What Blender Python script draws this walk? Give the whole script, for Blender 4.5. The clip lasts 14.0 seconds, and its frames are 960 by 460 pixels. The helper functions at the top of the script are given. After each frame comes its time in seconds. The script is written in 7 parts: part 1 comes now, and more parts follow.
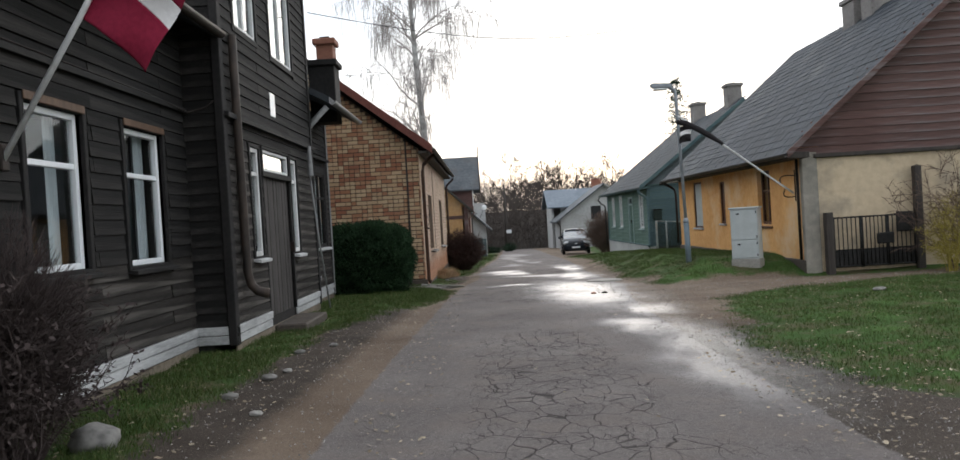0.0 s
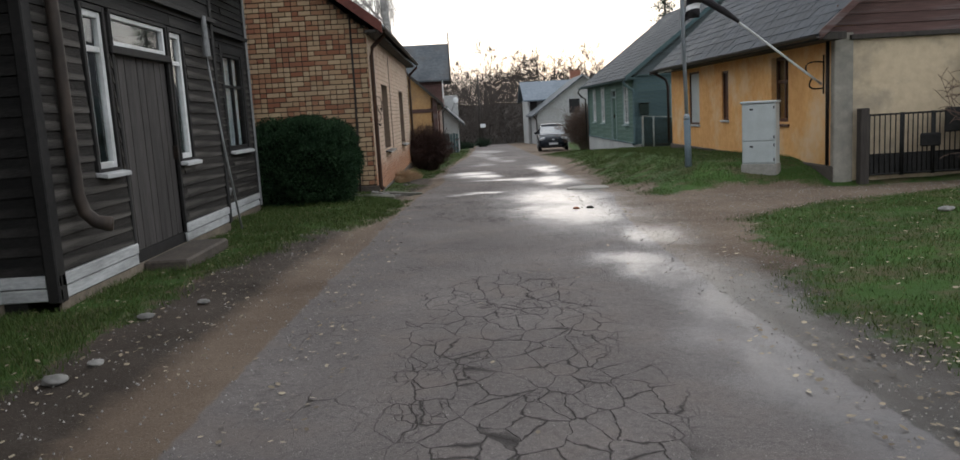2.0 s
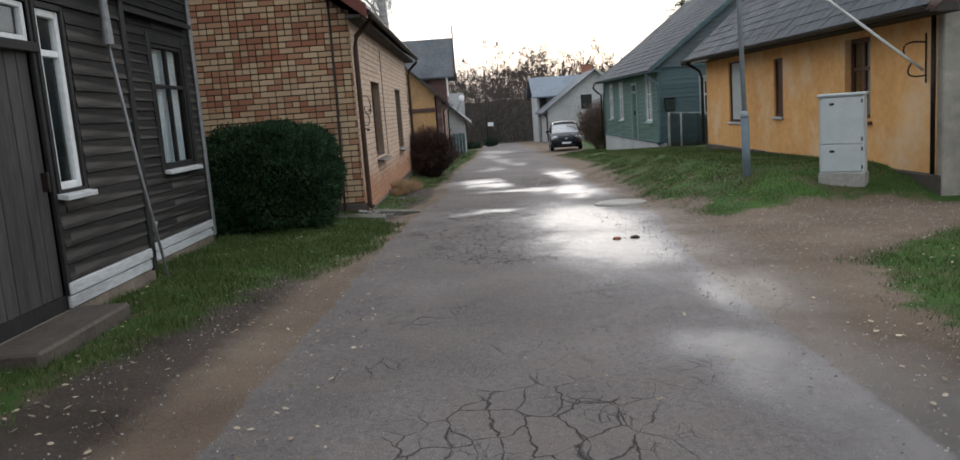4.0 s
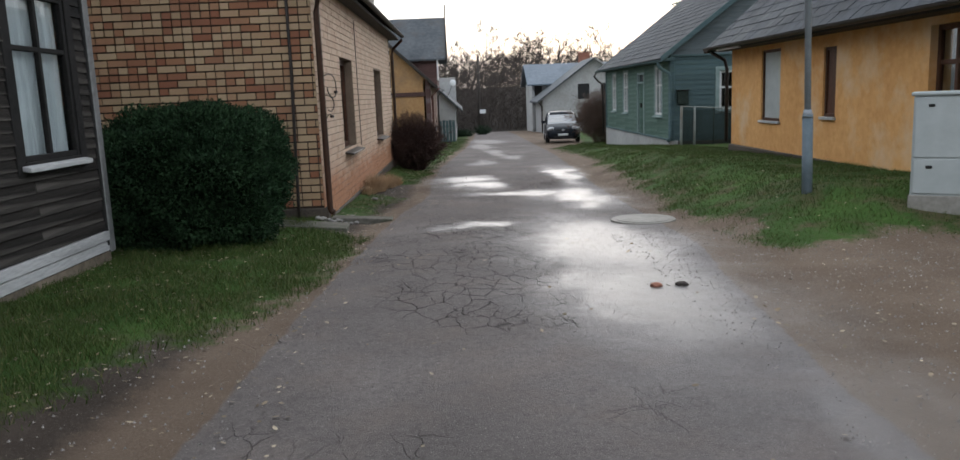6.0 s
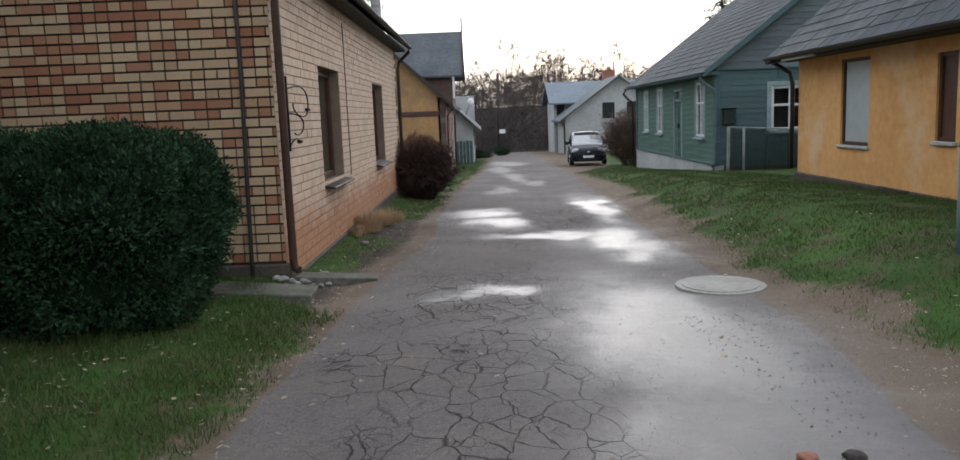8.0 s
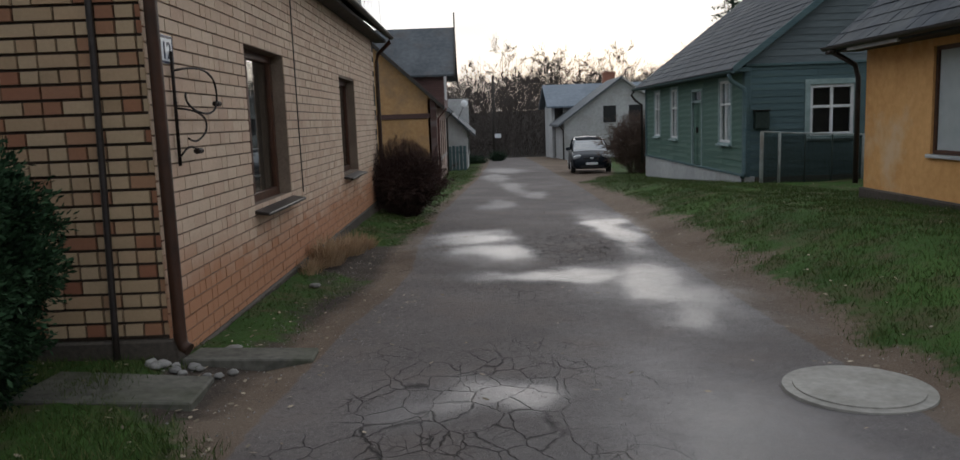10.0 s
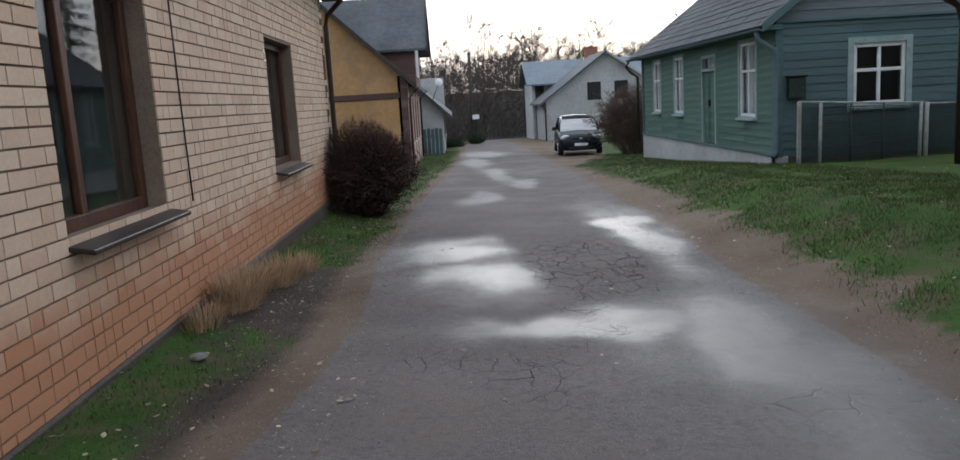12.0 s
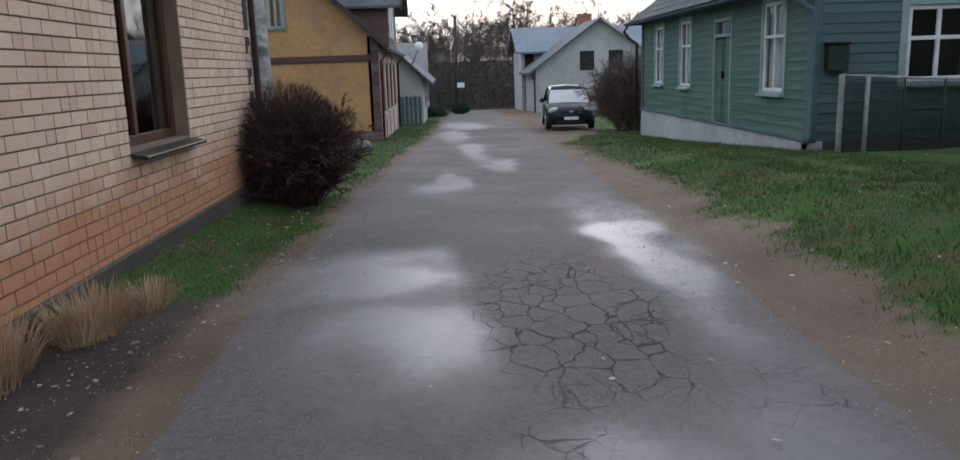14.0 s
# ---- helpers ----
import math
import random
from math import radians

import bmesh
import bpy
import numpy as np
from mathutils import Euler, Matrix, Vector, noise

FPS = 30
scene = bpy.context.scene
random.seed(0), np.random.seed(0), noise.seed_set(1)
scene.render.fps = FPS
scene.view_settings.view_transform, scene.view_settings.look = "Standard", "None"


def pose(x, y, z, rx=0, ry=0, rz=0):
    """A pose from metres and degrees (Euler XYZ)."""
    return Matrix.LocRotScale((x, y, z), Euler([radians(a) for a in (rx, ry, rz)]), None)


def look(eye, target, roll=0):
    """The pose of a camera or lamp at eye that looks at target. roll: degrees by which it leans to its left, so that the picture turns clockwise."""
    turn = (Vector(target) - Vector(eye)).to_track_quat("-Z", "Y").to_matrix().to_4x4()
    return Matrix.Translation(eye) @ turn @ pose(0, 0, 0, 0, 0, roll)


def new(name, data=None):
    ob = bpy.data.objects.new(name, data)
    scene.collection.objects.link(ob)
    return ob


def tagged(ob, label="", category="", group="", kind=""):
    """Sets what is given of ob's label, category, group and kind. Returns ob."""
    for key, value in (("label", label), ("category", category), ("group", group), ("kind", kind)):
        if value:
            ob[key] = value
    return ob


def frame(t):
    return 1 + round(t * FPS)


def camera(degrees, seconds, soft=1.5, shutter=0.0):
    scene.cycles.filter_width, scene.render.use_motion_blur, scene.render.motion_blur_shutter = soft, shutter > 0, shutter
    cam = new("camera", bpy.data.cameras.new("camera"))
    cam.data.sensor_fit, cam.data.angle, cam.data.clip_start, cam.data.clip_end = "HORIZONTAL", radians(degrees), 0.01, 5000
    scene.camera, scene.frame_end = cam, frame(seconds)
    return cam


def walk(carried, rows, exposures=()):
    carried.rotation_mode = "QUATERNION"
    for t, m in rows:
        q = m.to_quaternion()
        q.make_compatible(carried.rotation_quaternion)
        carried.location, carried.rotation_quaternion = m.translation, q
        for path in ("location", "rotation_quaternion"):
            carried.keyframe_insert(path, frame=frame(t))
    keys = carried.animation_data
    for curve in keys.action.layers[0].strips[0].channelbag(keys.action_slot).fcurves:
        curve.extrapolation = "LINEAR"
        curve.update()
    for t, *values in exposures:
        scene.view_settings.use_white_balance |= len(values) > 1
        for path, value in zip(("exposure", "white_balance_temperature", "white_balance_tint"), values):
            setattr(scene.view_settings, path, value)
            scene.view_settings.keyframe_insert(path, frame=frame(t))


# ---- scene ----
cam = camera(62.2, 14.0)
PATH = [
    (0, (-0.748, 0.385, 1.45), (-0.764, 2.385, 1.426), -3.5),
    (0.5, (-0.684, 1.211, 1.455), (-0.71, 3.208, 1.356), -4.7),
    (1, (-0.616, 1.923, 1.462), (-0.621, 3.914, 1.272), -3.3),
    (1.5, (-0.493, 2.643, 1.482), (-0.459, 4.626, 1.222), -5.3),
    (2, (-0.457, 3.366, 1.478), (-0.429, 5.344, 1.185), -3.3),
    (2.5, (-0.392, 4.095, 1.442), (-0.38, 6.065, 1.096), -4.7),
    (3, (-0.446, 4.854, 1.492), (-0.44, 6.832, 1.195), -4.4),
    (5.5, (-0.31, 8.248, 1.542), (-0.299, 10.223, 1.229), -3.9),
    (6, (-0.335, 8.95, 1.537), (-0.303, 10.922, 1.204), -2.3),
    (6.5, (-0.273, 9.664, 1.51), (-0.251, 11.639, 1.197), -3.5),
    (7, (-0.254, 10.355, 1.535), (-0.218, 12.334, 1.247), -2.5),
    (7.5, (-0.215, 11.052, 1.51), (-0.216, 13.032, 1.229), -3.2),
    (8, (-0.212, 11.83, 1.527), (-0.228, 13.809, 1.243), -2.3),
    (10.5, (-0.17, 15.559, 1.446), (-0.172, 17.54, 1.173), -2.1),
    (11, (-0.263, 16.41, 1.412), (-0.306, 18.378, 1.055), -3.1),
    (11.5, (-0.268, 17.152, 1.38), (-0.338, 19.112, 0.987), -3.5),
    (12, (-0.182, 17.934, 1.348), (-0.135, 19.908, 1.028), -3.4),
    (12.5, (-0.093, 18.59, 1.312), (-0.069, 20.57, 1.029), -2.4),
    (13, (0.009, 19.309, 1.269), (0.112, 21.28, 0.948), -2.9),
    (13.5, (0.217, 19.892, 1.26), (0.323, 21.866, 0.955), -1.4),
    (14, (0.278, 20.736, 1.243), (0.351, 22.696, 0.847), -1.9),
]
walk(cam, [(t, look(eye, target, roll)) for t, eye, target, roll in PATH],
     exposures=[(0.0, 0.05, 6500, 10), (1.0, -0.1, 6550, 10), (2.0, -0.1, 6520, 10), (3.0, 0.12, 6450, 10), (6.0, 0.04, 6350, 10), (8.0, 0.14, 6250, 10), (9.2, -0.3, 6300, 10), (10.4, -0.7, 6350, 10), (11.2, -0.2, 6250, 10), (12.5, -0.05, 5950, 10), (14.0, -0.05, 5900, 11)])

# ---- world and light ----
world = bpy.data.worlds.new("overcast_evening")
scene.world = world
world.use_nodes = True
wn, wl = world.node_tree.nodes, world.node_tree.links
wn.clear()
SUN_EL, SUN_AZ = radians(9), radians(8)
sky = wn.new("ShaderNodeTexSky")
sky.sky_type = 'NISHITA'
sky.sun_disc = False
sky.sun_elevation = SUN_EL
sky.sun_rotation = SUN_AZ
sky.air_density = 1.0
sky.dust_density = 2.0
bg_sky = wn.new("ShaderNodeBackground")
bg_sky.inputs["Strength"].default_value = 0.15
wl.new(sky.outputs[0], bg_sky.inputs["Color"])
# cloud deck: soft white layer with bluish thicker parts
wtc = wn.new("ShaderNodeTexCoord")
wmap = wn.new("ShaderNodeMapping")
wmap.inputs["Scale"].default_value = (1.2, 1.2, 4.0)
wmap.inputs["Location"].default_value = (0.35, 0.2, 0.1)
wnoise = wn.new("ShaderNodeTexNoise")
wnoise.inputs["Scale"].default_value = 2.2
wnoise.inputs["Detail"].default_value = 5
wramp = wn.new("ShaderNodeValToRGB")
wramp.color_ramp.elements[0].position, wramp.color_ramp.elements[0].color = 0.36, (0.62, 0.69, 0.78, 1)
wramp.color_ramp.elements[1].position, wramp.color_ramp.elements[1].color = 0.60, (0.94, 0.97, 1.0, 1)
bg_cloud = wn.new("ShaderNodeBackground")
bg_cloud.inputs["Strength"].default_value = 1.75
wl.new(wtc.outputs["Generated"], wmap.inputs["Vector"])
wl.new(wmap.outputs[0], wnoise.inputs["Vector"])
wl.new(wnoise.outputs["Fac"], wramp.inputs["Fac"])
wl.new(wramp.outputs["Color"], bg_cloud.inputs["Color"])
wmix = wn.new("ShaderNodeMixShader")
wmix.inputs[0].default_value = 0.9
wout = wn.new("ShaderNodeOutputWorld")
wl.new(bg_sky.outputs[0], wmix.inputs[1])
wl.new(bg_cloud.outputs[0], wmix.inputs[2])
wl.new(wmix.outputs[0], wout.inputs["Surface"])

sun_data = bpy.data.lights.new("sun", 'SUN')
sun_data.energy = 0.4
sun_data.angle = radians(25)
sun_data.color = (1.0, 0.95, 0.90)
sun = new("sun", sun_data)
sun.matrix_world = look((20 * math.sin(SUN_AZ), 20 * math.cos(SUN_AZ), 20 * math.tan(SUN_EL) + 2), (0, 0, 0))


# ---- materials ----
def nd(nt, kind, **values):
    n = nt.nodes.new(kind)
    for k, v in values.items():
        n.inputs[k.replace("_", " ")].default_value = v
    return n


def ramp(nt, fac, stops):
    r = nt.nodes.new("ShaderNodeValToRGB")
    while len(r.color_ramp.elements) < len(stops):
        r.color_ramp.elements.new(0.5)
    for e, (p, c) in zip(r.color_ramp.elements, stops):
        e.position = p
        e.color = (*c, 1) if len(c) == 3 else c
    nt.links.new(fac, r.inputs["Fac"])
    return r.outputs["Color"]


def mixc(nt, fac, a, b, mode='MIX'):
    m = nt.nodes.new("ShaderNodeMix")
    m.data_type, m.blend_type = 'RGBA', mode
    for sock, v in ((m.inputs[0], fac), (m.inputs[6], a), (m.inputs[7], b)):
        if isinstance(v, (int, float)):
            sock.default_value = v
        elif isinstance(v, tuple):
            sock.default_value = (*v, 1)
        else:
            nt.links.new(v, sock)
    return m.outputs[2]


def calc(nt, op, a, b=0.0, c=0.0, clamp=False):
    m = nt.nodes.new("ShaderNodeMath")
    m.operation, m.use_clamp = op, clamp
    for sock, v in zip(m.inputs, (a, b, c)):
        if isinstance(v, (int, float)):
            sock.default_value = v
        else:
            nt.links.new(v, sock)
    return m.outputs[0]


def coords(nt, scale=(1, 1, 1), rot=(0, 0, 0)):
    tc = nt.nodes.new("ShaderNodeTexCoord")
    mp = nt.nodes.new("ShaderNodeMapping")
    mp.inputs["Scale"].default_value = scale
    mp.inputs["Rotation"].default_value = rot
    nt.links.new(tc.outputs["Object"], mp.inputs["Vector"])
    return mp.outputs[0]


def noise_of(nt, vec, scale, detail=4, rough=0.55):
    n = nd(nt, "ShaderNodeTexNoise", Scale=scale, Detail=detail, Roughness=rough)
    nt.links.new(vec, n.inputs["Vector"])
    return n.outputs["Fac"]


def blank(name):
    m = bpy.data.materials.new(name)
    m.use_nodes = True
    nt = m.node_tree
    return m, nt, nt.nodes["Principled BSDF"]


def bumped(nt, bsdf, height, strength=0.3, distance=0.01):
    b = nd(nt, "ShaderNodeBump", Strength=strength, Distance=distance)
    nt.links.new(height, b.inputs["Height"])
    nt.links.new(b.outputs[0], bsdf.inputs["Normal"])


def surface(name, dark, light, grain=20, blotch=1.5, stretch=(1, 1, 1), rough=0.75, metal=0.0, bump=0.25,
            stain=None, stain_amount=0.5, per_piece=0.0, island=False, spec=0.25, dist=0.006):
    """Two scales of variation between a dark and a light tone, with optional stains and piece-by-piece change."""
    m, nt, b = blank(name)
    v = coords(nt, stretch)
    g = noise_of(nt, v, grain, 6)
    l = noise_of(nt, v, blotch, 4)
    f = calc(nt, 'ADD', calc(nt, 'MULTIPLY', g, 0.5), calc(nt, 'MULTIPLY', l, 0.5))
    col = ramp(nt, f, [(0.33, dark), (0.67, light)])
    if stain:
        s = noise_of(nt, coords(nt, stretch) if stretch != (1, 1, 1) else coords(nt), 0.9, 6, 0.65)
        s = calc(nt, 'MULTIPLY', ramp(nt, s, [(0.5, (0, 0, 0)), (0.66, (1, 1, 1))]), stain_amount)
        col = mixc(nt, s, col, stain)
    if per_piece:
        if island:
            rnd = nt.nodes.new("ShaderNodeNewGeometry").outputs["Random Per Island"]
        else:
            rnd = nt.nodes.new("ShaderNodeObjectInfo").outputs["Random"]
        val = calc(nt, 'ADD', calc(nt, 'MULTIPLY', rnd, per_piece), 1 - per_piece / 2)
        hsv = nt.nodes.new("ShaderNodeHueSaturation")
        nt.links.new(col, hsv.inputs["Color"])
        nt.links.new(val, hsv.inputs["Value"])
        col = hsv.outputs[0]
    nt.links.new(col, b.inputs["Base Color"])
    b.inputs["Roughness"].default_value = rough
    b.inputs["Metallic"].default_value = metal
    b.inputs["Specular IOR Level"].default_value = spec
    if bump:
        bumped(nt, b, g, bump, dist)
    return m


def glass(name, tint=(0.85, 0.9, 0.9), rough=0.02):
    m, nt, b = blank(name)
    b.inputs["Base Color"].default_value = (*tint, 1)
    b.inputs["Roughness"].default_value = rough
    b.inputs["Transmission Weight"].default_value = 1.0
    b.inputs["IOR"].default_value = 1.3
    return m


def brick_mat(name, stops, island, soot=0.0, low_red=False):
    m, nt, b = blank(name)
    if island:
        rnd = nt.nodes.new("ShaderNodeNewGeometry").outputs["Random Per Island"]
    else:
        rnd = nt.nodes.new("ShaderNodeObjectInfo").outputs["Random"]
    col = ramp(nt, rnd, stops)
    tc = nt.nodes.new("ShaderNodeNewGeometry").outputs["Position"]
    g = noise_of(nt, tc, 45, 5)
    l = noise_of(nt, tc, 1.2, 5)
    col = mixc(nt, calc(nt, 'MULTIPLY', g, 0.35), col, (0.13, 0.07, 0.045), 'MIX')
    col = mixc(nt, calc(nt, 'MULTIPLY', ramp(nt, l, [(0.45, (0, 0, 0)), (0.7, (1, 1, 1))]), soot), col, (0.10, 0.07, 0.055))
    if low_red:
        # splash zone above the plinth: reddish weathered faces with an uneven upper border
        sep = nt.nodes.new("ShaderNodeSeparateXYZ")
        nt.links.new(tc, sep.inputs[0])
        edge = calc(nt, 'ADD', sep.outputs[2], calc(nt, 'MULTIPLY', noise_of(nt, tc, 1.3, 6, 0.65), -0.75))
        edge = calc(nt, 'ADD', edge, calc(nt, 'MULTIPLY', rnd, 0.25))
        fac = ramp(nt, edge, [(0.0, (0.95, 0.95, 0.95)), (0.42, (0, 0, 0))])
        col = mixc(nt, fac, col, (0.42, 0.19, 0.095))
    nt.links.new(col, b.inputs["Base Color"])
    b.inputs["Roughness"].default_value = 0.85
    bumped(nt, b, g, 0.35, 0.006)
    return m


GABLE_STOPS = [(0.0, (0.38, 0.26, 0.15)), (0.32, (0.50, 0.365, 0.225)), (0.55, (0.42, 0.27, 0.155)), (0.70, (0.33, 0.155, 0.08)), (0.86, (0.27, 0.10, 0.052)), (1.0, (0.37, 0.20, 0.11))]
SIDE_STOPS = [(0.0, (0.66, 0.48, 0.35)), (0.5, (0.74, 0.57, 0.42)), (0.8, (0.62, 0.43, 0.31)), (1.0, (0.70, 0.51, 0.37))]
M_brick_gable = brick_mat("brick_mixed", GABLE_STOPS, False, 0.2)
M_brick_gable_i = brick_mat("brick_mixed_joined", GABLE_STOPS, True, 0.2)
M_brick_side = brick_mat("brick_buff", SIDE_STOPS, False, 0.12, True)
M_brick_side_i = brick_mat("brick_buff_joined", SIDE_STOPS, True, 0.12, True)
M_mortar = surface("mortar", (0.03, 0.021, 0.016), (0.075, 0.052, 0.038), 60, 2, bump=0.4)
M_mortar_side = surface("pale_mortar", (0.13, 0.095, 0.07), (0.25, 0.185, 0.14), 60, 2, bump=0.4)
M_old_metal = surface("weathered_sheet_metal", (0.055, 0.062, 0.070), (0.115, 0.125, 0.136), 6, 0.8, rough=0.7, metal=0.1, bump=0.1, stain=(0.10, 0.085, 0.075), stain_amount=0.5)
M_plinth = surface("plinth_concrete", (0.035, 0.030, 0.026), (0.11, 0.088, 0.072), 30, 1.2, bump=0.5, stain=(0.07, 0.06, 0.045))
M_tar_wood = surface("tarred_board", (0.0035, 0.0032, 0.0032), (0.016, 0.0145, 0.0135), 14, 1.1, (1, 0.25, 6), rough=0.85, bump=0.7, per_piece=0.6, stain=(0.06, 0.055, 0.05), stain_amount=0.4, dist=0.01)
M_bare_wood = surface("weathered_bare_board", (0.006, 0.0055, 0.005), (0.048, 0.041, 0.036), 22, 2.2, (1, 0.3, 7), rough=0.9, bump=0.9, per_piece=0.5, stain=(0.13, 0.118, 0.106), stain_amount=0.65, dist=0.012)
M_found = surface("flaking_foundation", (0.10, 0.082, 0.064), (0.26, 0.21, 0.16), 20, 1.4, bump=0.5, stain=(0.06, 0.052, 0.04), stain_amount=0.6)
M_tar_plain = surface("tarred_timber", (0.007, 0.0065, 0.0065), (0.022, 0.020, 0.019), 18, 2, rough=0.75, bump=0.5)
M_door_wood = surface("weathered_door_board", (0.026, 0.023, 0.022), (0.066, 0.059, 0.056), 12, 1.4, (3, 3, 0.4), bump=0.6, per_piece=0.25)
M_white_paint = surface("old_white_paint", (0.50, 0.50, 0.50), (0.72, 0.72, 0.71), 25, 2, rough=0.6, stain=(0.26, 0.25, 0.23), stain_amount=0.5)
M_white_board = surface("dirty_white_board", (0.30, 0.30, 0.30), (0.56, 0.56, 0.56), 18, 1.6, (1, 0.4, 3), rough=0.65, stain=(0.13, 0.13, 0.12), stain_amount=0.6)
M_upvc = surface("white_plastic", (0.72, 0.74, 0.76), (0.82, 0.83, 0.84), 8, 1, rough=0.35, bump=0.02)
M_brown_wood = surface("brown_window_wood", (0.045, 0.020, 0.012), (0.11, 0.048, 0.028), 16, 2, (3, 3, 0.5), rough=0.5, bump=0.3)
M_tan_wood = surface("brown_casing_wood", (0.075, 0.042, 0.026), (0.15, 0.088, 0.055), 16, 2, (1, 1, 0.4), rough=0.6)
M_glass = glass("window_glass")
M_curtain = surface("white_curtain", (0.48, 0.50, 0.52), (0.72, 0.74, 0.75), 10, 3, (6, 6, 0.3), rough=0.9, bump=0.6)
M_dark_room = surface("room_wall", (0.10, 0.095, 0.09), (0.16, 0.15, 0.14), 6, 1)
M_zinc = surface("zinc_sheet", (0.20, 0.22, 0.24), (0.34, 0.36, 0.38), 12, 1.5, rough=0.45, metal=0.6, bump=0.1)
M_gutter = surface("painted_gutter", (0.016, 0.013, 0.012), (0.045, 0.034, 0.030), 20, 2, rough=0.45, bump=0.15)
M_rust_pipe = surface("rusty_downpipe", (0.020, 0.018, 0.017), (0.07, 0.052, 0.042), 10, 2.5, (1, 1, 0.5), rough=0.6, metal=0.3, stain=(0.11, 0.042, 0.02), stain_amount=0.7)
M_rust_brown = surface("rust_brown_pipe", (0.018, 0.011, 0.008), (0.06, 0.028, 0.016), 12, 2.5, (1, 1, 0.5), rough=0.55, stain=(0.085, 0.03, 0.014), stain_amount=0.6)
M_grey_pipe = surface("grey_downpipe", (0.15, 0.15, 0.15), (0.30, 0.30, 0.30), 14, 2, rough=0.55, metal=0.4)
M_red_verge = surface("dark_red_verge", (0.075, 0.024, 0.018), (0.15, 0.048, 0.036), 14, 1.5, rough=0.6)
M_red_brick = surface("red_chimney_brick", (0.20, 0.085, 0.058), (0.32, 0.145, 0.10), 20, 4, bump=0.5)
M_grey_brick = surface("sooty_chimney_render", (0.13, 0.12, 0.115), (0.24, 0.225, 0.21), 14, 2, bump=0.5)
M_slate = surface("grey_slate", (0.016, 0.021, 0.028), (0.044, 0.052, 0.064), 10, 0.7, rough=0.75, bump=0.3, per_piece=0.4, stain=(0.085, 0.09, 0.088), stain_amount=0.5)
M_slate_i = surface("grey_slate_joined", (0.016, 0.021, 0.028), (0.044, 0.052, 0.064), 10, 0.7, rough=0.75, bump=0.3, per_piece=0.4, island=True, stain=(0.085, 0.09, 0.088), stain_amount=0.5)
M_ochre = surface("ochre_render", (0.58, 0.29, 0.10), (0.76, 0.43, 0.175), 9, 0.8, rough=0.9, bump=0.35, stain=(0.70, 0.52, 0.33), stain_amount=0.75)
M_ochre_far = surface("ochre_render_worn", (0.30, 0.165, 0.072), (0.45, 0.27, 0.13), 7, 0.6, rough=0.9, bump=0.3, stain=(0.22, 0.15, 0.10), stain_amount=0.6)
M_beige = surface("beige_render", (0.40, 0.315, 0.215), (0.56, 0.45, 0.315), 8, 0.7, rough=0.9, bump=0.4, stain=(0.24, 0.21, 0.17), stain_amount=0.8)
M_grey_render = surface("grey_render", (0.19, 0.175, 0.15), (0.34, 0.31, 0.265), 8, 0.9, rough=0.9, bump=0.45, stain=(0.13, 0.125, 0.11), stain_amount=0.7)
M_pale_render = surface("pale_grey_render", (0.29, 0.29, 0.29), (0.43, 0.43, 0.425), 6, 0.5, rough=0.9, stain=(0.28, 0.27, 0.25), stain_amount=0.6)
M_pink_render = surface("pinkish_render", (0.44, 0.33, 0.28), (0.60, 0.48, 0.42), 6, 0.8, rough=0.9, stain=(0.26, 0.17, 0.13), stain_amount=0.6)
M_red_board = surface("weathered_red_board", (0.062, 0.036, 0.032), (0.14, 0.075, 0.066), 12, 0.9, (0.3, 1, 5), bump=0.5, per_piece=0.4, stain=(0.17, 0.155, 0.155), stain_amount=0.85)
M_green_board = surface("green_painted_board", (0.044, 0.088, 0.070), (0.084, 0.148, 0.120), 12, 0.9, (1, 0.3, 5), bump=0.3, per_piece=0.15, stain=(0.14, 0.19, 0.155), stain_amount=0.45)
M_blue_board = surface("faded_bluegreen_board", (0.042, 0.077, 0.084), (0.102, 0.148, 0.158), 12, 0.9, (0.3, 1, 5), bump=0.3, per_piece=0.22, stain=(0.06, 0.095, 0.085), stain_amount=0.7)
M_grey_board = surface("silvered_board", (0.075, 0.092, 0.098), (0.15, 0.172, 0.18), 12, 0.9, (0.3, 1, 5), bump=0.3, per_piece=0.2)
M_pale_green = surface("pale_green_paint", (0.17, 0.235, 0.23), (0.30, 0.37, 0.365), 14, 2, rough=0.65, stain=(0.16, 0.22, 0.19), stain_amount=0.5)
M_concrete = surface("concrete", (0.20, 0.19, 0.17), (0.34, 0.32, 0.29), 22, 1.6, bump=0.5, stain=(0.10, 0.10, 0.075), stain_amount=0.5)
M_slab = surface("mossy_concrete", (0.060, 0.058, 0.048), (0.155, 0.145, 0.122), 16, 2, bump=0.5, stain=(0.045, 0.055, 0.025), stain_amount=0.6)
M_stone = surface("field_stone", (0.11, 0.105, 0.10), (0.30, 0.285, 0.265), 12, 3, bump=0.5, per_piece=0.5, stain=(0.12, 0.12, 0.10))
M_iron = surface("wrought_iron", (0.012, 0.010, 0.009), (0.04, 0.03, 0.026), 20, 4, rough=0.55, metal=0.7)
M_fence_iron = surface("dark_fence_iron", (0.010, 0.010, 0.010), (0.032, 0.030, 0.029), 14, 3, rough=0.6, metal=0.4)
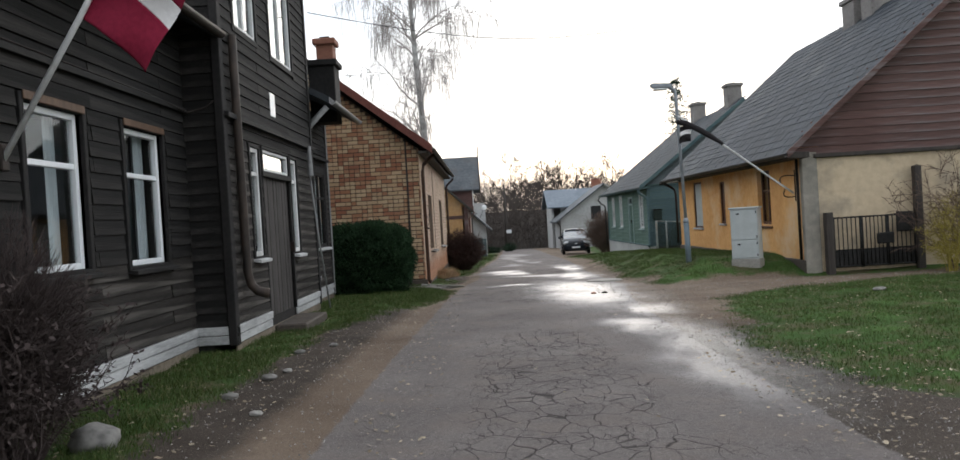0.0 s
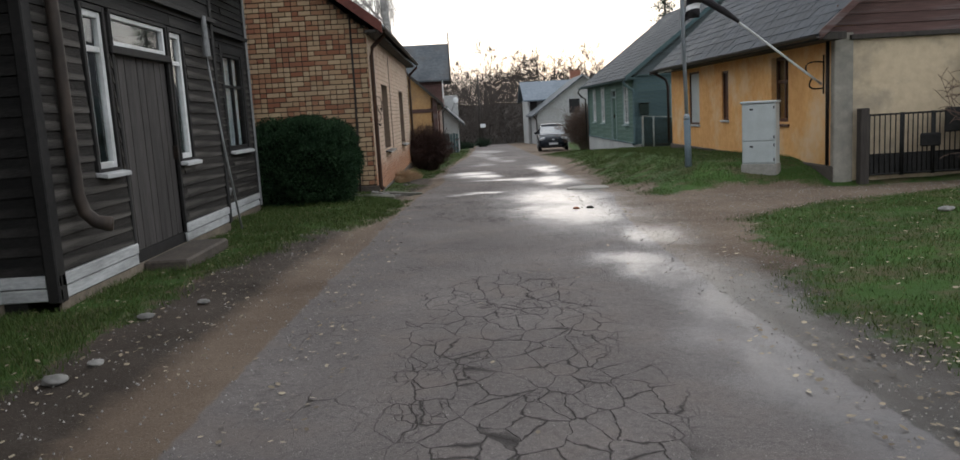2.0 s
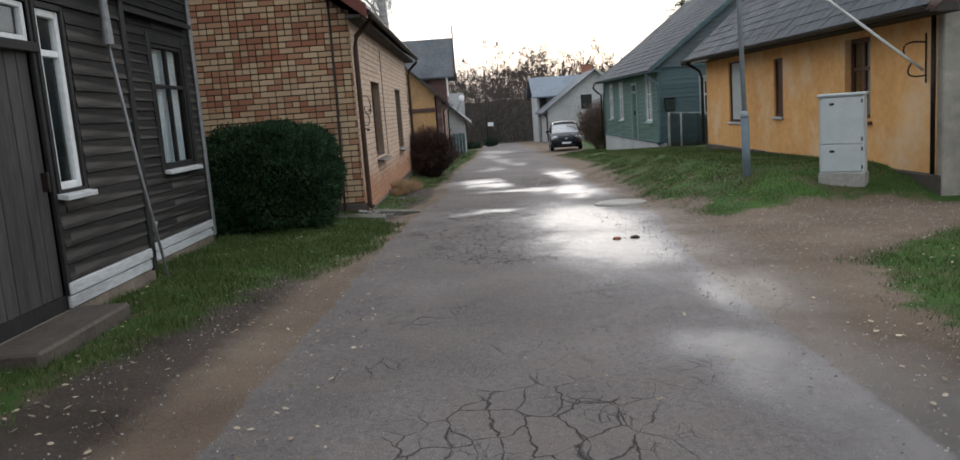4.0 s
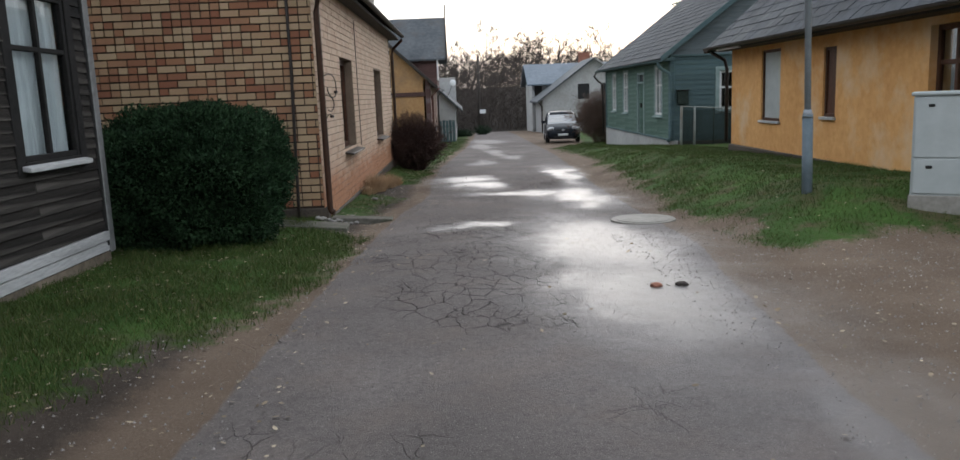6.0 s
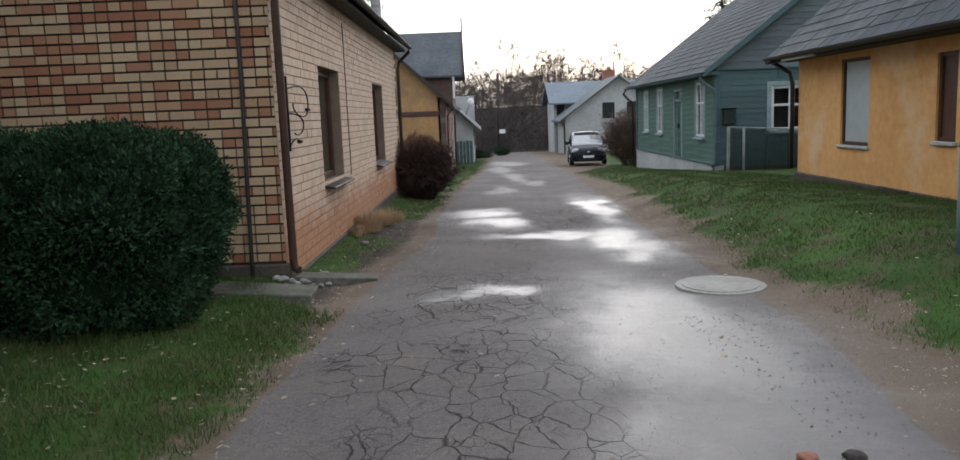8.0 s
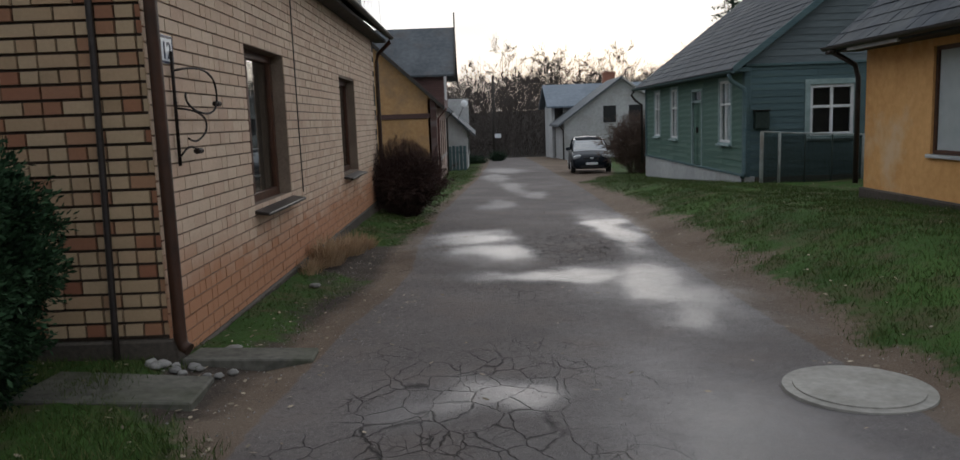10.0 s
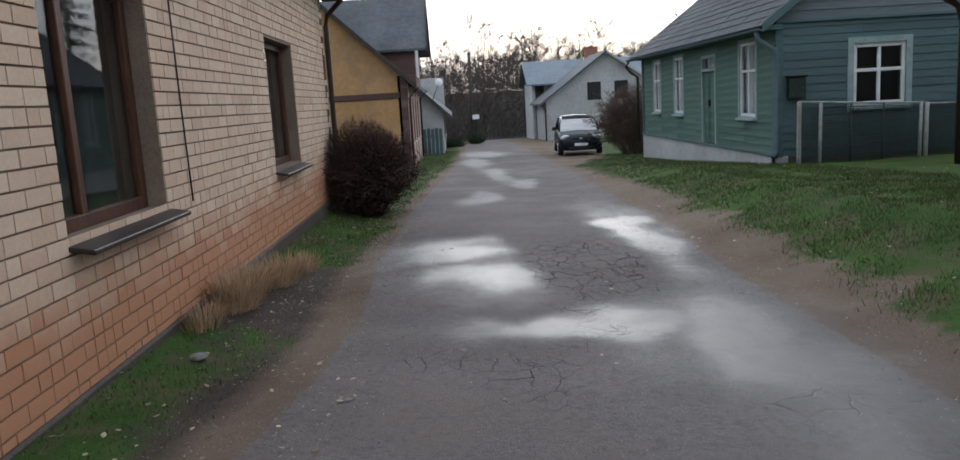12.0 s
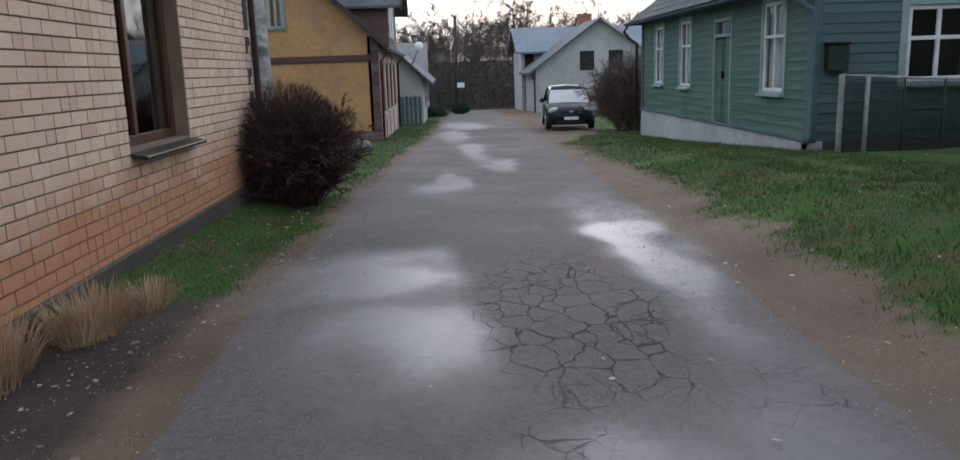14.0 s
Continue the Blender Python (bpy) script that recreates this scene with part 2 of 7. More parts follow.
M_fence_rail = surface("worn_fence_pipe", (0.16, 0.18, 0.17), (0.34, 0.36, 0.34), 14, 3, rough=0.6, stain=(0.10, 0.075, 0.05), stain_amount=0.7)
M_mesh = surface("green_fence_panel", (0.014, 0.022, 0.018), (0.035, 0.05, 0.042), 12, 2, rough=0.8)
M_post_wood = surface("dark_post_wood", (0.024, 0.020, 0.018), (0.065, 0.055, 0.048), 10, 2, (4, 4, 0.4), bump=0.6)
M_cabinet = surface("grey_cabinet_paint", (0.36, 0.39, 0.39), (0.45, 0.48, 0.48), 6, 1.2, rough=0.5, bump=0.06, stain=(0.28, 0.29, 0.27), stain_amount=0.35)
M_lamp_base = surface("bluegrey_pole_paint", (0.10, 0.135, 0.16), (0.17, 0.21, 0.24), 12, 2, rough=0.6, bump=0.1)
M_lamp_pole = surface("galvanised_pole", (0.20, 0.22, 0.24), (0.30, 0.325, 0.35), 12, 2, rough=0.6, metal=0.0)
M_lamp_glass = surface("lamp_diffuser", (0.6, 0.6, 0.58), (0.72, 0.72, 0.70), 6, 2, rough=0.3)
M_flag_red = surface("carmine_cloth", (0.16, 0.008, 0.026), (0.25, 0.016, 0.045), 30, 2, rough=0.9)
M_flag_white = surface("white_cloth", (0.60, 0.58, 0.58), (0.75, 0.73, 0.73), 30, 2, rough=0.9)
M_black_cloth = surface("black_cloth", (0.008, 0.008, 0.009), (0.03, 0.026, 0.028), 20, 2, rough=0.95)
M_car_paint = surface("dark_navy_car_paint", (0.006, 0.009, 0.014), (0.011, 0.015, 0.022), 2, 0.5, rough=0.28, bump=0, spec=0.2)
M_car_glass = surface("car_glass", (0.03, 0.035, 0.04), (0.05, 0.055, 0.06), 2, 0.5, rough=0.05, bump=0, spec=1.0)
M_car_glass.node_tree.nodes["Principled BSDF"].inputs["IOR"].default_value = 2.3
M_rubber = surface("tyre_rubber", (0.010, 0.010, 0.010), (0.025, 0.025, 0.025), 20, 3, rough=0.85)
M_alloy = surface("wheel_alloy", (0.36, 0.37, 0.38), (0.50, 0.51, 0.52), 8, 3, rough=0.35, metal=0.8)
M_headlight = surface("headlight_lens", (0.28, 0.29, 0.30), (0.46, 0.47, 0.48), 12, 4, rough=0.08, spec=0.9)
M_black_plastic = surface("black_plastic", (0.010, 0.010, 0.011), (0.022, 0.022, 0.023), 20, 3, rough=0.6)
M_birch = surface("birch_bark", (0.16, 0.155, 0.15), (0.56, 0.55, 0.53), 5, 1.5, (1, 1, 2.2), bump=0.3, stain=(0.03, 0.028, 0.026), stain_amount=0.8)
M_twig = surface("birch_twig", (0.26, 0.235, 0.225), (0.42, 0.385, 0.37), 6, 1, rough=0.9, bump=0)
M_far_twig = surface("grey_brown_twig", (0.034, 0.028, 0.025), (0.092, 0.076, 0.066), 3, 0.3, rough=0.95, bump=0)
M_bark = surface("grey_bark", (0.06, 0.052, 0.046), (0.13, 0.115, 0.10), 14, 3, (2, 2, 0.5), bump=0.5)
M_red_twig = surface("dark_red_twig", (0.026, 0.015, 0.013), (0.078, 0.045, 0.038), 5, 1, rough=0.9, bump=0)
M_brown_twig = surface("brown_twig", (0.060, 0.040, 0.031), (0.14, 0.095, 0.075), 5, 1, rough=0.9, bump=0)
M_plum_twig = surface("plum_brown_twig", (0.030, 0.022, 0.021), (0.085, 0.064, 0.060), 5, 1, rough=0.9, bump=0)
M_yellow_twig = surface("yellow_leafed_twig", (0.20, 0.16, 0.035), (0.38, 0.31, 0.07), 8, 2, rough=0.9, bump=0)
M_needle = surface("conifer_needle", (0.010, 0.022, 0.012), (0.030, 0.055, 0.030), 9, 1.5, rough=0.8, bump=0)
# near-black core of the hedge: shade between the leaves, put into the colour
M_hedge_shade_core = surface("hedge_shade_core", (0.003, 0.006, 0.003), (0.010, 0.018, 0.009), 9, 1.4, rough=1.0, bump=0, spec=0.0)
M_hedge_leaf = surface("hedge_leaf", (0.008, 0.020, 0.010), (0.036, 0.070, 0.032), 5, 1.4, rough=0.7, bump=0, per_piece=1.4, island=True, spec=0.08)
M_grass, g_nt, g_b = blank("grass_blade")
g_nt.links.new(mixc(g_nt, noise_of(g_nt, coords(g_nt), 0.8, 4), ramp(g_nt, g_nt.nodes.new("ShaderNodeNewGeometry").outputs["Random Per Island"], [(0.0, (0.022, 0.050, 0.010)), (0.5, (0.050, 0.098, 0.020)), (0.84, (0.090, 0.125, 0.030)), (0.95, (0.23, 0.20, 0.10))]), (0.050, 0.070, 0.018)), g_b.inputs["Base Color"])
g_b.inputs["Roughness"].default_value = 0.75
g_b.inputs["Specular IOR Level"].default_value = 0.2
M_dry_grass = surface("dry_grass", (0.26, 0.165, 0.095), (0.48, 0.34, 0.21), 6, 1.5, rough=0.9, bump=0, per_piece=0.4, island=True)
M_leaf_litter = surface("fallen_leaf", (0.10, 0.065, 0.035), (0.42, 0.36, 0.27), 3, 2, rough=0.8, bump=0, per_piece=0.9, island=True)
M_pebble = surface("gravel_pebble", (0.12, 0.11, 0.105), (0.36, 0.335, 0.31), 9, 3, rough=0.8, bump=0, per_piece=0.7, island=True)
M_blue_roof = surface("bluegrey_metal_roof", (0.10, 0.125, 0.155), (0.17, 0.20, 0.235), 4, 0.6, rough=0.5, metal=0.2, bump=0.05)
M_plate_white = surface("enamel_white", (0.62, 0.64, 0.66), (0.72, 0.74, 0.76), 5, 2, rough=0.3, bump=0)
M_plate_blue = surface("enamel_dark_blue", (0.012, 0.018, 0.05), (0.02, 0.03, 0.075), 5, 2, rough=0.3, bump=0)


def ground_material():
    m, nt, b = blank("street_ground")

    def attr(n):
        a = nt.nodes.new("ShaderNodeAttribute")
        a.attribute_name = n
        return a.outputs["Fac"]
    v = coords(nt)
    n_fine = noise_of(nt, v, 70, 6, 0.7)
    n_grit = noise_of(nt, v, 260, 3, 0.8)
    n_mid = noise_of(nt, v, 6, 5, 0.6)
    n_big = noise_of(nt, v, 0.7, 5, 0.55)
    edge = calc(nt, 'ADD', calc(nt, 'MULTIPLY', calc(nt, 'SUBTRACT', n_mid, 0.5), 0.9), calc(nt, 'MULTIPLY', calc(nt, 'SUBTRACT', n_big, 0.5), 0.4))

    def mask(field, amount, soft):
        return calc(nt, 'DIVIDE', calc(nt, 'ADD', field, calc(nt, 'MULTIPLY', edge, amount)), soft, clamp=True)
    asphalt_m = mask(attr("asphalt"), 0.10, 0.025)
    grass_m = mask(attr("grass"), 0.9, 0.22)
    litter_m = mask(attr("litter"), 0.5, 0.5)
    wet_raw = calc(nt, 'ADD', attr("wet"), calc(nt, 'MULTIPLY', edge, 0.7))
    damp = calc(nt, 'MULTIPLY', calc(nt, 'ADD', wet_raw, 0.48), 1.05, clamp=True)
    pool = calc(nt, 'MULTIPLY', calc(nt, 'SUBTRACT', wet_raw, 0.40), 1.6, clamp=True)
    # old patched asphalt
    tone = calc(nt, 'ADD', calc(nt, 'MULTIPLY', n_fine, 0.5), calc(nt, 'MULTIPLY', n_big, 0.5))
    asp = ramp(nt, tone, [(0.32, (0.098, 0.086, 0.082)), (0.52, (0.150, 0.132, 0.126)), (0.70, (0.220, 0.195, 0.185))])
    asp = mixc(nt, ramp(nt, n_grit, [(0.62, (0, 0, 0)), (0.70, (0.8, 0.8, 0.8))]), asp, (0.27, 0.245, 0.225))
    chips = nd(nt, "ShaderNodeTexVoronoi", Scale=75.0)
    nt.links.new(v, chips.inputs["Vector"])
    asp = mixc(nt, ramp(nt, chips.outputs["Distance"], [(0.10, (0.85, 0.85, 0.85)), (0.24, (0, 0, 0))]), asp, (0.33, 0.305, 0.285))
    asp = mixc(nt, ramp(nt, noise_of(nt, v, 22, 5, 0.7), [(0.36, (0.4, 0.4, 0.4)), (0.52, (0, 0, 0))]), asp, (0.070, 0.062, 0.058))
    asp = mixc(nt, ramp(nt, noise_of(nt, v, 1.6, 6, 0.65), [(0.48, (0, 0, 0)), (0.66, (0.42, 0.42, 0.42))]), asp, (0.175, 0.142, 0.124))
    # crazed cracks, in the worn parts alone
    warp = nt.nodes.new("ShaderNodeVectorMath")
    warp.operation = 'MULTIPLY_ADD'
    wnz = nd(nt, "ShaderNodeTexNoise", Scale=2.6, Detail=4)
    nt.links.new(v, wnz.inputs["Vector"])
    nt.links.new(wnz.outputs["Color"], warp.inputs[0])
    warp.inputs[1].default_value = (0.26, 0.30, 0.0)
    nt.links.new(v, warp.inputs[2])
    flat = nt.nodes.new("ShaderNodeMapping")
    flat.inputs["Scale"].default_value = (1.0, 0.62, 0.0)
    nt.links.new(warp.outputs[0], flat.inputs["Vector"])
    vor = nd(nt, "ShaderNodeTexVoronoi", Scale=5.2)
    vor.feature = 'DISTANCE_TO_EDGE'
    nt.links.new(flat.outputs[0], vor.inputs["Vector"])
    wide = calc(nt, 'MAXIMUM', calc(nt, 'SUBTRACT', calc(nt, 'MULTIPLY', noise_of(nt, v, 4.5, 4, 0.7), 0.13), 0.038), 0.005)
    line = calc(nt, 'SUBTRACT', 1.0, calc(nt, 'DIVIDE', vor.outputs["Distance"], wide), clamp=True)
    fine = nd(nt, "ShaderNodeTexVoronoi", Scale=10.5)
    fine.feature = 'DISTANCE_TO_EDGE'
    nt.links.new(flat.outputs[0], fine.inputs["Vector"])
    hair = calc(nt, 'SUBTRACT', 1.0, calc(nt, 'DIVIDE', fine.outputs["Distance"], calc(nt, 'MULTIPLY', wide, 1.1)), clamp=True)
    hair = calc(nt, 'MULTIPLY', hair, ramp(nt, noise_of(nt, v, 1.7, 3), [(0.50, (0, 0, 0)), (0.62, (1, 1, 1))]))
    line = calc(nt, 'MAXIMUM', line, hair)
    worn = calc(nt, 'MULTIPLY', calc(nt, 'ADD', attr("crack"), calc(nt, 'MULTIPLY', calc(nt, 'SUBTRACT', noise_of(nt, v, 1.1, 3), 0.5), 2.0)), 3.0, clamp=True)
    crack = calc(nt, 'MULTIPLY', line, worn)
    asp = mixc(nt, calc(nt, 'MULTIPLY', crack, 0.9), asp, (0.022, 0.019, 0.018))
    # bare earth, sand and gravel on the shoulders
    dirt = ramp(nt, tone, [(0.35, (0.088, 0.062, 0.045)), (0.52, (0.150, 0.111, 0.082)), (0.68, (0.215, 0.166, 0.128))])
    mud = ramp(nt, tone, [(0.35, (0.022, 0.017, 0.013)), (0.65, (0.085, 0.067, 0.055))])
    dirt = mixc(nt, mask(attr("mud"), 0.5, 0.4), dirt, mud)
    dirt = mixc(nt, ramp(nt, n_grit, [(0.60, (0, 0, 0)), (0.70, (0.8, 0.8, 0.8))]), dirt, (0.30, 0.265, 0.23))
    turf = ramp(nt, tone, [(0.34, (0.018, 0.036, 0.009)), (0.52, (0.040, 0.085, 0.017)), (0.68, (0.075, 0.135, 0.030))])
    turf = mixc(nt, ramp(nt, noise_of(nt, v, 1.9, 5, 0.7), [(0.47, (0, 0, 0)), (0.62, (0.85, 0.85, 0.85))]), turf, (0.085, 0.070, 0.040))
    # leaf litter under the woods, near-black: shade of the stems put into its colour
    shaded_wood_floor = ramp(nt, tone, [(0.35, (0.010, 0.008, 0.0065)), (0.65, (0.032, 0.026, 0.021))])
    col = mixc(nt, asphalt_m, dirt, asp)
    dark = mixc(nt, 1.0, col, (0.72, 0.745, 0.79), 'MULTIPLY')
    col = mixc(nt, damp, col, dark)
    col = mixc(nt, grass_m, col, turf)
    col = mixc(nt, litter_m, col, shaded_wood_floor)
    nt.links.new(col, b.inputs["Base Color"])
    dry = calc(nt, 'SUBTRACT', 1.0, calc(nt, 'MAXIMUM', grass_m, litter_m))
    rough = calc(nt, 'SUBTRACT', 0.88, calc(nt, 'MULTIPLY', calc(nt, 'MULTIPLY', damp, dry), 0.46))
    rough = calc(nt, 'SUBTRACT', rough, calc(nt, 'MULTIPLY', calc(nt, 'MULTIPLY', pool, dry), 0.17))
    nt.links.new(calc(nt, 'MAXIMUM', rough, 0.08), b.inputs["Roughness"])
    nt.links.new(calc(nt, 'ADD', 0.12, calc(nt, 'MULTIPLY', calc(nt, 'MULTIPLY', damp, dry), 0.30)), b.inputs["Specular IOR Level"])
    h = calc(nt, 'ADD', calc(nt, 'MULTIPLY', n_fine, 0.5), calc(nt, 'MULTIPLY', n_grit, 0.35))
    h = calc(nt, 'SUBTRACT', h, calc(nt, 'MULTIPLY', crack, 1.2))
    calm = calc(nt, 'MULTIPLY', calc(nt, 'SUBTRACT', attr("wet"), 0.1), 2.2, clamp=True)
    h = calc(nt, 'MULTIPLY', h, calc(nt, 'SUBTRACT', 1.0, calc(nt, 'MULTIPLY', calm, 0.70)))
    bumped(nt, b, h, 0.75, 0.016)
    return m


M_ground = ground_material()


# ---- building helpers ----
def part(name, bm, material, parent=None, label="", smooth=False):
    me = bpy.data.meshes.new(name)
    bm.to_mesh(me)
    bm.free()
    me.materials.append(material)
    if smooth:
        for p in me.polygons:
            p.use_smooth = True
    ob = new(name, me)
    if parent:
        ob.parent = parent
    if label:
        ob["label"] = label
    return ob


def raw(name, verts, faces, material, parent=None, label=""):
    me = bpy.data.meshes.new(name)
    me.from_pydata(verts, [], faces)
    me.materials.append(material)
    ob = new(name, me)
    if parent:
        ob.parent = parent
    if label:
        ob["label"] = label
    return ob


def empty(name, label, category, group="", kind=""):
    return tagged(new(name), label, category, group, kind)


QUADS = ((0, 3, 2, 1), (4, 5, 6, 7), (0, 1, 5, 4), (1, 2, 6, 5), (2, 3, 7, 6), (3, 0, 4, 7))


def hexa(bm, pts):
    vs = [bm.verts.new(p) for p in pts]
    for q in QUADS:
        bm.faces.new([vs[i] for i in q])
    return vs


def box(bm, x0, x1, y0, y1, z0, z1):
    return hexa(bm, [(x0, y0, z0), (x1, y0, z0), (x1, y1, z0), (x0, y1, z0), (x0, y0, z1), (x1, y0, z1), (x1, y1, z1), (x0, y1, z1)])


def bevel(bm, width, segments=1):
    bmesh.ops.recalc_face_normals(bm, faces=bm.faces)
    bmesh.ops.bevel(bm, geom=list(bm.edges), offset=width, segments=segments, affect='EDGES', clamp_overlap=True)
    return bm


class Plane:
    """A wall plane: origin, direction along the wall (u) and the outward normal (w)."""
    def __init__(self, ox, oy, dx, dy, nx, ny):
        self.o, self.d, self.n = (ox, oy), (dx, dy), (nx, ny)

    def at(self, u, z, w=0.0):
        return (self.o[0] + self.d[0] * u + self.n[0] * w, self.o[1] + self.d[1] * u + self.n[1] * w, z)

    def box(self, bm, u0, u1, z0, z1, w0, w1):
        return hexa(bm, [self.at(u0, z0, w0), self.at(u1, z0, w0), self.at(u1, z0, w1), self.at(u0, z0, w1),
                         self.at(u0, z1, w0), self.at(u1, z1, w0), self.at(u1, z1, w1), self.at(u0, z1, w1)])

    def prism(self, bm, poly, w0, w1):
        a = [bm.verts.new(self.at(u, z, w0)) for u, z in poly]
        b = [bm.verts.new(self.at(u, z, w1)) for u, z in poly]
        n = len(poly)
        bm.faces.new(a), bm.faces.new(b[::-1])
        for i in range(n):
            j = (i + 1) % n
            bm.faces.new((a[j], a[i], b[i], b[j]))


def tidy(bm):
    bmesh.ops.recalc_face_normals(bm, faces=bm.faces)
    return bm


def pierced(bm, P, u0, u1, z0, z1, holes, w0, w1):
    """A wall slab, one closed mesh, with rectangular openings cut through it."""
    us = sorted({u0, u1, *[v for h in holes for v in h[:2] if u0 < v < u1]})
    zs = sorted({z0, z1, *[v for h in holes for v in h[2:4] if z0 < v < z1]})
    verts = {}

    def vert(i, k, w):
        if (i, k, w) not in verts:
            verts[i, k, w] = bm.verts.new(P.at(us[i], zs[k], w))
        return verts[i, k, w]

    def solid(i, k):
        if not (0 <= i < len(us) - 1 and 0 <= k < len(zs) - 1):
            return False
        mu, mz = (us[i] + us[i + 1]) / 2, (zs[k] + zs[k + 1]) / 2
        return not any(h[0] < mu < h[1] and h[2] < mz < h[3] for h in holes)
    for i in range(len(us) - 1):
        for k in range(len(zs) - 1):
            if not solid(i, k):
                continue
            for w in (w0, w1):
                bm.faces.new((vert(i, k, w), vert(i + 1, k, w), vert(i + 1, k + 1, w), vert(i, k + 1, w)))
            for di, dk, a, b in ((-1, 0, (i, k), (i, k + 1)), (1, 0, (i + 1, k), (i + 1, k + 1)), (0, -1, (i, k), (i + 1, k)), (0, 1, (i, k + 1), (i + 1, k + 1))):
                if not solid(i + di, k + dk):
                    bm.faces.new((vert(*a, w0), vert(*b, w0), vert(*b, w1), vert(*a, w1)))
    return bm


def spans(u0, u1, za, zb, holes):
    """The parts of a course from u0 to u1 that no opening takes away."""
    out = [(u0, u1)]
    for h in holes:
        if h[2] < (za + zb) / 2 < h[3]:
            out = [q for a, b in out for q in ((a, min(b, h[0])), (max(a, h[1]), b)) if q[1] - q[0] > 0.02]
    return out


def courses(P, u0, u1, z0, z1, height, length, holes, gap, stagger=True, limit=None, ragged=0.0, seed=3, vgap=None):
    """Pieces (u0, u1, z0, z1, lift) of a coursed wall."""
    rng = random.Random(seed)
    vgap = gap if vgap is None else vgap
    out, k, z = [], 0, z0
    while z < z1 - 0.02:
        zt = min(z + height, z1)
        a, b = u0, u1
        if limit:
            lo, hi = limit((z + zt) / 2)
            a, b = max(a, lo), min(b, hi)
        for s0, s1 in spans(a, b, z, zt, holes):
            if length is None:
                cuts = [s0, s1]
            else:
                first = math.floor((s0 - u0) / length) * length + u0 + (length / 2 if k % 2 and stagger else 0)
                cuts, c = [s0], first
                while c < s1 - 0.04:
                    if c > s0 + 0.04:
                        cuts.append(c)
                        if rng.random() < ragged and c + length / 2 < s1 - 0.04:
                            cuts.append(c + length / 2)
                    c += length
                cuts.append(s1)
            for p, q in zip(cuts, cuts[1:]):
                out.append((p + vgap / 2, q - vgap / 2, z + gap / 2, zt - gap / 2, rng.random()))
        z = zt
        k += 1
    return out


def lay(P, pieces, name, material, joined, parent, near, count=300, w0=0.0, w1=0.012, uneven=0.004, lap=0.0, joined_material=None):
    """The pieces nearest to u = near as objects of their own, the rest as one joined part. lap: how far a board's lower edge stands out."""
    pieces = sorted(pieces, key=lambda p: abs((p[0] + p[1]) / 2 - near))
    shared = {}
    for p in pieces[:count]:
        key = (round(p[1] - p[0], 3), round(p[3] - p[2], 3))
        if key not in shared:
            bm = bmesh.new()
            L, H = p[1] - p[0], p[3] - p[2]
            v = Plane(0, 0, *P.d, *P.n).box(bm, -L / 2, L / 2, -H / 2, H / 2, w0, w1)
            if lap:
                for i in (2, 3):
                    v[i].co.x += P.n[0] * lap
                    v[i].co.y += P.n[1] * lap
            tidy(bm)
            me = bpy.data.meshes.new(name)
            bm.to_mesh(me)
            bm.free()
            me.materials.append(material)
            shared[key] = me
        ob = new(name, shared[key])
        ob.location = P.at((p[0] + p[1]) / 2, (p[2] + p[3]) / 2, (p[4] - 0.5) * uneven)
        ob.parent = parent
    rest = pieces[count:]
    if rest:
        vs, fs = [], []
        for p in rest:
            n = len(vs)
            e = (p[4] - 0.5) * uneven
            for z in (p[2], p[3]):
                o = lap if z == p[2] else 0
                vs += [P.at(p[0], z, w0 + e), P.at(p[1], z, w0 + e), P.at(p[1], z, w1 + e + o), P.at(p[0], z, w1 + e + o)]
            flip = P.d[0] * P.n[1] - P.d[1] * P.n[0] > 0
            fs += [tuple(n + i for i in (q if flip else q[::-1])) for q in QUADS]
        ob = raw(joined, vs, fs, joined_material or material, parent)
        ob["kind"] = "stuff"


def tube_verts(points, radii, sides, vs, fs):
    """Adds a tapered tube along points to the lists vs and fs."""
    start = len(vs)
    ref = Vector((0.31, 0.17, 0.93))
    prev = None
    for i, p in enumerate(points):
        q = points[min(i + 1, len(points) - 1)]
        o = points[max(i - 1, 0)]
        t = (Vector(q) - Vector(o)).normalized()
        a = t.cross(ref if abs(t.dot(ref)) < 0.95 else Vector((1, 0, 0))).normalized()
        b = t.cross(a)
        for s in range(sides):
            c = 2 * math.pi * s / sides
            vs.append(tuple(Vector(p) + (a * math.cos(c) + b * math.sin(c)) * radii[i]))
        if i:
            r0, r1 = start + (i - 1) * sides, start + i * sides
            for s in range(sides):
                s2 = (s + 1) % sides
                fs.append((r0 + s, r0 + s2, r1 + s2, r1 + s))
    fs.append(tuple(range(start, start + sides))[::-1])
    fs.append(tuple(range(len(vs) - sides, len(vs))))


def tube(name, points, radius, material, parent=None, sides=10, label=""):
    vs, fs = [], []
    radii = radius if isinstance(radius, (list, tuple)) else [radius] * len(points)
    tube_verts(points, radii, sides, vs, fs)
    ob = raw(name, vs, fs, material, parent, label)
    for p in ob.data.polygons:
        p.use_smooth = len(p.vertices) == 4
    return ob


def arc(p0, p1, p2, n=6):
    """A curve from p0 to p2, bent towards p1."""
    p0, p1, p2 = Vector(p0), Vector(p1), Vector(p2)
    return [tuple(p0 * (1 - t) ** 2 + p1 * 2 * t * (1 - t) + p2 * t * t) for t in [i / n for i in range(n + 1)]]


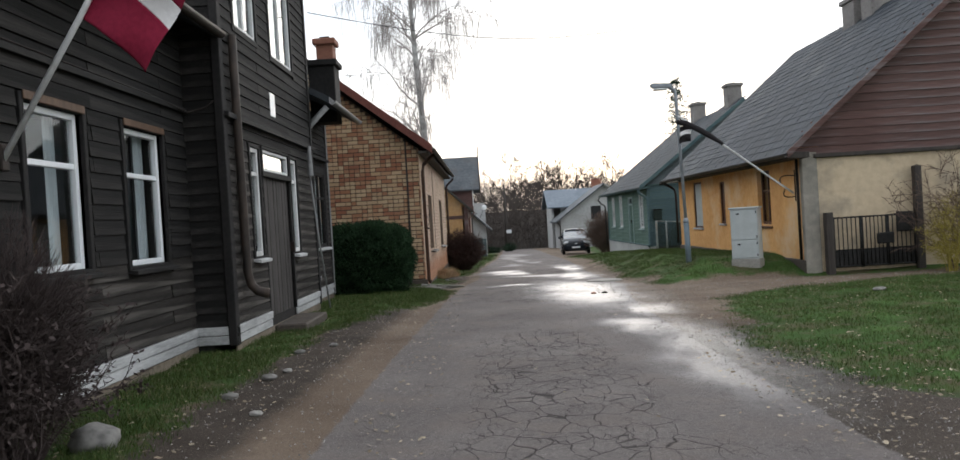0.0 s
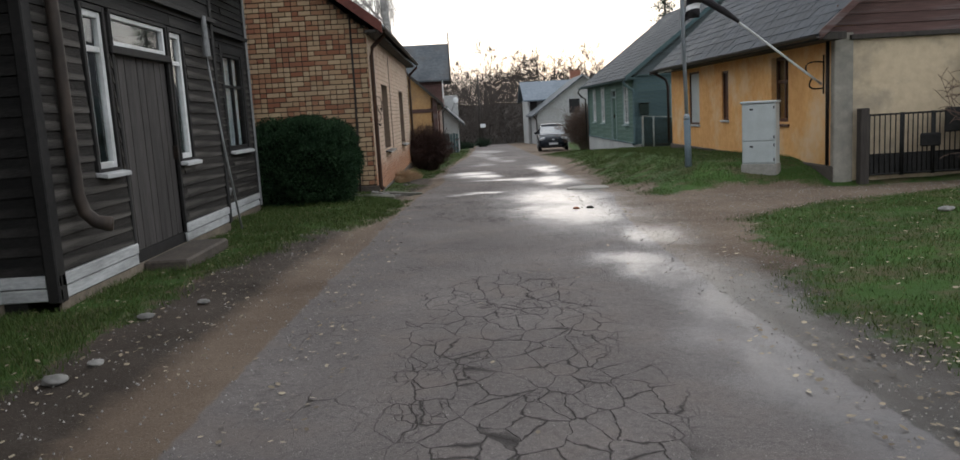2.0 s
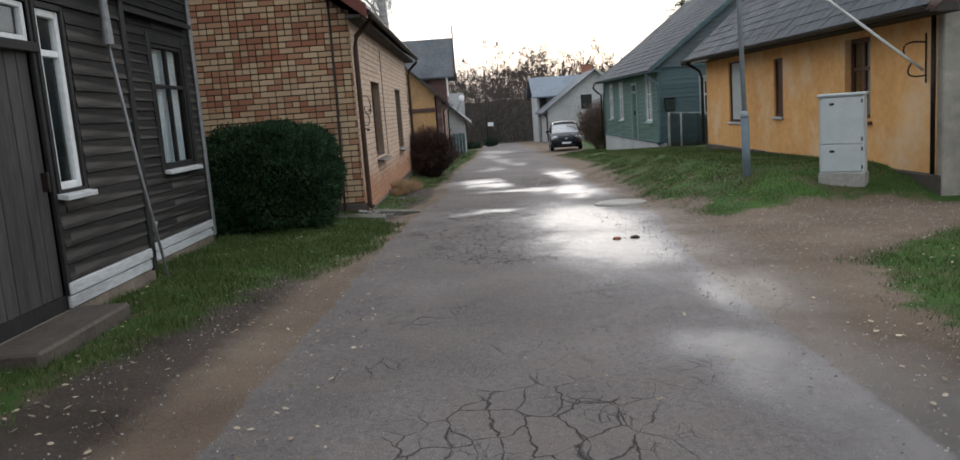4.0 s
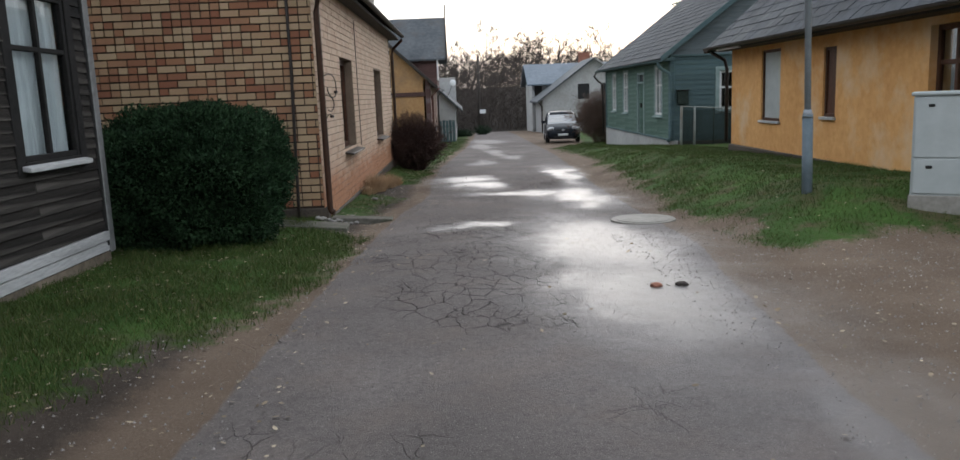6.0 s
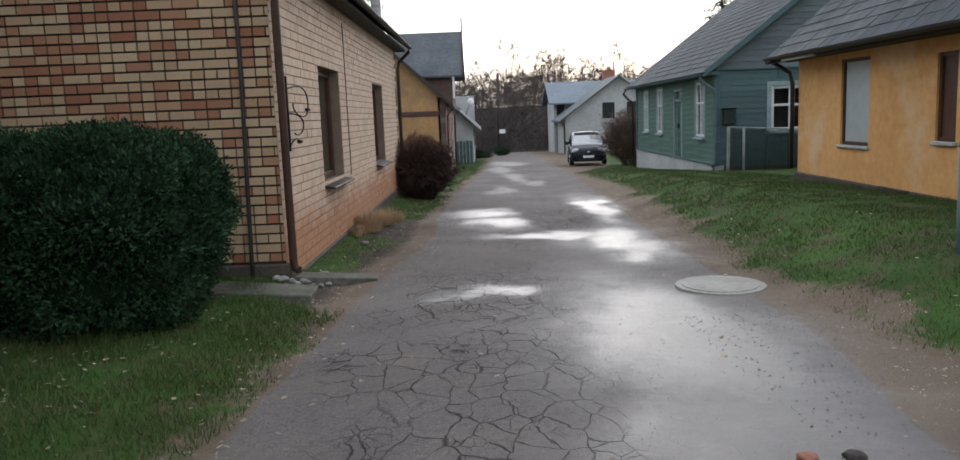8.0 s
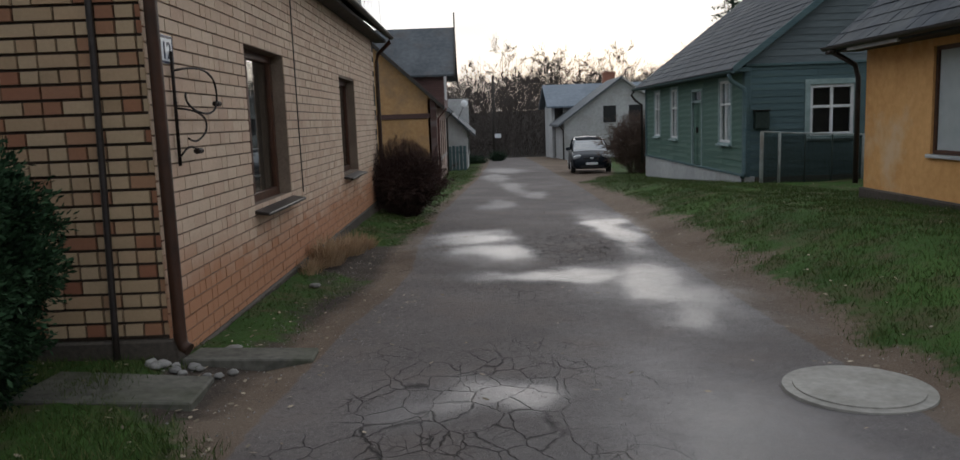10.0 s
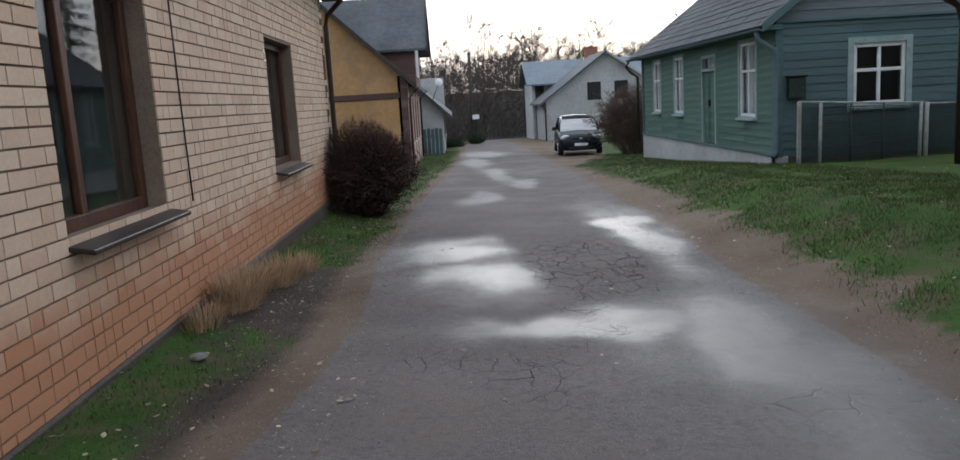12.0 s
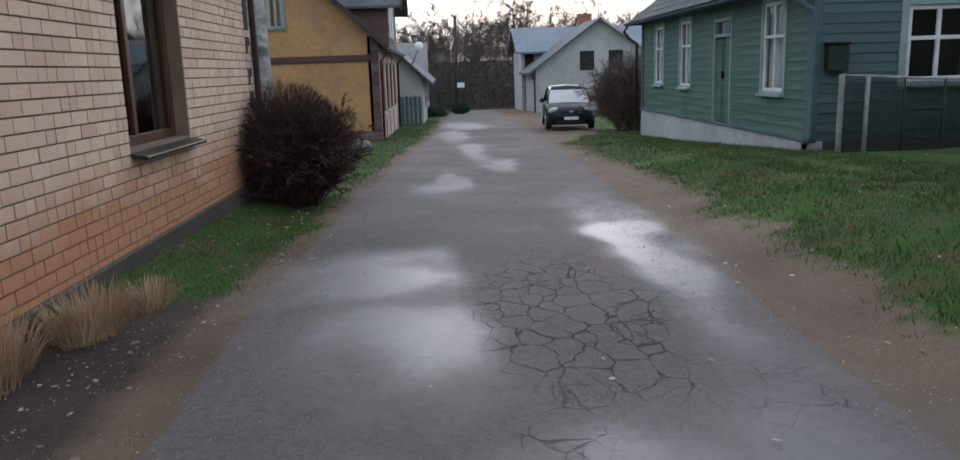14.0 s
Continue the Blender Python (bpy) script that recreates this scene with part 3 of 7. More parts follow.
# ---- the lie of the land ----
PROFILE_Y = (-40, 0, 15, 21, 30, 45, 50, 66, 78, 92, 110, 150, 400)
PROFILE_Z = (0, 0, -0.03, -0.2, -0.4, -0.83, -0.97, -1.3, -1.62, -2.0, -1.0, 1.2, 5.0)


def gz(x, y):
    """Ground height; x and y may be arrays."""
    z = np.interp(y, PROFILE_Y, PROFILE_Z)
    left = np.clip((-1.7 - x) / 0.9, 0, 1) * np.interp(y, (0, 10, 17, 20, 30, 45, 60), (0.13, 0.13, 0.10, 0.15, 0.22, 0.05, 0))
    right = np.clip((x - 2.5) / 1.6, 0, 1) * np.interp(y, (0, 13, 14.5, 16.4, 17.4, 18.4, 25, 33, 40, 46, 60), (0.06, 0.05, 0, 0.02, 0.3, 0.46, 0.46, 0.33, 0.1, 0, 0))
    hollow = -0.02 * np.exp(-((x - 0.9) / 0.8) ** 2) + 0.03 * np.exp(-((x - 0.2) / 1.2) ** 2)
    return z + left + right + hollow * (np.abs(x) < 6)


def build_ground():
    xs = np.concatenate([[-300, -150, -80, -50, -35, -25, -18, -14, -11, -9, -7.5, -6.5, -5.6], np.arange(-5, 7.01, 0.1), [7.4, 8, 8.6, 9.3, 10, 11, 13, 15, 18, 22, 28, 36, 50, 80, 150, 300]])
    ys = np.concatenate([[-120, -60, -30, -15, -8, -4, -2, -1], np.arange(0, 34, 0.1), np.arange(34, 56, 0.25), np.arange(56, 100, 1.0), [104, 110, 118, 126, 136, 150, 170, 200, 260, 400]])
    X, Y = np.meshgrid(xs, ys)
    rough = np.array([[noise.noise((x * 2.3, y * 2.3, 0.0)) * 0.6 + noise.noise((x * 6.5, y * 6.5, 3.0)) * 0.4 for x in xs] for y in ys])
    edge_l = np.interp(Y, (-10, 6, 8.4, 10.7, 13.4, 15.6, 18.4, 21.3, 22.5, 24, 25, 26, 31, 46, 60, 80), (-2.1, -1.95, -1.88, -1.8, -1.67, -1.59, -1.48, -1.32, -1.1, -1.02, -1.06, -1.1, -1.02, -0.25, 0.3, 0.8))
    edge_r = np.interp(Y, (-10, 5, 9, 13, 15.5, 17, 24, 30, 40, 50, 80), (1.5, 1.5, 1.5, 1.6, 1.85, 2.1, 2.2, 2.5, 2.9, 3.2, 3.6))
    asphalt = np.minimum(X - edge_l, edge_r - X)
    asphalt = np.where(Y > 79, -1, asphalt)
    turf_l = np.interp(Y, (-10, 7.5, 9.8, 11.2, 12.7, 14, 15.9, 18.6, 19.4, 20.6, 21.5, 25, 28, 33, 46, 60, 80), (-3.2, -3.0, -2.95, -2.85, -2.55, -2.15, -1.75, -1.6, -2.3, -2.0, -1.75, -1.5, -1.25, -1.1, -0.4, 0.0, 0.3))
    grass_left = turf_l - X
    bare = np.exp(-((X + 2.1) / 0.5) ** 2 - ((Y - 25.3) / 1.5) ** 2)
    grass_left = grass_left - 1.2 * bare
    front_x = np.interp(Y, (3, 5.5, 6.7, 7.9, 9.9, 13.2), (3.6, 2.9, 2.2, 1.95, 2.15, 3.0))
    front_y = np.interp(X, (2.9, 4.6, 6.9, 12), (13.3, 14.5, 15.1, 15.3))
    grass_front = np.minimum(X - front_x, front_y - Y)
    back_x = np.interp(Y, (15.9, 17, 18, 20, 24, 30, 37, 41, 43, 46, 52), (3.0, 2.6, 2.5, 2.55, 2.72, 3.15, 3.2, 3.3, 3.75, 5.0, 6.0))
    back_y = np.interp(X, (2.7, 3, 5.1, 5.6, 8), (16.5, 16.6, 16.7, 16.1, 16.0))
    grass_back = np.minimum(X - back_x, Y - back_y)
    grass = np.maximum(grass_left, np.maximum(grass_front, grass_back))
    patch = np.array([[noise.noise((x * 0.9, y * 0.7, 23.0)) + 0.5 * noise.noise((x * 2.6, y * 2.2, 27.0)) for x in xs] for y in ys])
    grass = grass - 0.55 * np.clip(patch - 0.18, 0, 1) * (grass < 1.5) + 0.5 * np.clip(-patch - 0.1, 0, 1) * (np.abs(grass) < 0.6)
    grass = np.where(asphalt > 0.05, -0.5, grass)
    mud = np.where((X > 1.0) & (Y < 18), np.interp(Y, (5, 9, 12.5), (0.75, 0.5, -0.3)), -0.4) + np.where(X < -1, 1.35 - np.abs(X - (edge_l - 0.85)) * 1.9 + np.where(Y > 19, 0.2, 0), 0)
    litter = np.where(Y > 78, (Y - 79) * 0.2, -1)
    pools = ((1.15, 14.9, 0.95, 2.2), (1.12, 17.4, 1.0, 3.0), (0.02, 25.25, 0.85, 0.85), (-0.35, 26.7, 0.8, 1.0), (1.95, 27.4, 0.42, 3.4), (0.7, 23.4, 1.1, 0.6), (1.65, 22.6, 0.75, 2.0),
             (-0.2, 19.25, 0.5, 0.4), (1.55, 21.4, 0.5, 0.9), (2.05, 28.8, 0.45, 1.2), (0.3, 33, 0.35, 1.4), (0.9, 40, 0.4, 2.6), (1.3, 36, 0.25, 1.4), (0.5, 47, 0.45, 3.5), (1.0, 54, 0.9, 3),
             (1.2, 10.6, 0.42, 1.0), (1.3, 7.4, 0.4, 1.6), (1.6, 9.0, 0.5, 2.6), (1.75, 12.6, 0.4, 1.2))
    wet = np.full(X.shape, -0.6)
    warp_x = np.array([[noise.noise((x * 1.1, y * 0.55, 7.0)) * 0.30 + noise.noise((x * 3.1, y * 1.6, 9.0)) * 0.22 for x in xs] for y in ys])
    warp_y = np.array([[noise.noise((x * 0.8, y * 0.6, 17.0)) * 0.6 + noise.noise((x * 2.7, y * 1.7, 19.0)) * 0.35 for x in xs] for y in ys])
    for px, py, rx, ry in pools:
        wet = np.maximum(wet, 1.0 - np.sqrt(((X + warp_x - px) / rx) ** 2 + ((Y + warp_y - py) / ry) ** 2))
    wet = np.clip(wet, -0.6, 0.75)
    wet = np.where(Y > 30, np.minimum(wet, 0.15), wet)
    crack_x = np.interp(Y, (4, 10, 14, 19, 24), (-0.3, -0.2, -0.3, -0.45, 0.2))
    crack = np.exp(-((X - crack_x) / 0.72) ** 4) * np.interp(Y, (0, 4, 10, 11.3, 14, 15, 19, 20.5, 24, 31), (0.7, 0.75, 0.7, 0.0, 0.0, 0.7, 0.6, 0.1, 0.05, -0.1)) + np.exp(-((X - 0.95) / 0.5) ** 4 - ((Y - 25.6) / 1.6) ** 2) * 0.9 - 0.12
    wet = np.maximum(wet - 1.3 * np.exp(-((X + warp_x * 0.5 - 0.95) / 0.55) ** 4 - ((Y + warp_y * 0.4 - 26.4) / 2.0) ** 4), -0.6)
    amp = np.where(asphalt > 0.1, 0.006, 0.03) * (wet < 0.2)
    Z = gz(X, Y) + rough * amp - 0.02 * np.clip(-asphalt * 4, 0, 1) * (np.abs(X) < 8)
    n, mcols = X.shape
    verts = np.stack([X, Y, Z], -1).reshape(-1, 3)
    idx = np.arange(n * mcols).reshape(n, mcols)
    faces = np.stack([idx[:-1, :-1], idx[:-1, 1:], idx[1:, 1:], idx[1:, :-1]], -1).reshape(-1, 4)
    me = bpy.data.meshes.new("ground")
    me.from_pydata(verts.tolist(), [], faces.tolist())
    for key, arr in (("asphalt", asphalt), ("grass", grass), ("mud", mud), ("litter", litter), ("wet", wet), ("crack", crack)):
        me.attributes.new(key, 'FLOAT', 'POINT').data.foreach_set("value", np.clip(arr, -2, 2).astype(np.float32).ravel())
    me.materials.append(M_ground)
    for p in me.polygons:
        p.use_smooth = True
    tagged(new("ground", me), "cracked wet asphalt lane with sandy shoulders and grass verges", "ground", kind="structure")
    return X, Y, Z, grass


GX, GY, GZ, GRASS = build_ground()


# ---- parts of houses ----
def window(parent, P, u0, u1, z0, z1, material, depth=0.09, bar=0.055, mullions=(), transoms=(), curtain=False, casing=None, casing_w=0.10, sill=None, sill_out=0.07, name="window", back=0.22, head=None):
    """A window unit with its frame bars, panes, reveal casing and sill, in an opening of the wall."""
    win = empty(name, "", "")
    win.parent = parent
    def bar_part(pn, a, b, c, d, w0, w1, mat):
        bm = bmesh.new()
        P.box(bm, a, b, c, d, w0, w1)
        bevel(bm, 0.006)
        return part(pn, bm, mat, win)
    for a, b, c, d in ((u0, u0 + bar, z0, z1), (u1 - bar, u1, z0, z1), (u0 + bar, u1 - bar, z0, z0 + bar), (u0 + bar, u1 - bar, z1 - bar, z1)):
        bar_part("window_frame", a, b, c, d, -depth, -depth + 0.06, material)
    us = [u0 + bar, *[u0 + (u1 - u0) * k for k in mullions], u1 - bar]
    zs = [z0 + bar, *[z0 + (z1 - z0) * k for k in transoms], z1 - bar]
    for k in mullions:
        c = u0 + (u1 - u0) * k
        bar_part("mullion", c - bar * 0.45, c + bar * 0.45, z0 + bar, z1 - bar, -depth + 0.002, -depth + 0.055, material)
    for k in transoms:
        c = z0 + (z1 - z0) * k
        bar_part("transom", u0 + bar, u1 - bar, c - bar * 0.45, c + bar * 0.45, -depth + 0.004, -depth + 0.052, material)
    for a, b in zip(us, us[1:]):
        for c, d in zip(zs, zs[1:]):
            bm = bmesh.new()
            P.box(bm, a, b, c, d, -depth + 0.018, -depth + 0.024)
            pane = part("pane", tidy(bm), M_glass, win)
            pane.visible_shadow = False
    if curtain:
        # pleated curtain a hand's breadth behind the glass
        n = int((u1 - u0) / 0.02)
        vs, fs = [], []
        for i in range(n + 1):
            u = u0 + 0.02 + (u1 - u0 - 0.04) * i / n
            gap = curtain if isinstance(curtain, float) else 0.0
            if gap and abs((u - u0) / (u1 - u0) - 0.5) < gap / 2:
                continue
            w = -back + 0.022 * math.sin(i * 1.3) + 0.012 * math.sin(i * 0.45 + z0)
            vs += [P.at(u, z0 - 0.05, w), P.at(u, z1 + 0.03, w)]
        for i in range(len(vs) // 2 - 1):
            if (Vector(vs[2 * i]) - Vector(vs[2 * i + 2])).length < 0.1:
                fs.append((2 * i, 2 * i + 2, 2 * i + 3, 2 * i + 1))
        raw("curtain", vs, fs, M_curtain, win, "white net curtain")
    if casing:
        for a, b, c, d in ((u0 - casing_w, u0, z0 - casing_w, z1 + casing_w), (u1, u1 + casing_w, z0 - casing_w, z1 + casing_w), (u0, u1, z1, z1 + casing_w), (u0, u1, z0 - casing_w, z0)):
            bar_part("casing", a, b, c, d, -0.05, 0.035, casing)
        if head:
            bar_part("head_trim", u0 - 0.02, u1 + 0.02, z1 + 0.004, z1 + 0.075, 0.036, 0.05, head)
    if sill:
        bm = bmesh.new()
        v = P.box(bm, u0 - 0.06, u1 + 0.06, z0 - 0.055, z0 - 0.012, -depth - 0.01, sill_out + 0.04)
        for i in (2, 3, 6, 7):
            v[i].co.z -= 0.03
        bevel(bm, 0.006)
        part("sill", bm, sill, win)
    return win


def roof_slab(parent, y0, y1, x_eave, z_eave, x_ridge, z_ridge, thick, material, name="roof", label=""):
    """One slope of a roof whose ridge runs along y."""
    bm = bmesh.new()
    pts = []
    for z in (-thick, 0):
        pts += [(x_eave, y0, z_eave + z), (x_ridge, y0, z_ridge + z), (x_ridge, y1, z_ridge + z), (x_eave, y1, z_eave + z)]
    hexa(bm, pts)
    return part(name, tidy(bm), material, parent, label)


def slates(parent, y0, y1, x_eave, z_eave, x_ridge, z_ridge, row=0.28, width=0.34, near=20.0, seed=5):
    """Rows of overlapping slates on one slope; the nearest are objects of their own."""
    rng = random.Random(seed)
    S = math.hypot(x_ridge - x_eave, z_ridge - z_eave)
    sx, sz = (x_ridge - x_eave) / S, (z_ridge - z_eave) / S
    nx, nz = (-sz, sx) if sx > 0 else (sz, -sx)
    rows = int(S / row)
    cells = []
    for r in range(rows + 1):
        y = y0 - (width / 2 if r % 2 else 0)
        while y < y1:
            a, b = max(y, y0), min(y + width, y1)
            if b - a > 0.05:
                cells.append((r, a, b, rng.random(), rng.random()))
            y += width
    cells.sort(key=lambda c: c[0] * row + abs(c[1] - near))
    def corners(c, origin=(0, 0, 0)):
        r, a, b, k, j = c
        s0, s1 = r * row - 0.03, min((r + 1) * row + 0.06, S)
        lift = 0.012 + 0.010 * k
        out = []
        for t in (0.0, 0.009):
            for s, yy, h in ((s0, a + 0.006, lift), (s0, b - 0.006, lift), (s1, b - 0.006, 0.004), (s1, a + 0.006, 0.004)):
                out.append((x_eave + sx * s + nx * (h + t) - origin[0], yy - origin[1], z_eave + sz * s + nz * (h + t) - origin[2]))
        return out
    proto = {}
    for c in cells[:300]:
        key = round(c[2] - c[1], 2)
        o = (x_eave + sx * c[0] * row, c[1], z_eave + sz * c[0] * row)
        if key not in proto:
            bm = bmesh.new()
            hexa(bm, corners(c, o))
            me = bpy.data.meshes.new("slate")
            tidy(bm).to_mesh(me)
            bm.free()
            me.materials.append(M_slate)
            proto[key] = me
        ob = new("slate", proto[key])
        ob.location = (o[0] + nx * 0.006 * c[4], o[1], o[2] + nz * 0.006 * c[4])
        ob.parent = parent
    vs, fs = [], []
    for c in cells[300:]:
        n = len(vs)
        vs += corners(c)
        fs += [tuple(n + i for i in q) for q in QUADS]
    if vs:
        raw("slate_field", vs, fs, M_slate_i, parent)["kind"] = "stuff"


def gutter(parent, P, u0, u1, z, w, r=0.065, material=None):
    n, vs, fs = 8, [], []
    for u in (u0, u1):
        for rr in (r, r - 0.008):
            for i in range(n + 1):
                c = math.pi * (1 + i / n)
                vs.append(P.at(u, z + rr * math.sin(c), w + rr * math.cos(c)))
    m = n + 1
    for i in range(n):
        fs += [(i, i + 1, 2 * m + i + 1, 2 * m + i), (m + i + 1, m + i, 3 * m + i, 3 * m + i + 1), (i + 1, i, m + i, m + i + 1), (2 * m + i, 2 * m + i + 1, 3 * m + i + 1, 3 * m + i)]
    return raw("gutter", vs, fs, material or M_gutter, parent)


def chimney(parent, x0, x1, y0, y1, z0, z1, material, cap=True):
    bm = bmesh.new()
    box(bm, x0, x1, y0, y1, z0, z1 - 0.12)
    box(bm, x0 - 0.06, x1 + 0.06, y0 - 0.06, y1 + 0.06, z1 - 0.12, z1)
    bevel(bm, 0.015)
    ch = part("chimney", bm, material, parent)
    bm = bmesh.new()
    box(bm, (x0 + x1) / 2 - 0.1, (x0 + x1) / 2 + 0.1, (y0 + y1) / 2 - 0.1, (y0 + y1) / 2 + 0.1, z1 - 0.02, z1 + 0.06)
    part("flue", bevel(bm, 0.01), M_gutter, ch)
    return ch


def shell(parent, boxes, material, name="wall"):
    """Plain closing walls of a house, each a part of its own."""
    for b in boxes:
        bm = bmesh.new()
        box(bm, *b)
        part(name, tidy(bm), material, parent)


# ---- dark timber house ----
dark = empty("timber_house", "dark tarred timber house with white-framed windows beside the lane", "house")
P1 = Plane(-4.2, 0, 0, 1, 1, 0)
P2 = Plane(-3.745, 0, 0, 1, 1, 0)
P3 = Plane(-4.05, 0, 0, 1, 1, 0)
PR = Plane(0, 9.62, 1, 0, 0, -1)
H1 = [(6.36, 7.24, 1.24, 2.57), (8.02, 8.93, 1.21, 2.57), (4.2, 5.08, 1.24, 2.57)]
H2 = [(10.58, 10.98, 1.16, 2.58), (11.16, 12.56, 2.30, 2.60), (11.16, 12.56, 0.30, 2.25), (12.68, 13.07, 1.14, 2.58), (10.25, 11.2, 4.05, 5.4), (11.95, 13.2, 4.02, 5.4)]
H3 = [(15.72, 16.72, 1.13, 2.58)]
BASE = 0.40
for P, a, b, top, holes, near, lo in ((P1, -5.0, 9.62, 3.9, H1, 8.5, BASE), (P2, 9.62, 14.3, 6.3, H2, 12.0, BASE), (P3, 14.3, 17.12, 3.8, H3, 15.5, 0.33)):
    bm = bmesh.new()
    pierced(bm, P, a, b, -0.5, top, holes, -0.25, -0.002)
    w = part("wall", tidy(bm), M_tar_plain, dark)
    grown = [(h[0] - 0.09, h[1] + 0.09, h[2] - 0.06, h[3] + 0.09) if h[2] > 0.5 else (h[0] - 0.05, h[1] + 0.05, h[2] - 0.5, h[3]) for h in holes]
    rows = courses(P, a, b, lo, top, 0.105 if P is P3 else 0.14, 3.1, grown, 0.008, True, seed=int(near))
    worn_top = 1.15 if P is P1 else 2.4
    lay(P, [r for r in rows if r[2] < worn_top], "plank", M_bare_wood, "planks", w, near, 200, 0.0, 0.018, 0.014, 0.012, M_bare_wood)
    lay(P, [r for r in rows if r[2] >= worn_top], "plank", M_tar_wood, "planks", w, near, 100, 0.0, 0.018, 0.012, 0.012, M_tar_wood)
    gaps = [h for h in holes if h[2] < 0.5]
    for s0, s1 in spans(a, b, 0.3, 0.32, gaps):
        for k in range(2):
            bm = bmesh.new()
            P.box(bm, s0 + 0.01, s1 - 0.01, lo - 0.108 * (k + 1) + 0.004, lo - 0.108 * k - 0.004, 0.0, 0.045 - 0.012 * k)
            part("base_board", bevel(bm, 0.008), M_white_board, w, "dirty white base board")
    bm = bmesh.new()
    P.box(bm, a, b, -0.5, lo - 0.218, 0.0, 0.02)
    part("foundation", bm, M_found, w, "flaking tan foundation")
# return wall between the recessed and the projecting part
bm = bmesh.new()
PR.box(bm, -4.2, -3.745, -0.5, 6.3, -0.2, 0.0)
w = part("wall", tidy(bm), M_tar_plain, dark)
lay(PR, courses(PR, -4.2, -3.745, BASE, 6.3, 0.155, None, [], 0.008, seed=2), "plank", M_tar_wood, "planks", w, -4, 60, 0.0, 0.018, 0.01, 0.01)
for k in range(2):
    bm = bmesh.new()
    PR.box(bm, -4.2, -3.70, BASE - 0.108 * (k + 1) + 0.004, BASE - 0.108 * k - 0.004, 0.0, 0.04)
    part("base_board", bevel(bm, 0.008), M_white_board, w)
# corner posts
for x0, x1, y0, y1, z1 in ((-3.80, -3.70, 9.56, 9.70, 6.3), (-3.78, -3.70, 14.22, 14.33, 6.3), (-4.09, -4.01, 17.04, 17.15, 3.8)):
    bm = bmesh.new()
    box(bm, x0, x1, y0, y1, 0.17, z1)
    part("corner_board", bevel(bm, 0.01), M_tar_plain, dark)
bm = bmesh.new()
box(bm, -4.04, -4.0, 17.08, 17.19, 0.1, 3.7)
part("corner_board", bevel(bm, 0.01), M_grey_pipe, dark, "pale grey end board")
shell(dark, [(-11, -10.75, -5, 16.9, -0.5, 3.9), (-11, -3.75, -5.2, -5.0, -0.5, 3.9), (-11, -4.06, 16.92, 17.12, -0.5, 3.8), (-11, -4.3, 9.7, 9.8, 3.4, 6.3), (-11, -4.0, 14.2, 14.3, 3.4, 6.3), (-11, -10.8, 9.7, 14.3, 3.8, 6.3)], M_tar_plain)
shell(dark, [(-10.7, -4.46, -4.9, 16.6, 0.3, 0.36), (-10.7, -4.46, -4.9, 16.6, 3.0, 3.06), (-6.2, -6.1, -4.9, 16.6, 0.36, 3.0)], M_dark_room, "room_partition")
roof_slab(dark, -5.4, 9.60, -3.72, 3.86, -7.6, 6.2, 0.12, M_slate)
roof_slab(dark, -5.4, 9.60, -11.4, 3.86, -7.6, 6.2, 0.12, M_slate)
roof_slab(dark, 14.32, 17.25, -3.36, 3.78, -7.6, 6.1, 0.12, M_slate)
roof_slab(dark, 14.32, 17.25, -11.4, 3.78, -7.6, 6.1, 0.12, M_slate)
roof_slab(dark, 9.3, 14.7, -3.2, 6.2, -7.6, 8.6, 0.14, M_slate)
roof_slab(dark, 9.3, 14.7, -11.6, 6.2, -7.6, 8.6, 0.14, M_slate)
gutter(dark, P1, -5.4, 9.6, 3.80, 0.52)
gutter(dark, P3, 14.35, 17.3, 3.70, 0.74, material=M_grey_pipe)
# string course and drip boards
for P, a, b, z, out in ((P2, 9.6, 14.3, 2.86, 0.10), (P1, -5, 9.6, 2.92, 0.07), (P3, 14.4, 16.95, 2.86, 0.12)):
    bm = bmesh.new()
    v = P.box(bm, a, b, z, z + 0.06, 0.0, out)
    for i in (2, 3, 6, 7):
        v[i].co.z -= 0.03
    part("drip_board", bevel(bm, 0.006), M_tar_plain, dark)
window(dark, P1, *H1[0], M_upvc, transoms=(0.66,), curtain=0.55, head=M_tan_wood, casing=M_tar_plain, casing_w=0.06, sill=M_tar_plain)
window(dark, P1, *H1[1], M_upvc, transoms=(0.66,), curtain=0.5, head=M_tan_wood, casing=M_tar_plain, casing_w=0.06, sill=M_tar_plain)
window(dark, P1, *H1[2], M_upvc, transoms=(0.66,), curtain=0.5, head=M_tan_wood, casing=M_tar_plain, casing_w=0.06, sill=M_tar_plain)
for h, t in ((H2[0], (0.76,)), (H2[3], (0.76,))):
    window(dark, P2, *h, M_white_paint, bar=0.06, transoms=t, casing=M_tar_plain, casing_w=0.05, sill=M_white_board, depth=0.05, back=0.16, curtain=True)
window(dark, P2, *H2[1], M_white_paint, bar=0.045, depth=0.05, casing=M_tar_plain, casing_w=0.04)
for h in H2[4:]:
    window(dark, P2, *h, M_white_paint, bar=0.05, mullions=(0.5,), curtain=True, casing=M_tar_plain, casing_w=0.08, depth=0.05, back=0.14)
window(dark, P3, *H3[0], M_tar_plain, bar=0.05, mullions=(0.5,), transoms=(0.66,), curtain=True, casing=M_tar_plain, casing_w=0.12, sill=M_white_board, depth=0.04, back=0.085)
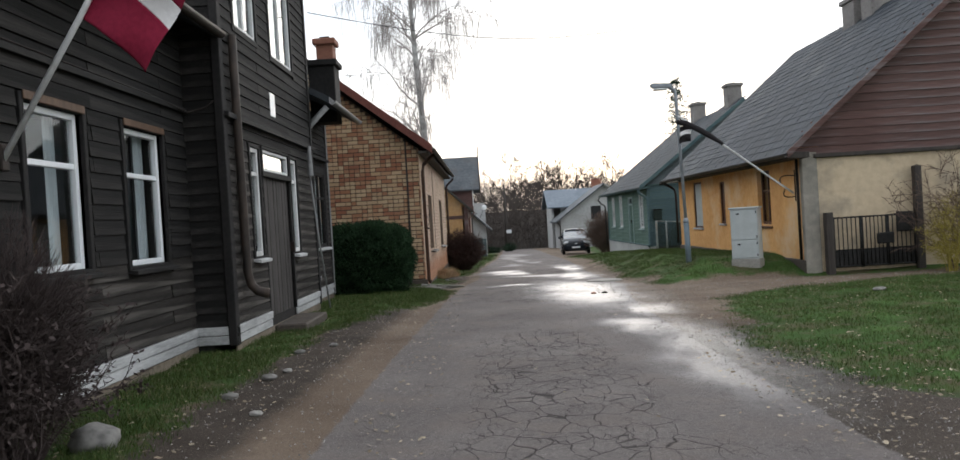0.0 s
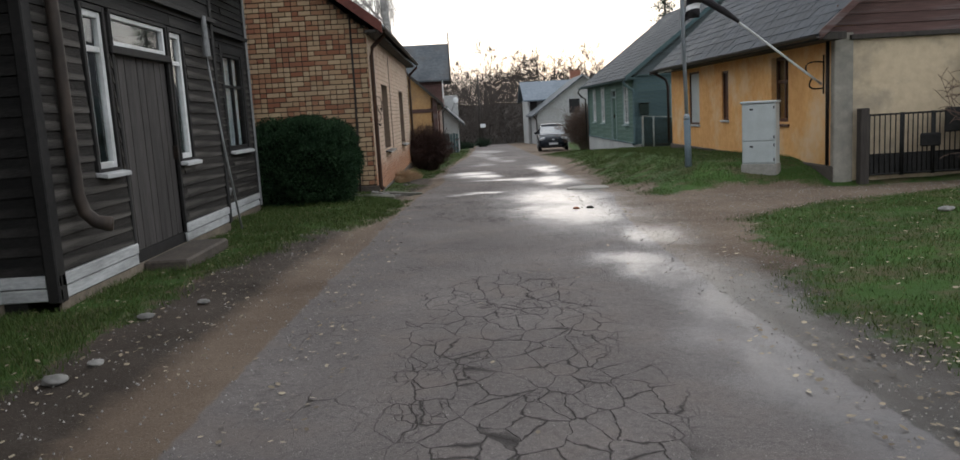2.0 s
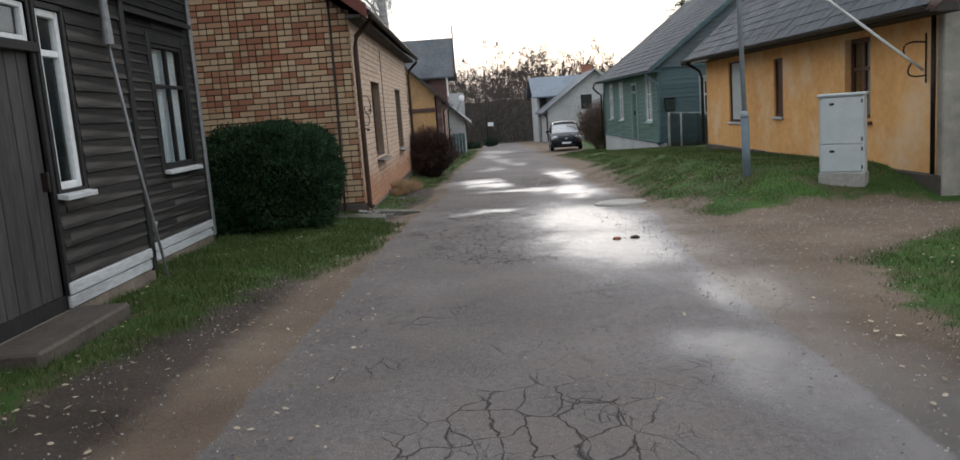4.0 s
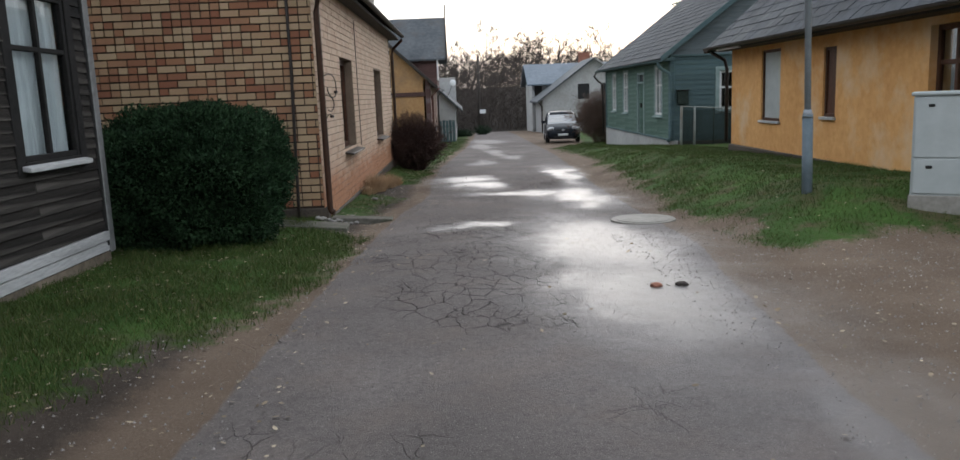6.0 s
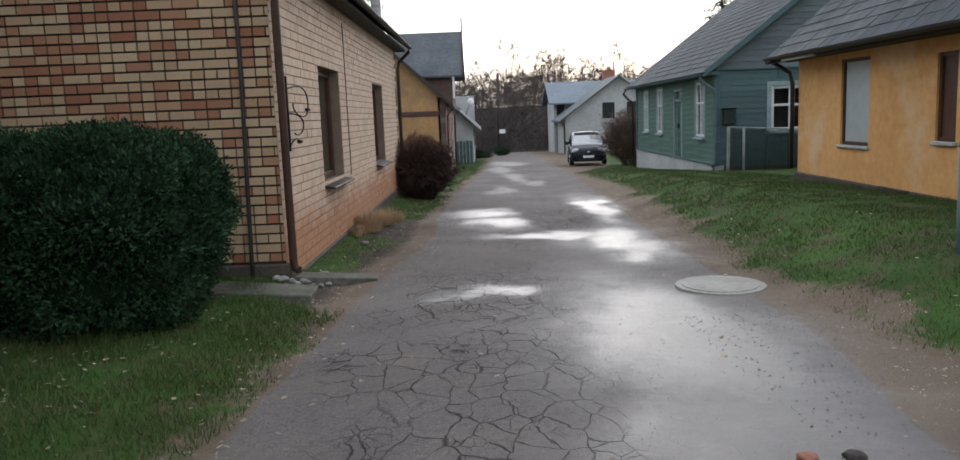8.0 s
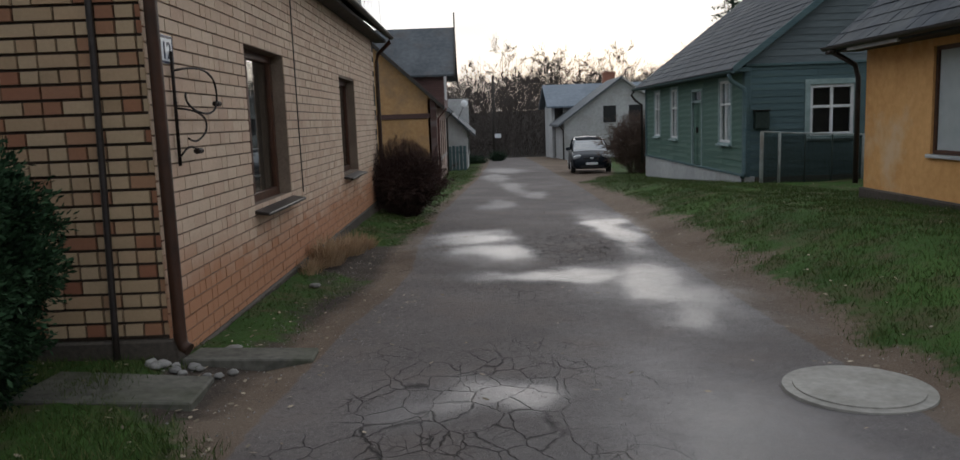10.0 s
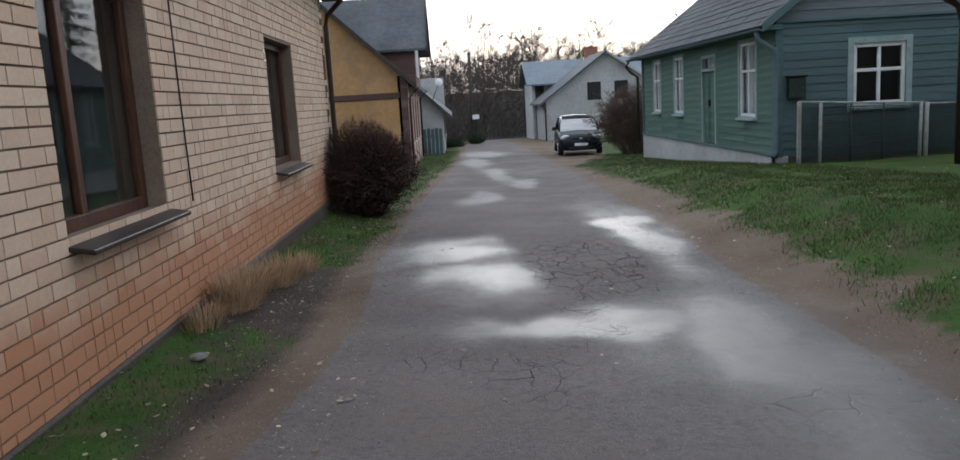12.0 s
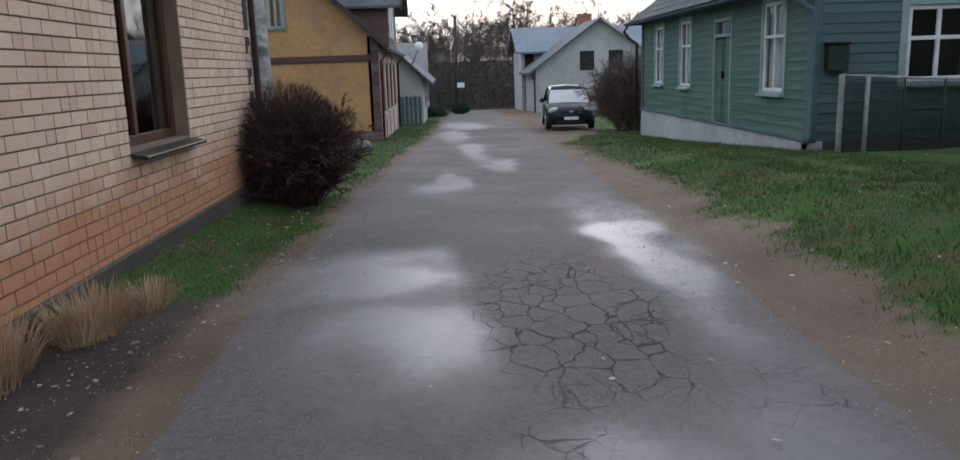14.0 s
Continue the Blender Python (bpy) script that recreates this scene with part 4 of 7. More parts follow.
# boarded double door
door = empty("door", "", "")
door.parent = dark
for i in range(9):
    bm = bmesh.new()
    a = 11.16 + 1.40 * i / 9
    P2.box(bm, a + 0.003, a + 1.40 / 9 - 0.003, 0.30, 2.25, -0.06, -0.025 + 0.004 * (i % 3))
    part("door_board", bevel(bm, 0.004), M_door_wood, door)
bm = bmesh.new()
P2.box(bm, 11.07, 12.64, 2.22, 2.30, -0.06, 0.05)
part("door_lintel", bevel(bm, 0.008), M_tar_plain, door)
bm = bmesh.new()
box(bm, -3.72, -3.66, 12.40, 12.43, 1.15, 1.30)
part("door_handle", bevel(bm, 0.006), M_iron, door)
for a in (11.11, 12.56):
    bm = bmesh.new()
    P2.box(bm, a, a + 0.05, 0.3, 2.6, -0.05, 0.03)
    part("door_post", bevel(bm, 0.006), M_tar_plain, door)
# house plate, downpipes, insulator with its cable
bm = bmesh.new()
P2.box(bm, 11.72, 11.98, 3.12, 3.46, 0.02, 0.035)
part("wall_plate", bevel(bm, 0.01), M_plate_white, dark, "small white enamel plate")
tube("downpipe", [(-3.66, 9.95, 3.85), (-3.66, 9.95, 2.9), (-3.66, 9.98, 1.0), (-3.63, 10.0, 0.84), (-3.56, 10.02, 0.76), (-3.46, 10.04, 0.73), (-3.43, 10.05, 0.725)], [0.052, 0.052, 0.052, 0.055, 0.058, 0.066, 0.058], M_rust_pipe, dark, label="rusty old downpipe")
tube("downpipe", [(-3.42, 14.42, 3.62), (-3.75, 14.42, 3.3), (-3.92, 14.42, 3.0), (-3.92, 14.44, 0.75), (-3.86, 14.46, 0.62), (-3.74, 14.52, 0.58)], 0.055, M_grey_pipe, dark, label="grey downpipe with a dark elbow")
bm = bmesh.new()
bmesh.ops.create_cone(bm, cap_ends=True, segments=12, radius1=0.05, radius2=0.03, depth=0.5, matrix=Matrix.Translation((-3.64, 13.75, 2.62)))
part("cable_cover", bm, M_grey_pipe, dark)
tube("ground_rod", [(-3.66, 13.78, 2.4), (-3.60, 13.95, 1.2), (-3.52, 14.1, 0.1)], 0.014, M_grey_pipe, dark)
chimney(dark, -4.1, -3.58, 16.25, 16.8, 3.6, 4.84, M_tar_plain)
chimney(dark, -3.94, -3.60, 16.35, 16.7, 4.80, 5.28, M_red_brick)
# cable along the wall
tube("wall_cable", [(-4.16, 5.0, 2.98), (-4.16, 8.6, 2.97), (-4.10, 9.55, 2.9), (-3.9, 9.58, 2.95), (-3.7, 9.58, 3.1)], 0.009, M_gutter, dark, 6)

step = part("door_step", (lambda b: (box(b, -3.72, -3.28, 11.25, 12.65, 0.0, 0.19), bevel(b, 0.02))[1])(bmesh.new()), M_plinth)
tagged(step, "worn concrete doorstep in front of the boarded door", "step")


def flag_cloth(name, parent, origin, along, fall, length, height, bands, ripple=0.06, nu=30, nv=18):
    """A hanging flag made of cloth strips, one mesh a colour."""
    o, a, f = Vector(origin), Vector(along), Vector(fall)
    side = a.cross(f).normalized()
    for i, (v0, v1, mat, lab) in enumerate(bands):
        vs, fs = [], []
        for j in range(nv + 1):
            v = v0 + (v1 - v0) * j / nv
            for k in range(nu + 1):
                u = k / nu
                p = o + a * (u * length) + f * (v * height + 0.10 * u * u) + side * (ripple * math.sin(u * 7 + v * 2.5) * u + 0.03 * math.sin(v * 9 + u * 4))
                vs.append(tuple(p))
        for j in range(nv):
            for k in range(nu):
                n = j * (nu + 1) + k
                fs.append((n, n + 1, n + nu + 2, n + nu + 1))
        ob = raw(name, vs, fs, mat, parent, lab)
        for p in ob.data.polygons:
            p.use_smooth = True
        mod = ob.modifiers.new("thickness", 'SOLIDIFY')
        mod.thickness = 0.003


flag1 = empty("house_flag", "carmine and white flag on a white pole, timber house wall", "flag")
tube("flagpole", [(-4.12, 5.98, 2.08), (-3.51, 6.0, 3.07), (-3.05, 6.0, 3.85)], 0.022, M_white_paint, flag1)
bm = bmesh.new()
box(bm, -4.19, -4.10, 5.93, 6.03, 2.0, 2.2)
part("bracket", bevel(bm, 0.01), M_iron, flag1)
flag_cloth("cloth", flag1, (-3.10, 6.02, 3.80), (0.62, 0.05, -0.42), (-0.50, 0.0, -0.86), 0.76, 0.86,
           [(0.0, 0.4, M_flag_red, "carmine red cloth"), (0.4, 0.6, M_flag_white, "white cloth band"), (0.6, 1.0, M_flag_red, "carmine red cloth")])


# ---- brick house ----
brick_house = empty("brick_house", "single-storey yellow and red brick house with a tiled gable roof", "house")
BG = Plane(0, 20.0, 1, 0, 0, -1)
BS = Plane(-2.3, 0, 0, 1, 1, 0)
HB = [(22.24, 23.76, 0.73, 2.25), (27.34, 28.9, 0.69, 2.22)]
RIDGE_X, RIDGE_Z, EAVE_X, EAVE_Z = -6.6, 6.95, -1.97, 3.30
SL = (RIDGE_Z - EAVE_Z) / (EAVE_X - RIDGE_X)
bm = bmesh.new()
BG.prism(bm, [(-10.9, -0.6), (-2.318, -0.6), (-2.318, 3.3), (-6.6, 6.8), (-10.9, 3.3)], -0.3, -0.028)
gable = part("wall", tidy(bm), M_mortar, brick_house, "mixed red and yellow brick gable")
bm = bmesh.new()
pierced(bm, BS, 20.03, 31.75, -0.8, 3.35, HB, -0.3, -0.012)
side = part("wall", tidy(bm), M_mortar_side, brick_house, "buff brick street wall, reddish above the plinth")
lay(BG, courses(BG, -5.6, -2.3, 0.10, 5.9, 0.1, 0.26, [], 0.021, True, lambda z: (-9, -2.3 if z < 3.3 else -2.3 - (z - 3.3) / SL - 0.05), 0.5, 7, 0.017), "brick", M_brick_gable, "bricks", gable, -3.2, 300, -0.03, 0.0, 0.010, 0, M_brick_gable_i)
lay(BS, courses(BS, 20.0, 31.75, -0.15, 3.3, 0.1, 0.25, HB, 0.013, True, None, 0.2, 9, 0.011), "brick", M_brick_side, "bricks", side, 23.0, 300, -0.012, 0.0, 0.005, 0, M_brick_side_i)
for P, a, b in ((BG, -10.9, -2.26), (BS, 19.96, 31.78)):
    bm = bmesh.new()
    P.box(bm, a, b, -0.8, 0.08 if P is BG else -0.10, -0.2, 0.03)
    part("plinth", bevel(bm, 0.015), M_plinth, brick_house, "rough concrete plinth")
shell(brick_house, [(-10.9, -2.3, 31.5, 31.75, -0.8, 3.3), (-10.9, -10.6, 20.3, 31.5, -0.8, 3.3)], M_mortar)
bm = bmesh.new()
Plane(0, 31.75, 1, 0, 0, 1).prism(bm, [(-2.3, 3.3), (-6.6, 6.8), (-10.9, 3.3)], -0.25, -0.02)
part("gable", tidy(bm), M_mortar, brick_house)
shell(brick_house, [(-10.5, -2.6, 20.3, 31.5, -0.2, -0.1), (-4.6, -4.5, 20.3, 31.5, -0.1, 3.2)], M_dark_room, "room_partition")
for xe in (EAVE_X, 2 * RIDGE_X - EAVE_X):
    roof = roof_slab(brick_house, 19.62, 32.05, xe, EAVE_Z, RIDGE_X, RIDGE_Z, 0.07, M_post_wood)
    if xe == EAVE_X:
        # corrugated sheets: the waves show along the eave
        vs, fs = [], []
        n = 260
        for i in range(n + 1):
            y = 19.6 + (32.1 - 19.6) * i / n
            h = 0.035 + 0.022 * math.sin(i * 1.9)
            vs += [(xe + 0.06, y, EAVE_Z - 0.05 + h), (RIDGE_X, y, RIDGE_Z + h), (xe + 0.06, y, EAVE_Z - 0.062 + h)]
        for i in range(n):
            a = 3 * i
            fs += [(a, a + 3, a + 4, a + 1), (a + 2, a + 5, a + 3, a)]
        raw("roof_sheet", vs, fs, M_zinc, roof, "grey corrugated sheet")
bm = bmesh.new()
BG.prism(bm, [(EAVE_X + 0.03, EAVE_Z - 0.17), (EAVE_X + 0.03, EAVE_Z + 0.06), (RIDGE_X, RIDGE_Z + 0.06), (RIDGE_X, RIDGE_Z - 0.17)], 0.36, 0.41)
part("verge_board", bevel(bm, 0.008), M_red_verge, brick_house, "dark red verge board")
gutter(brick_house, BS, 19.6, 32.1, EAVE_Z - 0.02, 0.37, 0.05)
bm = bmesh.new()
BS.box(bm, 19.65, 32.0, 3.16, 3.22, 0.0, 0.26)
part("soffit", bevel(bm, 0.01), M_post_wood, brick_house)
for y, zb in ((19.98, -0.02), (31.70, -0.25)):
    tube("downpipe", [(-1.93, y, 3.24), (-1.94, y, 3.14), (-2.20, y, 2.90), (-2.23, y, 2.72), (-2.23, y, zb + 0.10), (-2.21, y, zb + 0.05), (-2.17, y - 0.01, zb + 0.03)], 0.043, M_rust_brown, brick_house, 12, "rust-brown downpipe")
tube("lightning_cable", [(-2.62, 19.97, 3.6), (-2.62, 19.97, 2.0), (-2.66, 19.97, 0.2), (-2.66, 19.95, -0.1)], 0.022, M_gutter, brick_house, 8)
tube("wall_cable", [(-2.28, 24.2, 3.0), (-2.28, 24.22, 1.5), (-2.28, 24.25, 0.7)], 0.007, M_gutter, brick_house, 6)
for h in HB:
    window(brick_house, BS, *h, M_brown_wood, depth=0.2, bar=0.085, mullions=(0.36,), curtain=False, name="window", back=0.4)
    bm = bmesh.new()
    v = BS.box(bm, h[0] - 0.02, h[1] + 0.06, h[2] - 0.035, h[2] - 0.005, -0.14, 0.14)
    for i in (2, 3, 6, 7):
        v[i].co.z -= 0.05
    part("sill", bevel(bm, 0.006), M_gutter, brick_house, "dark metal sill")
chimney(brick_house, -6.9, -6.3, 24, 24.6, 6.4, 8.2, M_red_brick)
# number plate and iron scroll bracket
plate = empty("number_plate", "white enamel house number plate on the brick wall", "sign")
bm = bmesh.new()
BS.box(bm, 20.22, 20.46, 1.93, 2.13, 0.0, 0.012)
part("plate", bevel(bm, 0.006), M_plate_white, plate)
for a, b, c, d in ((20.23, 20.45, 1.935, 1.952), (20.23, 20.45, 2.108, 2.125), (20.228, 20.24, 1.94, 2.12), (20.44, 20.452, 1.94, 2.12)):
    bm = bmesh.new()
    BS.box(bm, a, b, c, d, 0.012, 0.015)
    part("border", bm, M_plate_blue, plate)
txt = bpy.data.curves.new("number", 'FONT')
txt.body = "12"
txt.size = 0.17
txt.extrude = 0.002
txt_ob = new("number", txt)
txt_ob.matrix_world = Matrix.Translation((-2.286, 20.255, 1.967)) @ Euler((radians(90), 0, radians(90))).to_matrix().to_4x4()
dg = bpy.context.evaluated_depsgraph_get()
num_me = bpy.data.meshes.new_from_object(txt_ob.evaluated_get(dg))
num_me.transform(txt_ob.matrix_world)
num_me.materials.clear()
num_me.materials.append(M_plate_blue)
bpy.data.objects.remove(txt_ob)
num = new("number", num_me)
num.parent = plate
scroll = empty("scroll_bracket", "rusty wrought-iron scroll bracket on the brick wall", "bracket")
tube("bar", [(-2.27, 20.37, 2.02), (-2.27, 20.36, 1.23)], 0.013, M_iron, scroll, 6)
for pts in (arc((-2.27, 20.38, 1.89), (-2.2, 21.15, 2.02), (-2.2, 21.05, 1.69), 12), arc((-2.2, 21.05, 1.69), (-2.2, 20.98, 1.56), (-2.22, 20.66, 1.61), 8), arc((-2.22, 20.66, 1.61), (-2.23, 20.42, 1.66), (-2.24, 20.50, 1.74), 6),
            arc((-2.26, 20.38, 1.63), (-2.2, 20.90, 1.62), (-2.2, 20.74, 1.46), 10), arc((-2.2, 20.74, 1.46), (-2.22, 20.60, 1.36), (-2.24, 20.48, 1.42), 8), arc((-2.26, 20.37, 1.30), (-2.22, 20.45, 1.40), (-2.22, 20.58, 1.33), 6)):
    tube("scroll", pts, 0.008, M_iron, scroll, 6)
for y, z in ((21.10, 1.675), (20.60, 1.325)):
    bm = bmesh.new()
    box(bm, -2.24, -2.19, y - 0.05, y + 0.05, z - 0.02, z + 0.02)
    part("leaf_end", bevel(bm, 0.012), M_iron, scroll)


# ---- ochre house ----
ochre = empty("ochre_house", "old ochre rendered house with a grey slate roof", "house")
OS = Plane(5.73, 0, 0, 1, -1, 0)
OG = Plane(0, 16.6, 1, 0, 0, -1)
HO = [(18.5, 19.33, 0.95, 2.2), (21.92, 22.38, 0.96, 2.1), (24.2, 25.17, 0.82, 2.2)]
bm = bmesh.new()
pierced(bm, OS, 16.63, 26.95, -0.4, 2.6, HO, -0.4, 0.0)
part("wall", tidy(bm), M_ochre, ochre, "patchy ochre render")
bm = bmesh.new()
OG.box(bm, 6.0, 14.0, -0.4, 2.34, -0.3, 0.0)
part("wall", tidy(bm), M_beige, ochre, "stained beige rendered end wall")
bm = bmesh.new()
OG.box(bm, 5.70, 6.02, -0.4, 2.42, -0.1, 0.04)
part("corner_pilaster", bevel(bm, 0.015), M_grey_render, ochre, "bare grey corner strip")
bm = bmesh.new()
OG.prism(bm, [(5.9, 2.36), (14.0, 2.36), (9.95, 6.25)], -0.25, -0.01)
gab = part("gable", tidy(bm), M_red_board, ochre, "weathered dark red board gable")
lay(OG, courses(OG, 5.6, 14.2, 2.36, 6.2, 0.17, None, [], 0.008, True, lambda z: (5.30 + (z - 2.40) / 0.8608, 14.60 - (z - 2.40) / 0.8608)), "plank", M_red_board, "planks", gab, 8, 60, 0.0, 0.02, 0.01, 0.012)
bm = bmesh.new()
OG.box(bm, 5.95, 14.0, 2.30, 2.38, 0.0, 0.09)
part("drip_board", bevel(bm, 0.01), M_post_wood, ochre)
bm = bmesh.new()
OS.box(bm, 16.585, 27.0, -0.4, 0.24, -0.1, 0.05)
part("plinth", bevel(bm, 0.02), M_plinth, ochre)
for a, b in ((22.9, 23.7), (19.9, 20.25)):
    bm = bmesh.new()
    OS.box(bm, a, b, 0.02, 0.25, 0.02, 0.09)
    part("cellar_hatch", bevel(bm, 0.01), M_post_wood, ochre)
shell(ochre, [(13.7, 14.0, 16.9, 26.95, -0.4, 2.6)], M_ochre)
shell(ochre, [(6.1, 13.7, 26.7, 26.95, -0.4, 2.6)], M_grey_render)
bm = bmesh.new()
Plane(0, 26.95, 1, 0, 0, 1).prism(bm, [(5.9, 2.6), (9.95, 6.25), (14.0, 2.6)], -0.2, 0.0)
part("gable", tidy(bm), M_grey_board, ochre)
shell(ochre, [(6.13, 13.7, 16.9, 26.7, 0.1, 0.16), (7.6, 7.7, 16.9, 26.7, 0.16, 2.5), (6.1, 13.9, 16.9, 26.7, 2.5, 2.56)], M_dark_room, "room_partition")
O_EX, O_EZ, O_RX, O_RZ = 5.28, 2.40, 9.95, 6.42
r1 = roof_slab(ochre, 16.15, 27.3, O_EX, O_EZ, O_RX, O_RZ, 0.10, M_slate, label="grey slate roof slope")
slates(r1, 16.15, 27.3, O_EX, O_EZ, O_RX, O_RZ, near=17)
roof_slab(ochre, 16.15, 27.3, 2 * O_RX - O_EX, O_EZ, O_RX, O_RZ, 0.10, M_slate)
bm = bmesh.new()
OG.prism(bm, [(O_EX - 0.02, O_EZ - 0.11), (O_EX - 0.02, O_EZ + 0.04), (O_RX, O_RZ + 0.05), (O_RX, O_RZ - 0.1)], 0.44, 0.48)
part("verge_board", bevel(bm, 0.008), M_red_board, ochre, "peeling dark red verge board")
bm = bmesh.new()
OS.box(bm, 16.2, 27.25, 2.30, 2.42, 0.0, 0.40)
part("soffit", bevel(bm, 0.01), M_post_wood, ochre)
gutter(ochre, OS, 16.1, 27.3, 2.38, 0.50, 0.06)
bm = bmesh.new()
OS.box(bm, 25.2, 26.6, 2.28, 2.33, 0.42, 0.47)
part("fascia_patch", bm, M_white_board, ochre, "flaking white fascia")
tube("downpipe", [(5.25, 27.1, 2.32), (5.60, 27.05, 2.1), (5.64, 27.02, 1.9), (5.64, 27.02, 0.3)], 0.04, M_gutter, ochre)
tube("downpipe", [(5.66, 16.72, 2.3), (5.66, 16.72, 0.25)], 0.03, M_iron, ochre)
tube("gutter_end", [(5.26, 27.0, 2.30), (5.1, 26.9, 2.28)], 0.03, M_gutter, ochre)
window(ochre, OS, *HO[0], M_brown_wood, depth=0.16, bar=0.07, mullions=(0.5,), transoms=(0.62,), curtain=True, sill=M_brown_wood, back=0.3, sill_out=0.0)
# boarded-up and shuttered openings
for h, mat, lab in ((HO[1], M_brown_wood, "brown boarded narrow opening"), (HO[2], M_cabinet, "grey boarded window")):
    sh = empty("shuttered_window", lab, "")
    sh.parent = ochre
    bm = bmesh.new()
    OS.box(bm, h[0] + 0.05, h[1] - 0.05, h[2] + 0.05, h[3] - 0.05, -0.10, -0.06)
    part("board", bevel(bm, 0.006), mat, sh)
    for a, b, c, d in ((h[0], h[0] + 0.055, h[2], h[3]), (h[1] - 0.055, h[1], h[2], h[3]), (h[0] + 0.055, h[1] - 0.055, h[2], h[2] + 0.055), (h[0] + 0.055, h[1] - 0.055, h[3] - 0.055, h[3])):
        bm = bmesh.new()
        OS.box(bm, a, b, c, d, -0.12, -0.03)
        part("window_frame", bevel(bm, 0.006), M_brown_wood, sh)
    bm = bmesh.new()
    OS.box(bm, h[0] - 0.04, h[1] + 0.04, h[2] - 0.05, h[2], -0.1, 0.05)
    part("sill", bevel(bm, 0.008), M_white_board, sh)
ch = chimney(ochre, 9.6, 10.3, 22.2, 22.9, 5.9, 6.95, M_grey_brick)
chimney(ochre, 9.65, 10.25, 21.3, 21.9, 5.9, 7.35, M_grey_brick)

flag2 = empty("furled_flag", "furled flag with black mourning ribbon on a white pole", "flag")
tube("flagpole", [(5.66, 16.95, 1.62), (5.36, 16.92, 1.84), (3.85, 16.90, 3.02), (3.35, 16.9, 3.36)], 0.02, M_white_paint, flag2)
vs, fs = [], []
tube_verts([(4.25, 16.9, 2.72), (4.0, 16.9, 2.90), (3.75, 16.9, 3.06), (3.5, 16.91, 3.2), (3.32, 16.92, 3.24)], [0.03, 0.055, 0.06, 0.06, 0.05], 10, vs, fs)
raw("rolled_cloth", vs, fs, M_black_cloth, flag2, "black ribbon wound round the pole")
flag_cloth("cloth", flag2, (3.62, 16.9, 3.16), (-0.55, 0.05, 0.12), (-0.1, 0.05, -1.0), 0.42, 0.34, [(0.0, 0.3, M_black_cloth, "black ribbon"), (0.3, 0.55, M_flag_white, "pale cloth"), (0.55, 1.0, M_black_cloth, "dark folded cloth")], 0.05, 14, 6)
for pts in (arc((5.72, 16.98, 1.98), (5.3, 16.95, 2.05), (5.42, 16.95, 1.80), 8), arc((5.72, 16.98, 1.55), (5.35, 16.96, 1.5), (5.5, 16.95, 1.72), 8), [(5.71, 16.98, 2.1), (5.71, 16.98, 1.45)]):
    tube("iron_scroll", pts, 0.012, M_iron, flag2, 6)

# ---- green house ----
green = empty("green_house", "green painted board house on a white plinth, grey slate roof", "house")
GS = Plane(5.95, 0, 0, 1, -1, 0)
GF = Plane(0, 33.0, 1, 0, 0, -1)
HG = [(34.06, 34.96, 0.70, 2.2), (36.6, 37.55, 0.0, 2.06), (39.2, 40.02, 0.70, 2.18), (41.5, 42.3, 0.72, 2.16)]
HF = [(7.39, 8.39, 0.84, 1.99)]
bm = bmesh.new()
pierced(bm, GS, 33.0, 43.7, -0.02, 2.6, HG, -0.25, -0.002)
w = part("wall", tidy(bm), M_green_board, green)
grown = [(h[0] - 0.08, h[1] + 0.08, h[2] - 0.06, h[3] + 0.08) for h in HG]
lay(GS, courses(GS, 33.0, 43.7, 0.0, 2.55, 0.15, 3.4, grown, 0.006, seed=4), "plank", M_green_board, "planks", w, 34, 140, 0.0, 0.016, 0.006, 0.010)
bm = bmesh.new()
pierced(bm, GF, 5.95, 14.0, -0.4, 2.48, HF, -0.25, -0.002)
w = part("wall", tidy(bm), M_blue_board, green)
grown = [(h[0] - 0.1, h[1] + 0.1, h[2] - 0.1, h[3] + 0.1) for h in HF]
lay(GF, courses(GF, 6.0, 14.0, -0.05, 2.46, 0.15, 3.1, grown, 0.006, seed=6), "plank", M_blue_board, "planks", w, 7, 140, 0.0, 0.016, 0.008, 0.012)
bm = bmesh.new()
GF.prism(bm, [(5.9, 2.48), (14.0, 2.48), (10.0, 5.6)], -0.2, -0.01)
gab = part("gable", tidy(bm), M_grey_board, green, "silvered board gable")
lay(GF, courses(GF, 5.6, 14.4, 2.5, 5.6, 0.15, None, [], 0.006, True, lambda z: (5.75 + (z - 2.48) / 0.75, 14.25 - (z - 2.48) / 0.75)), "plank", M_grey_board, "planks", gab, 7, 60, 0.0, 0.016, 0.006, 0.012)
bm = bmesh.new()
GF.box(bm, 5.9, 14.0, 2.44, 2.50, 0.0, 0.07)
part("drip_board", bevel(bm, 0.008), M_blue_board, green)
for x0, x1, y0, y1 in ((5.90, 6.03, 32.96, 33.0), (5.91, 5.95, 33.0, 33.13), (5.91, 5.95, 43.58, 43.7)):
    bm = bmesh.new()
    box(bm, x0 - 0.02, x1, y0 - 0.02, y1, -0.05, 2.45)
    part("corner_board", bevel(bm, 0.008), M_blue_board, green)
bm = bmesh.new()
GS.box(bm, 32.96, 43.75, -1.2, -0.03, -0.2, 0.05)
part("plinth", bevel(bm, 0.02), M_pale_render, green, "white plastered plinth")
bm = bmesh.new()
GF.box(bm, 5.9, 14, -1.2, -0.06, -0.2, 0.03)
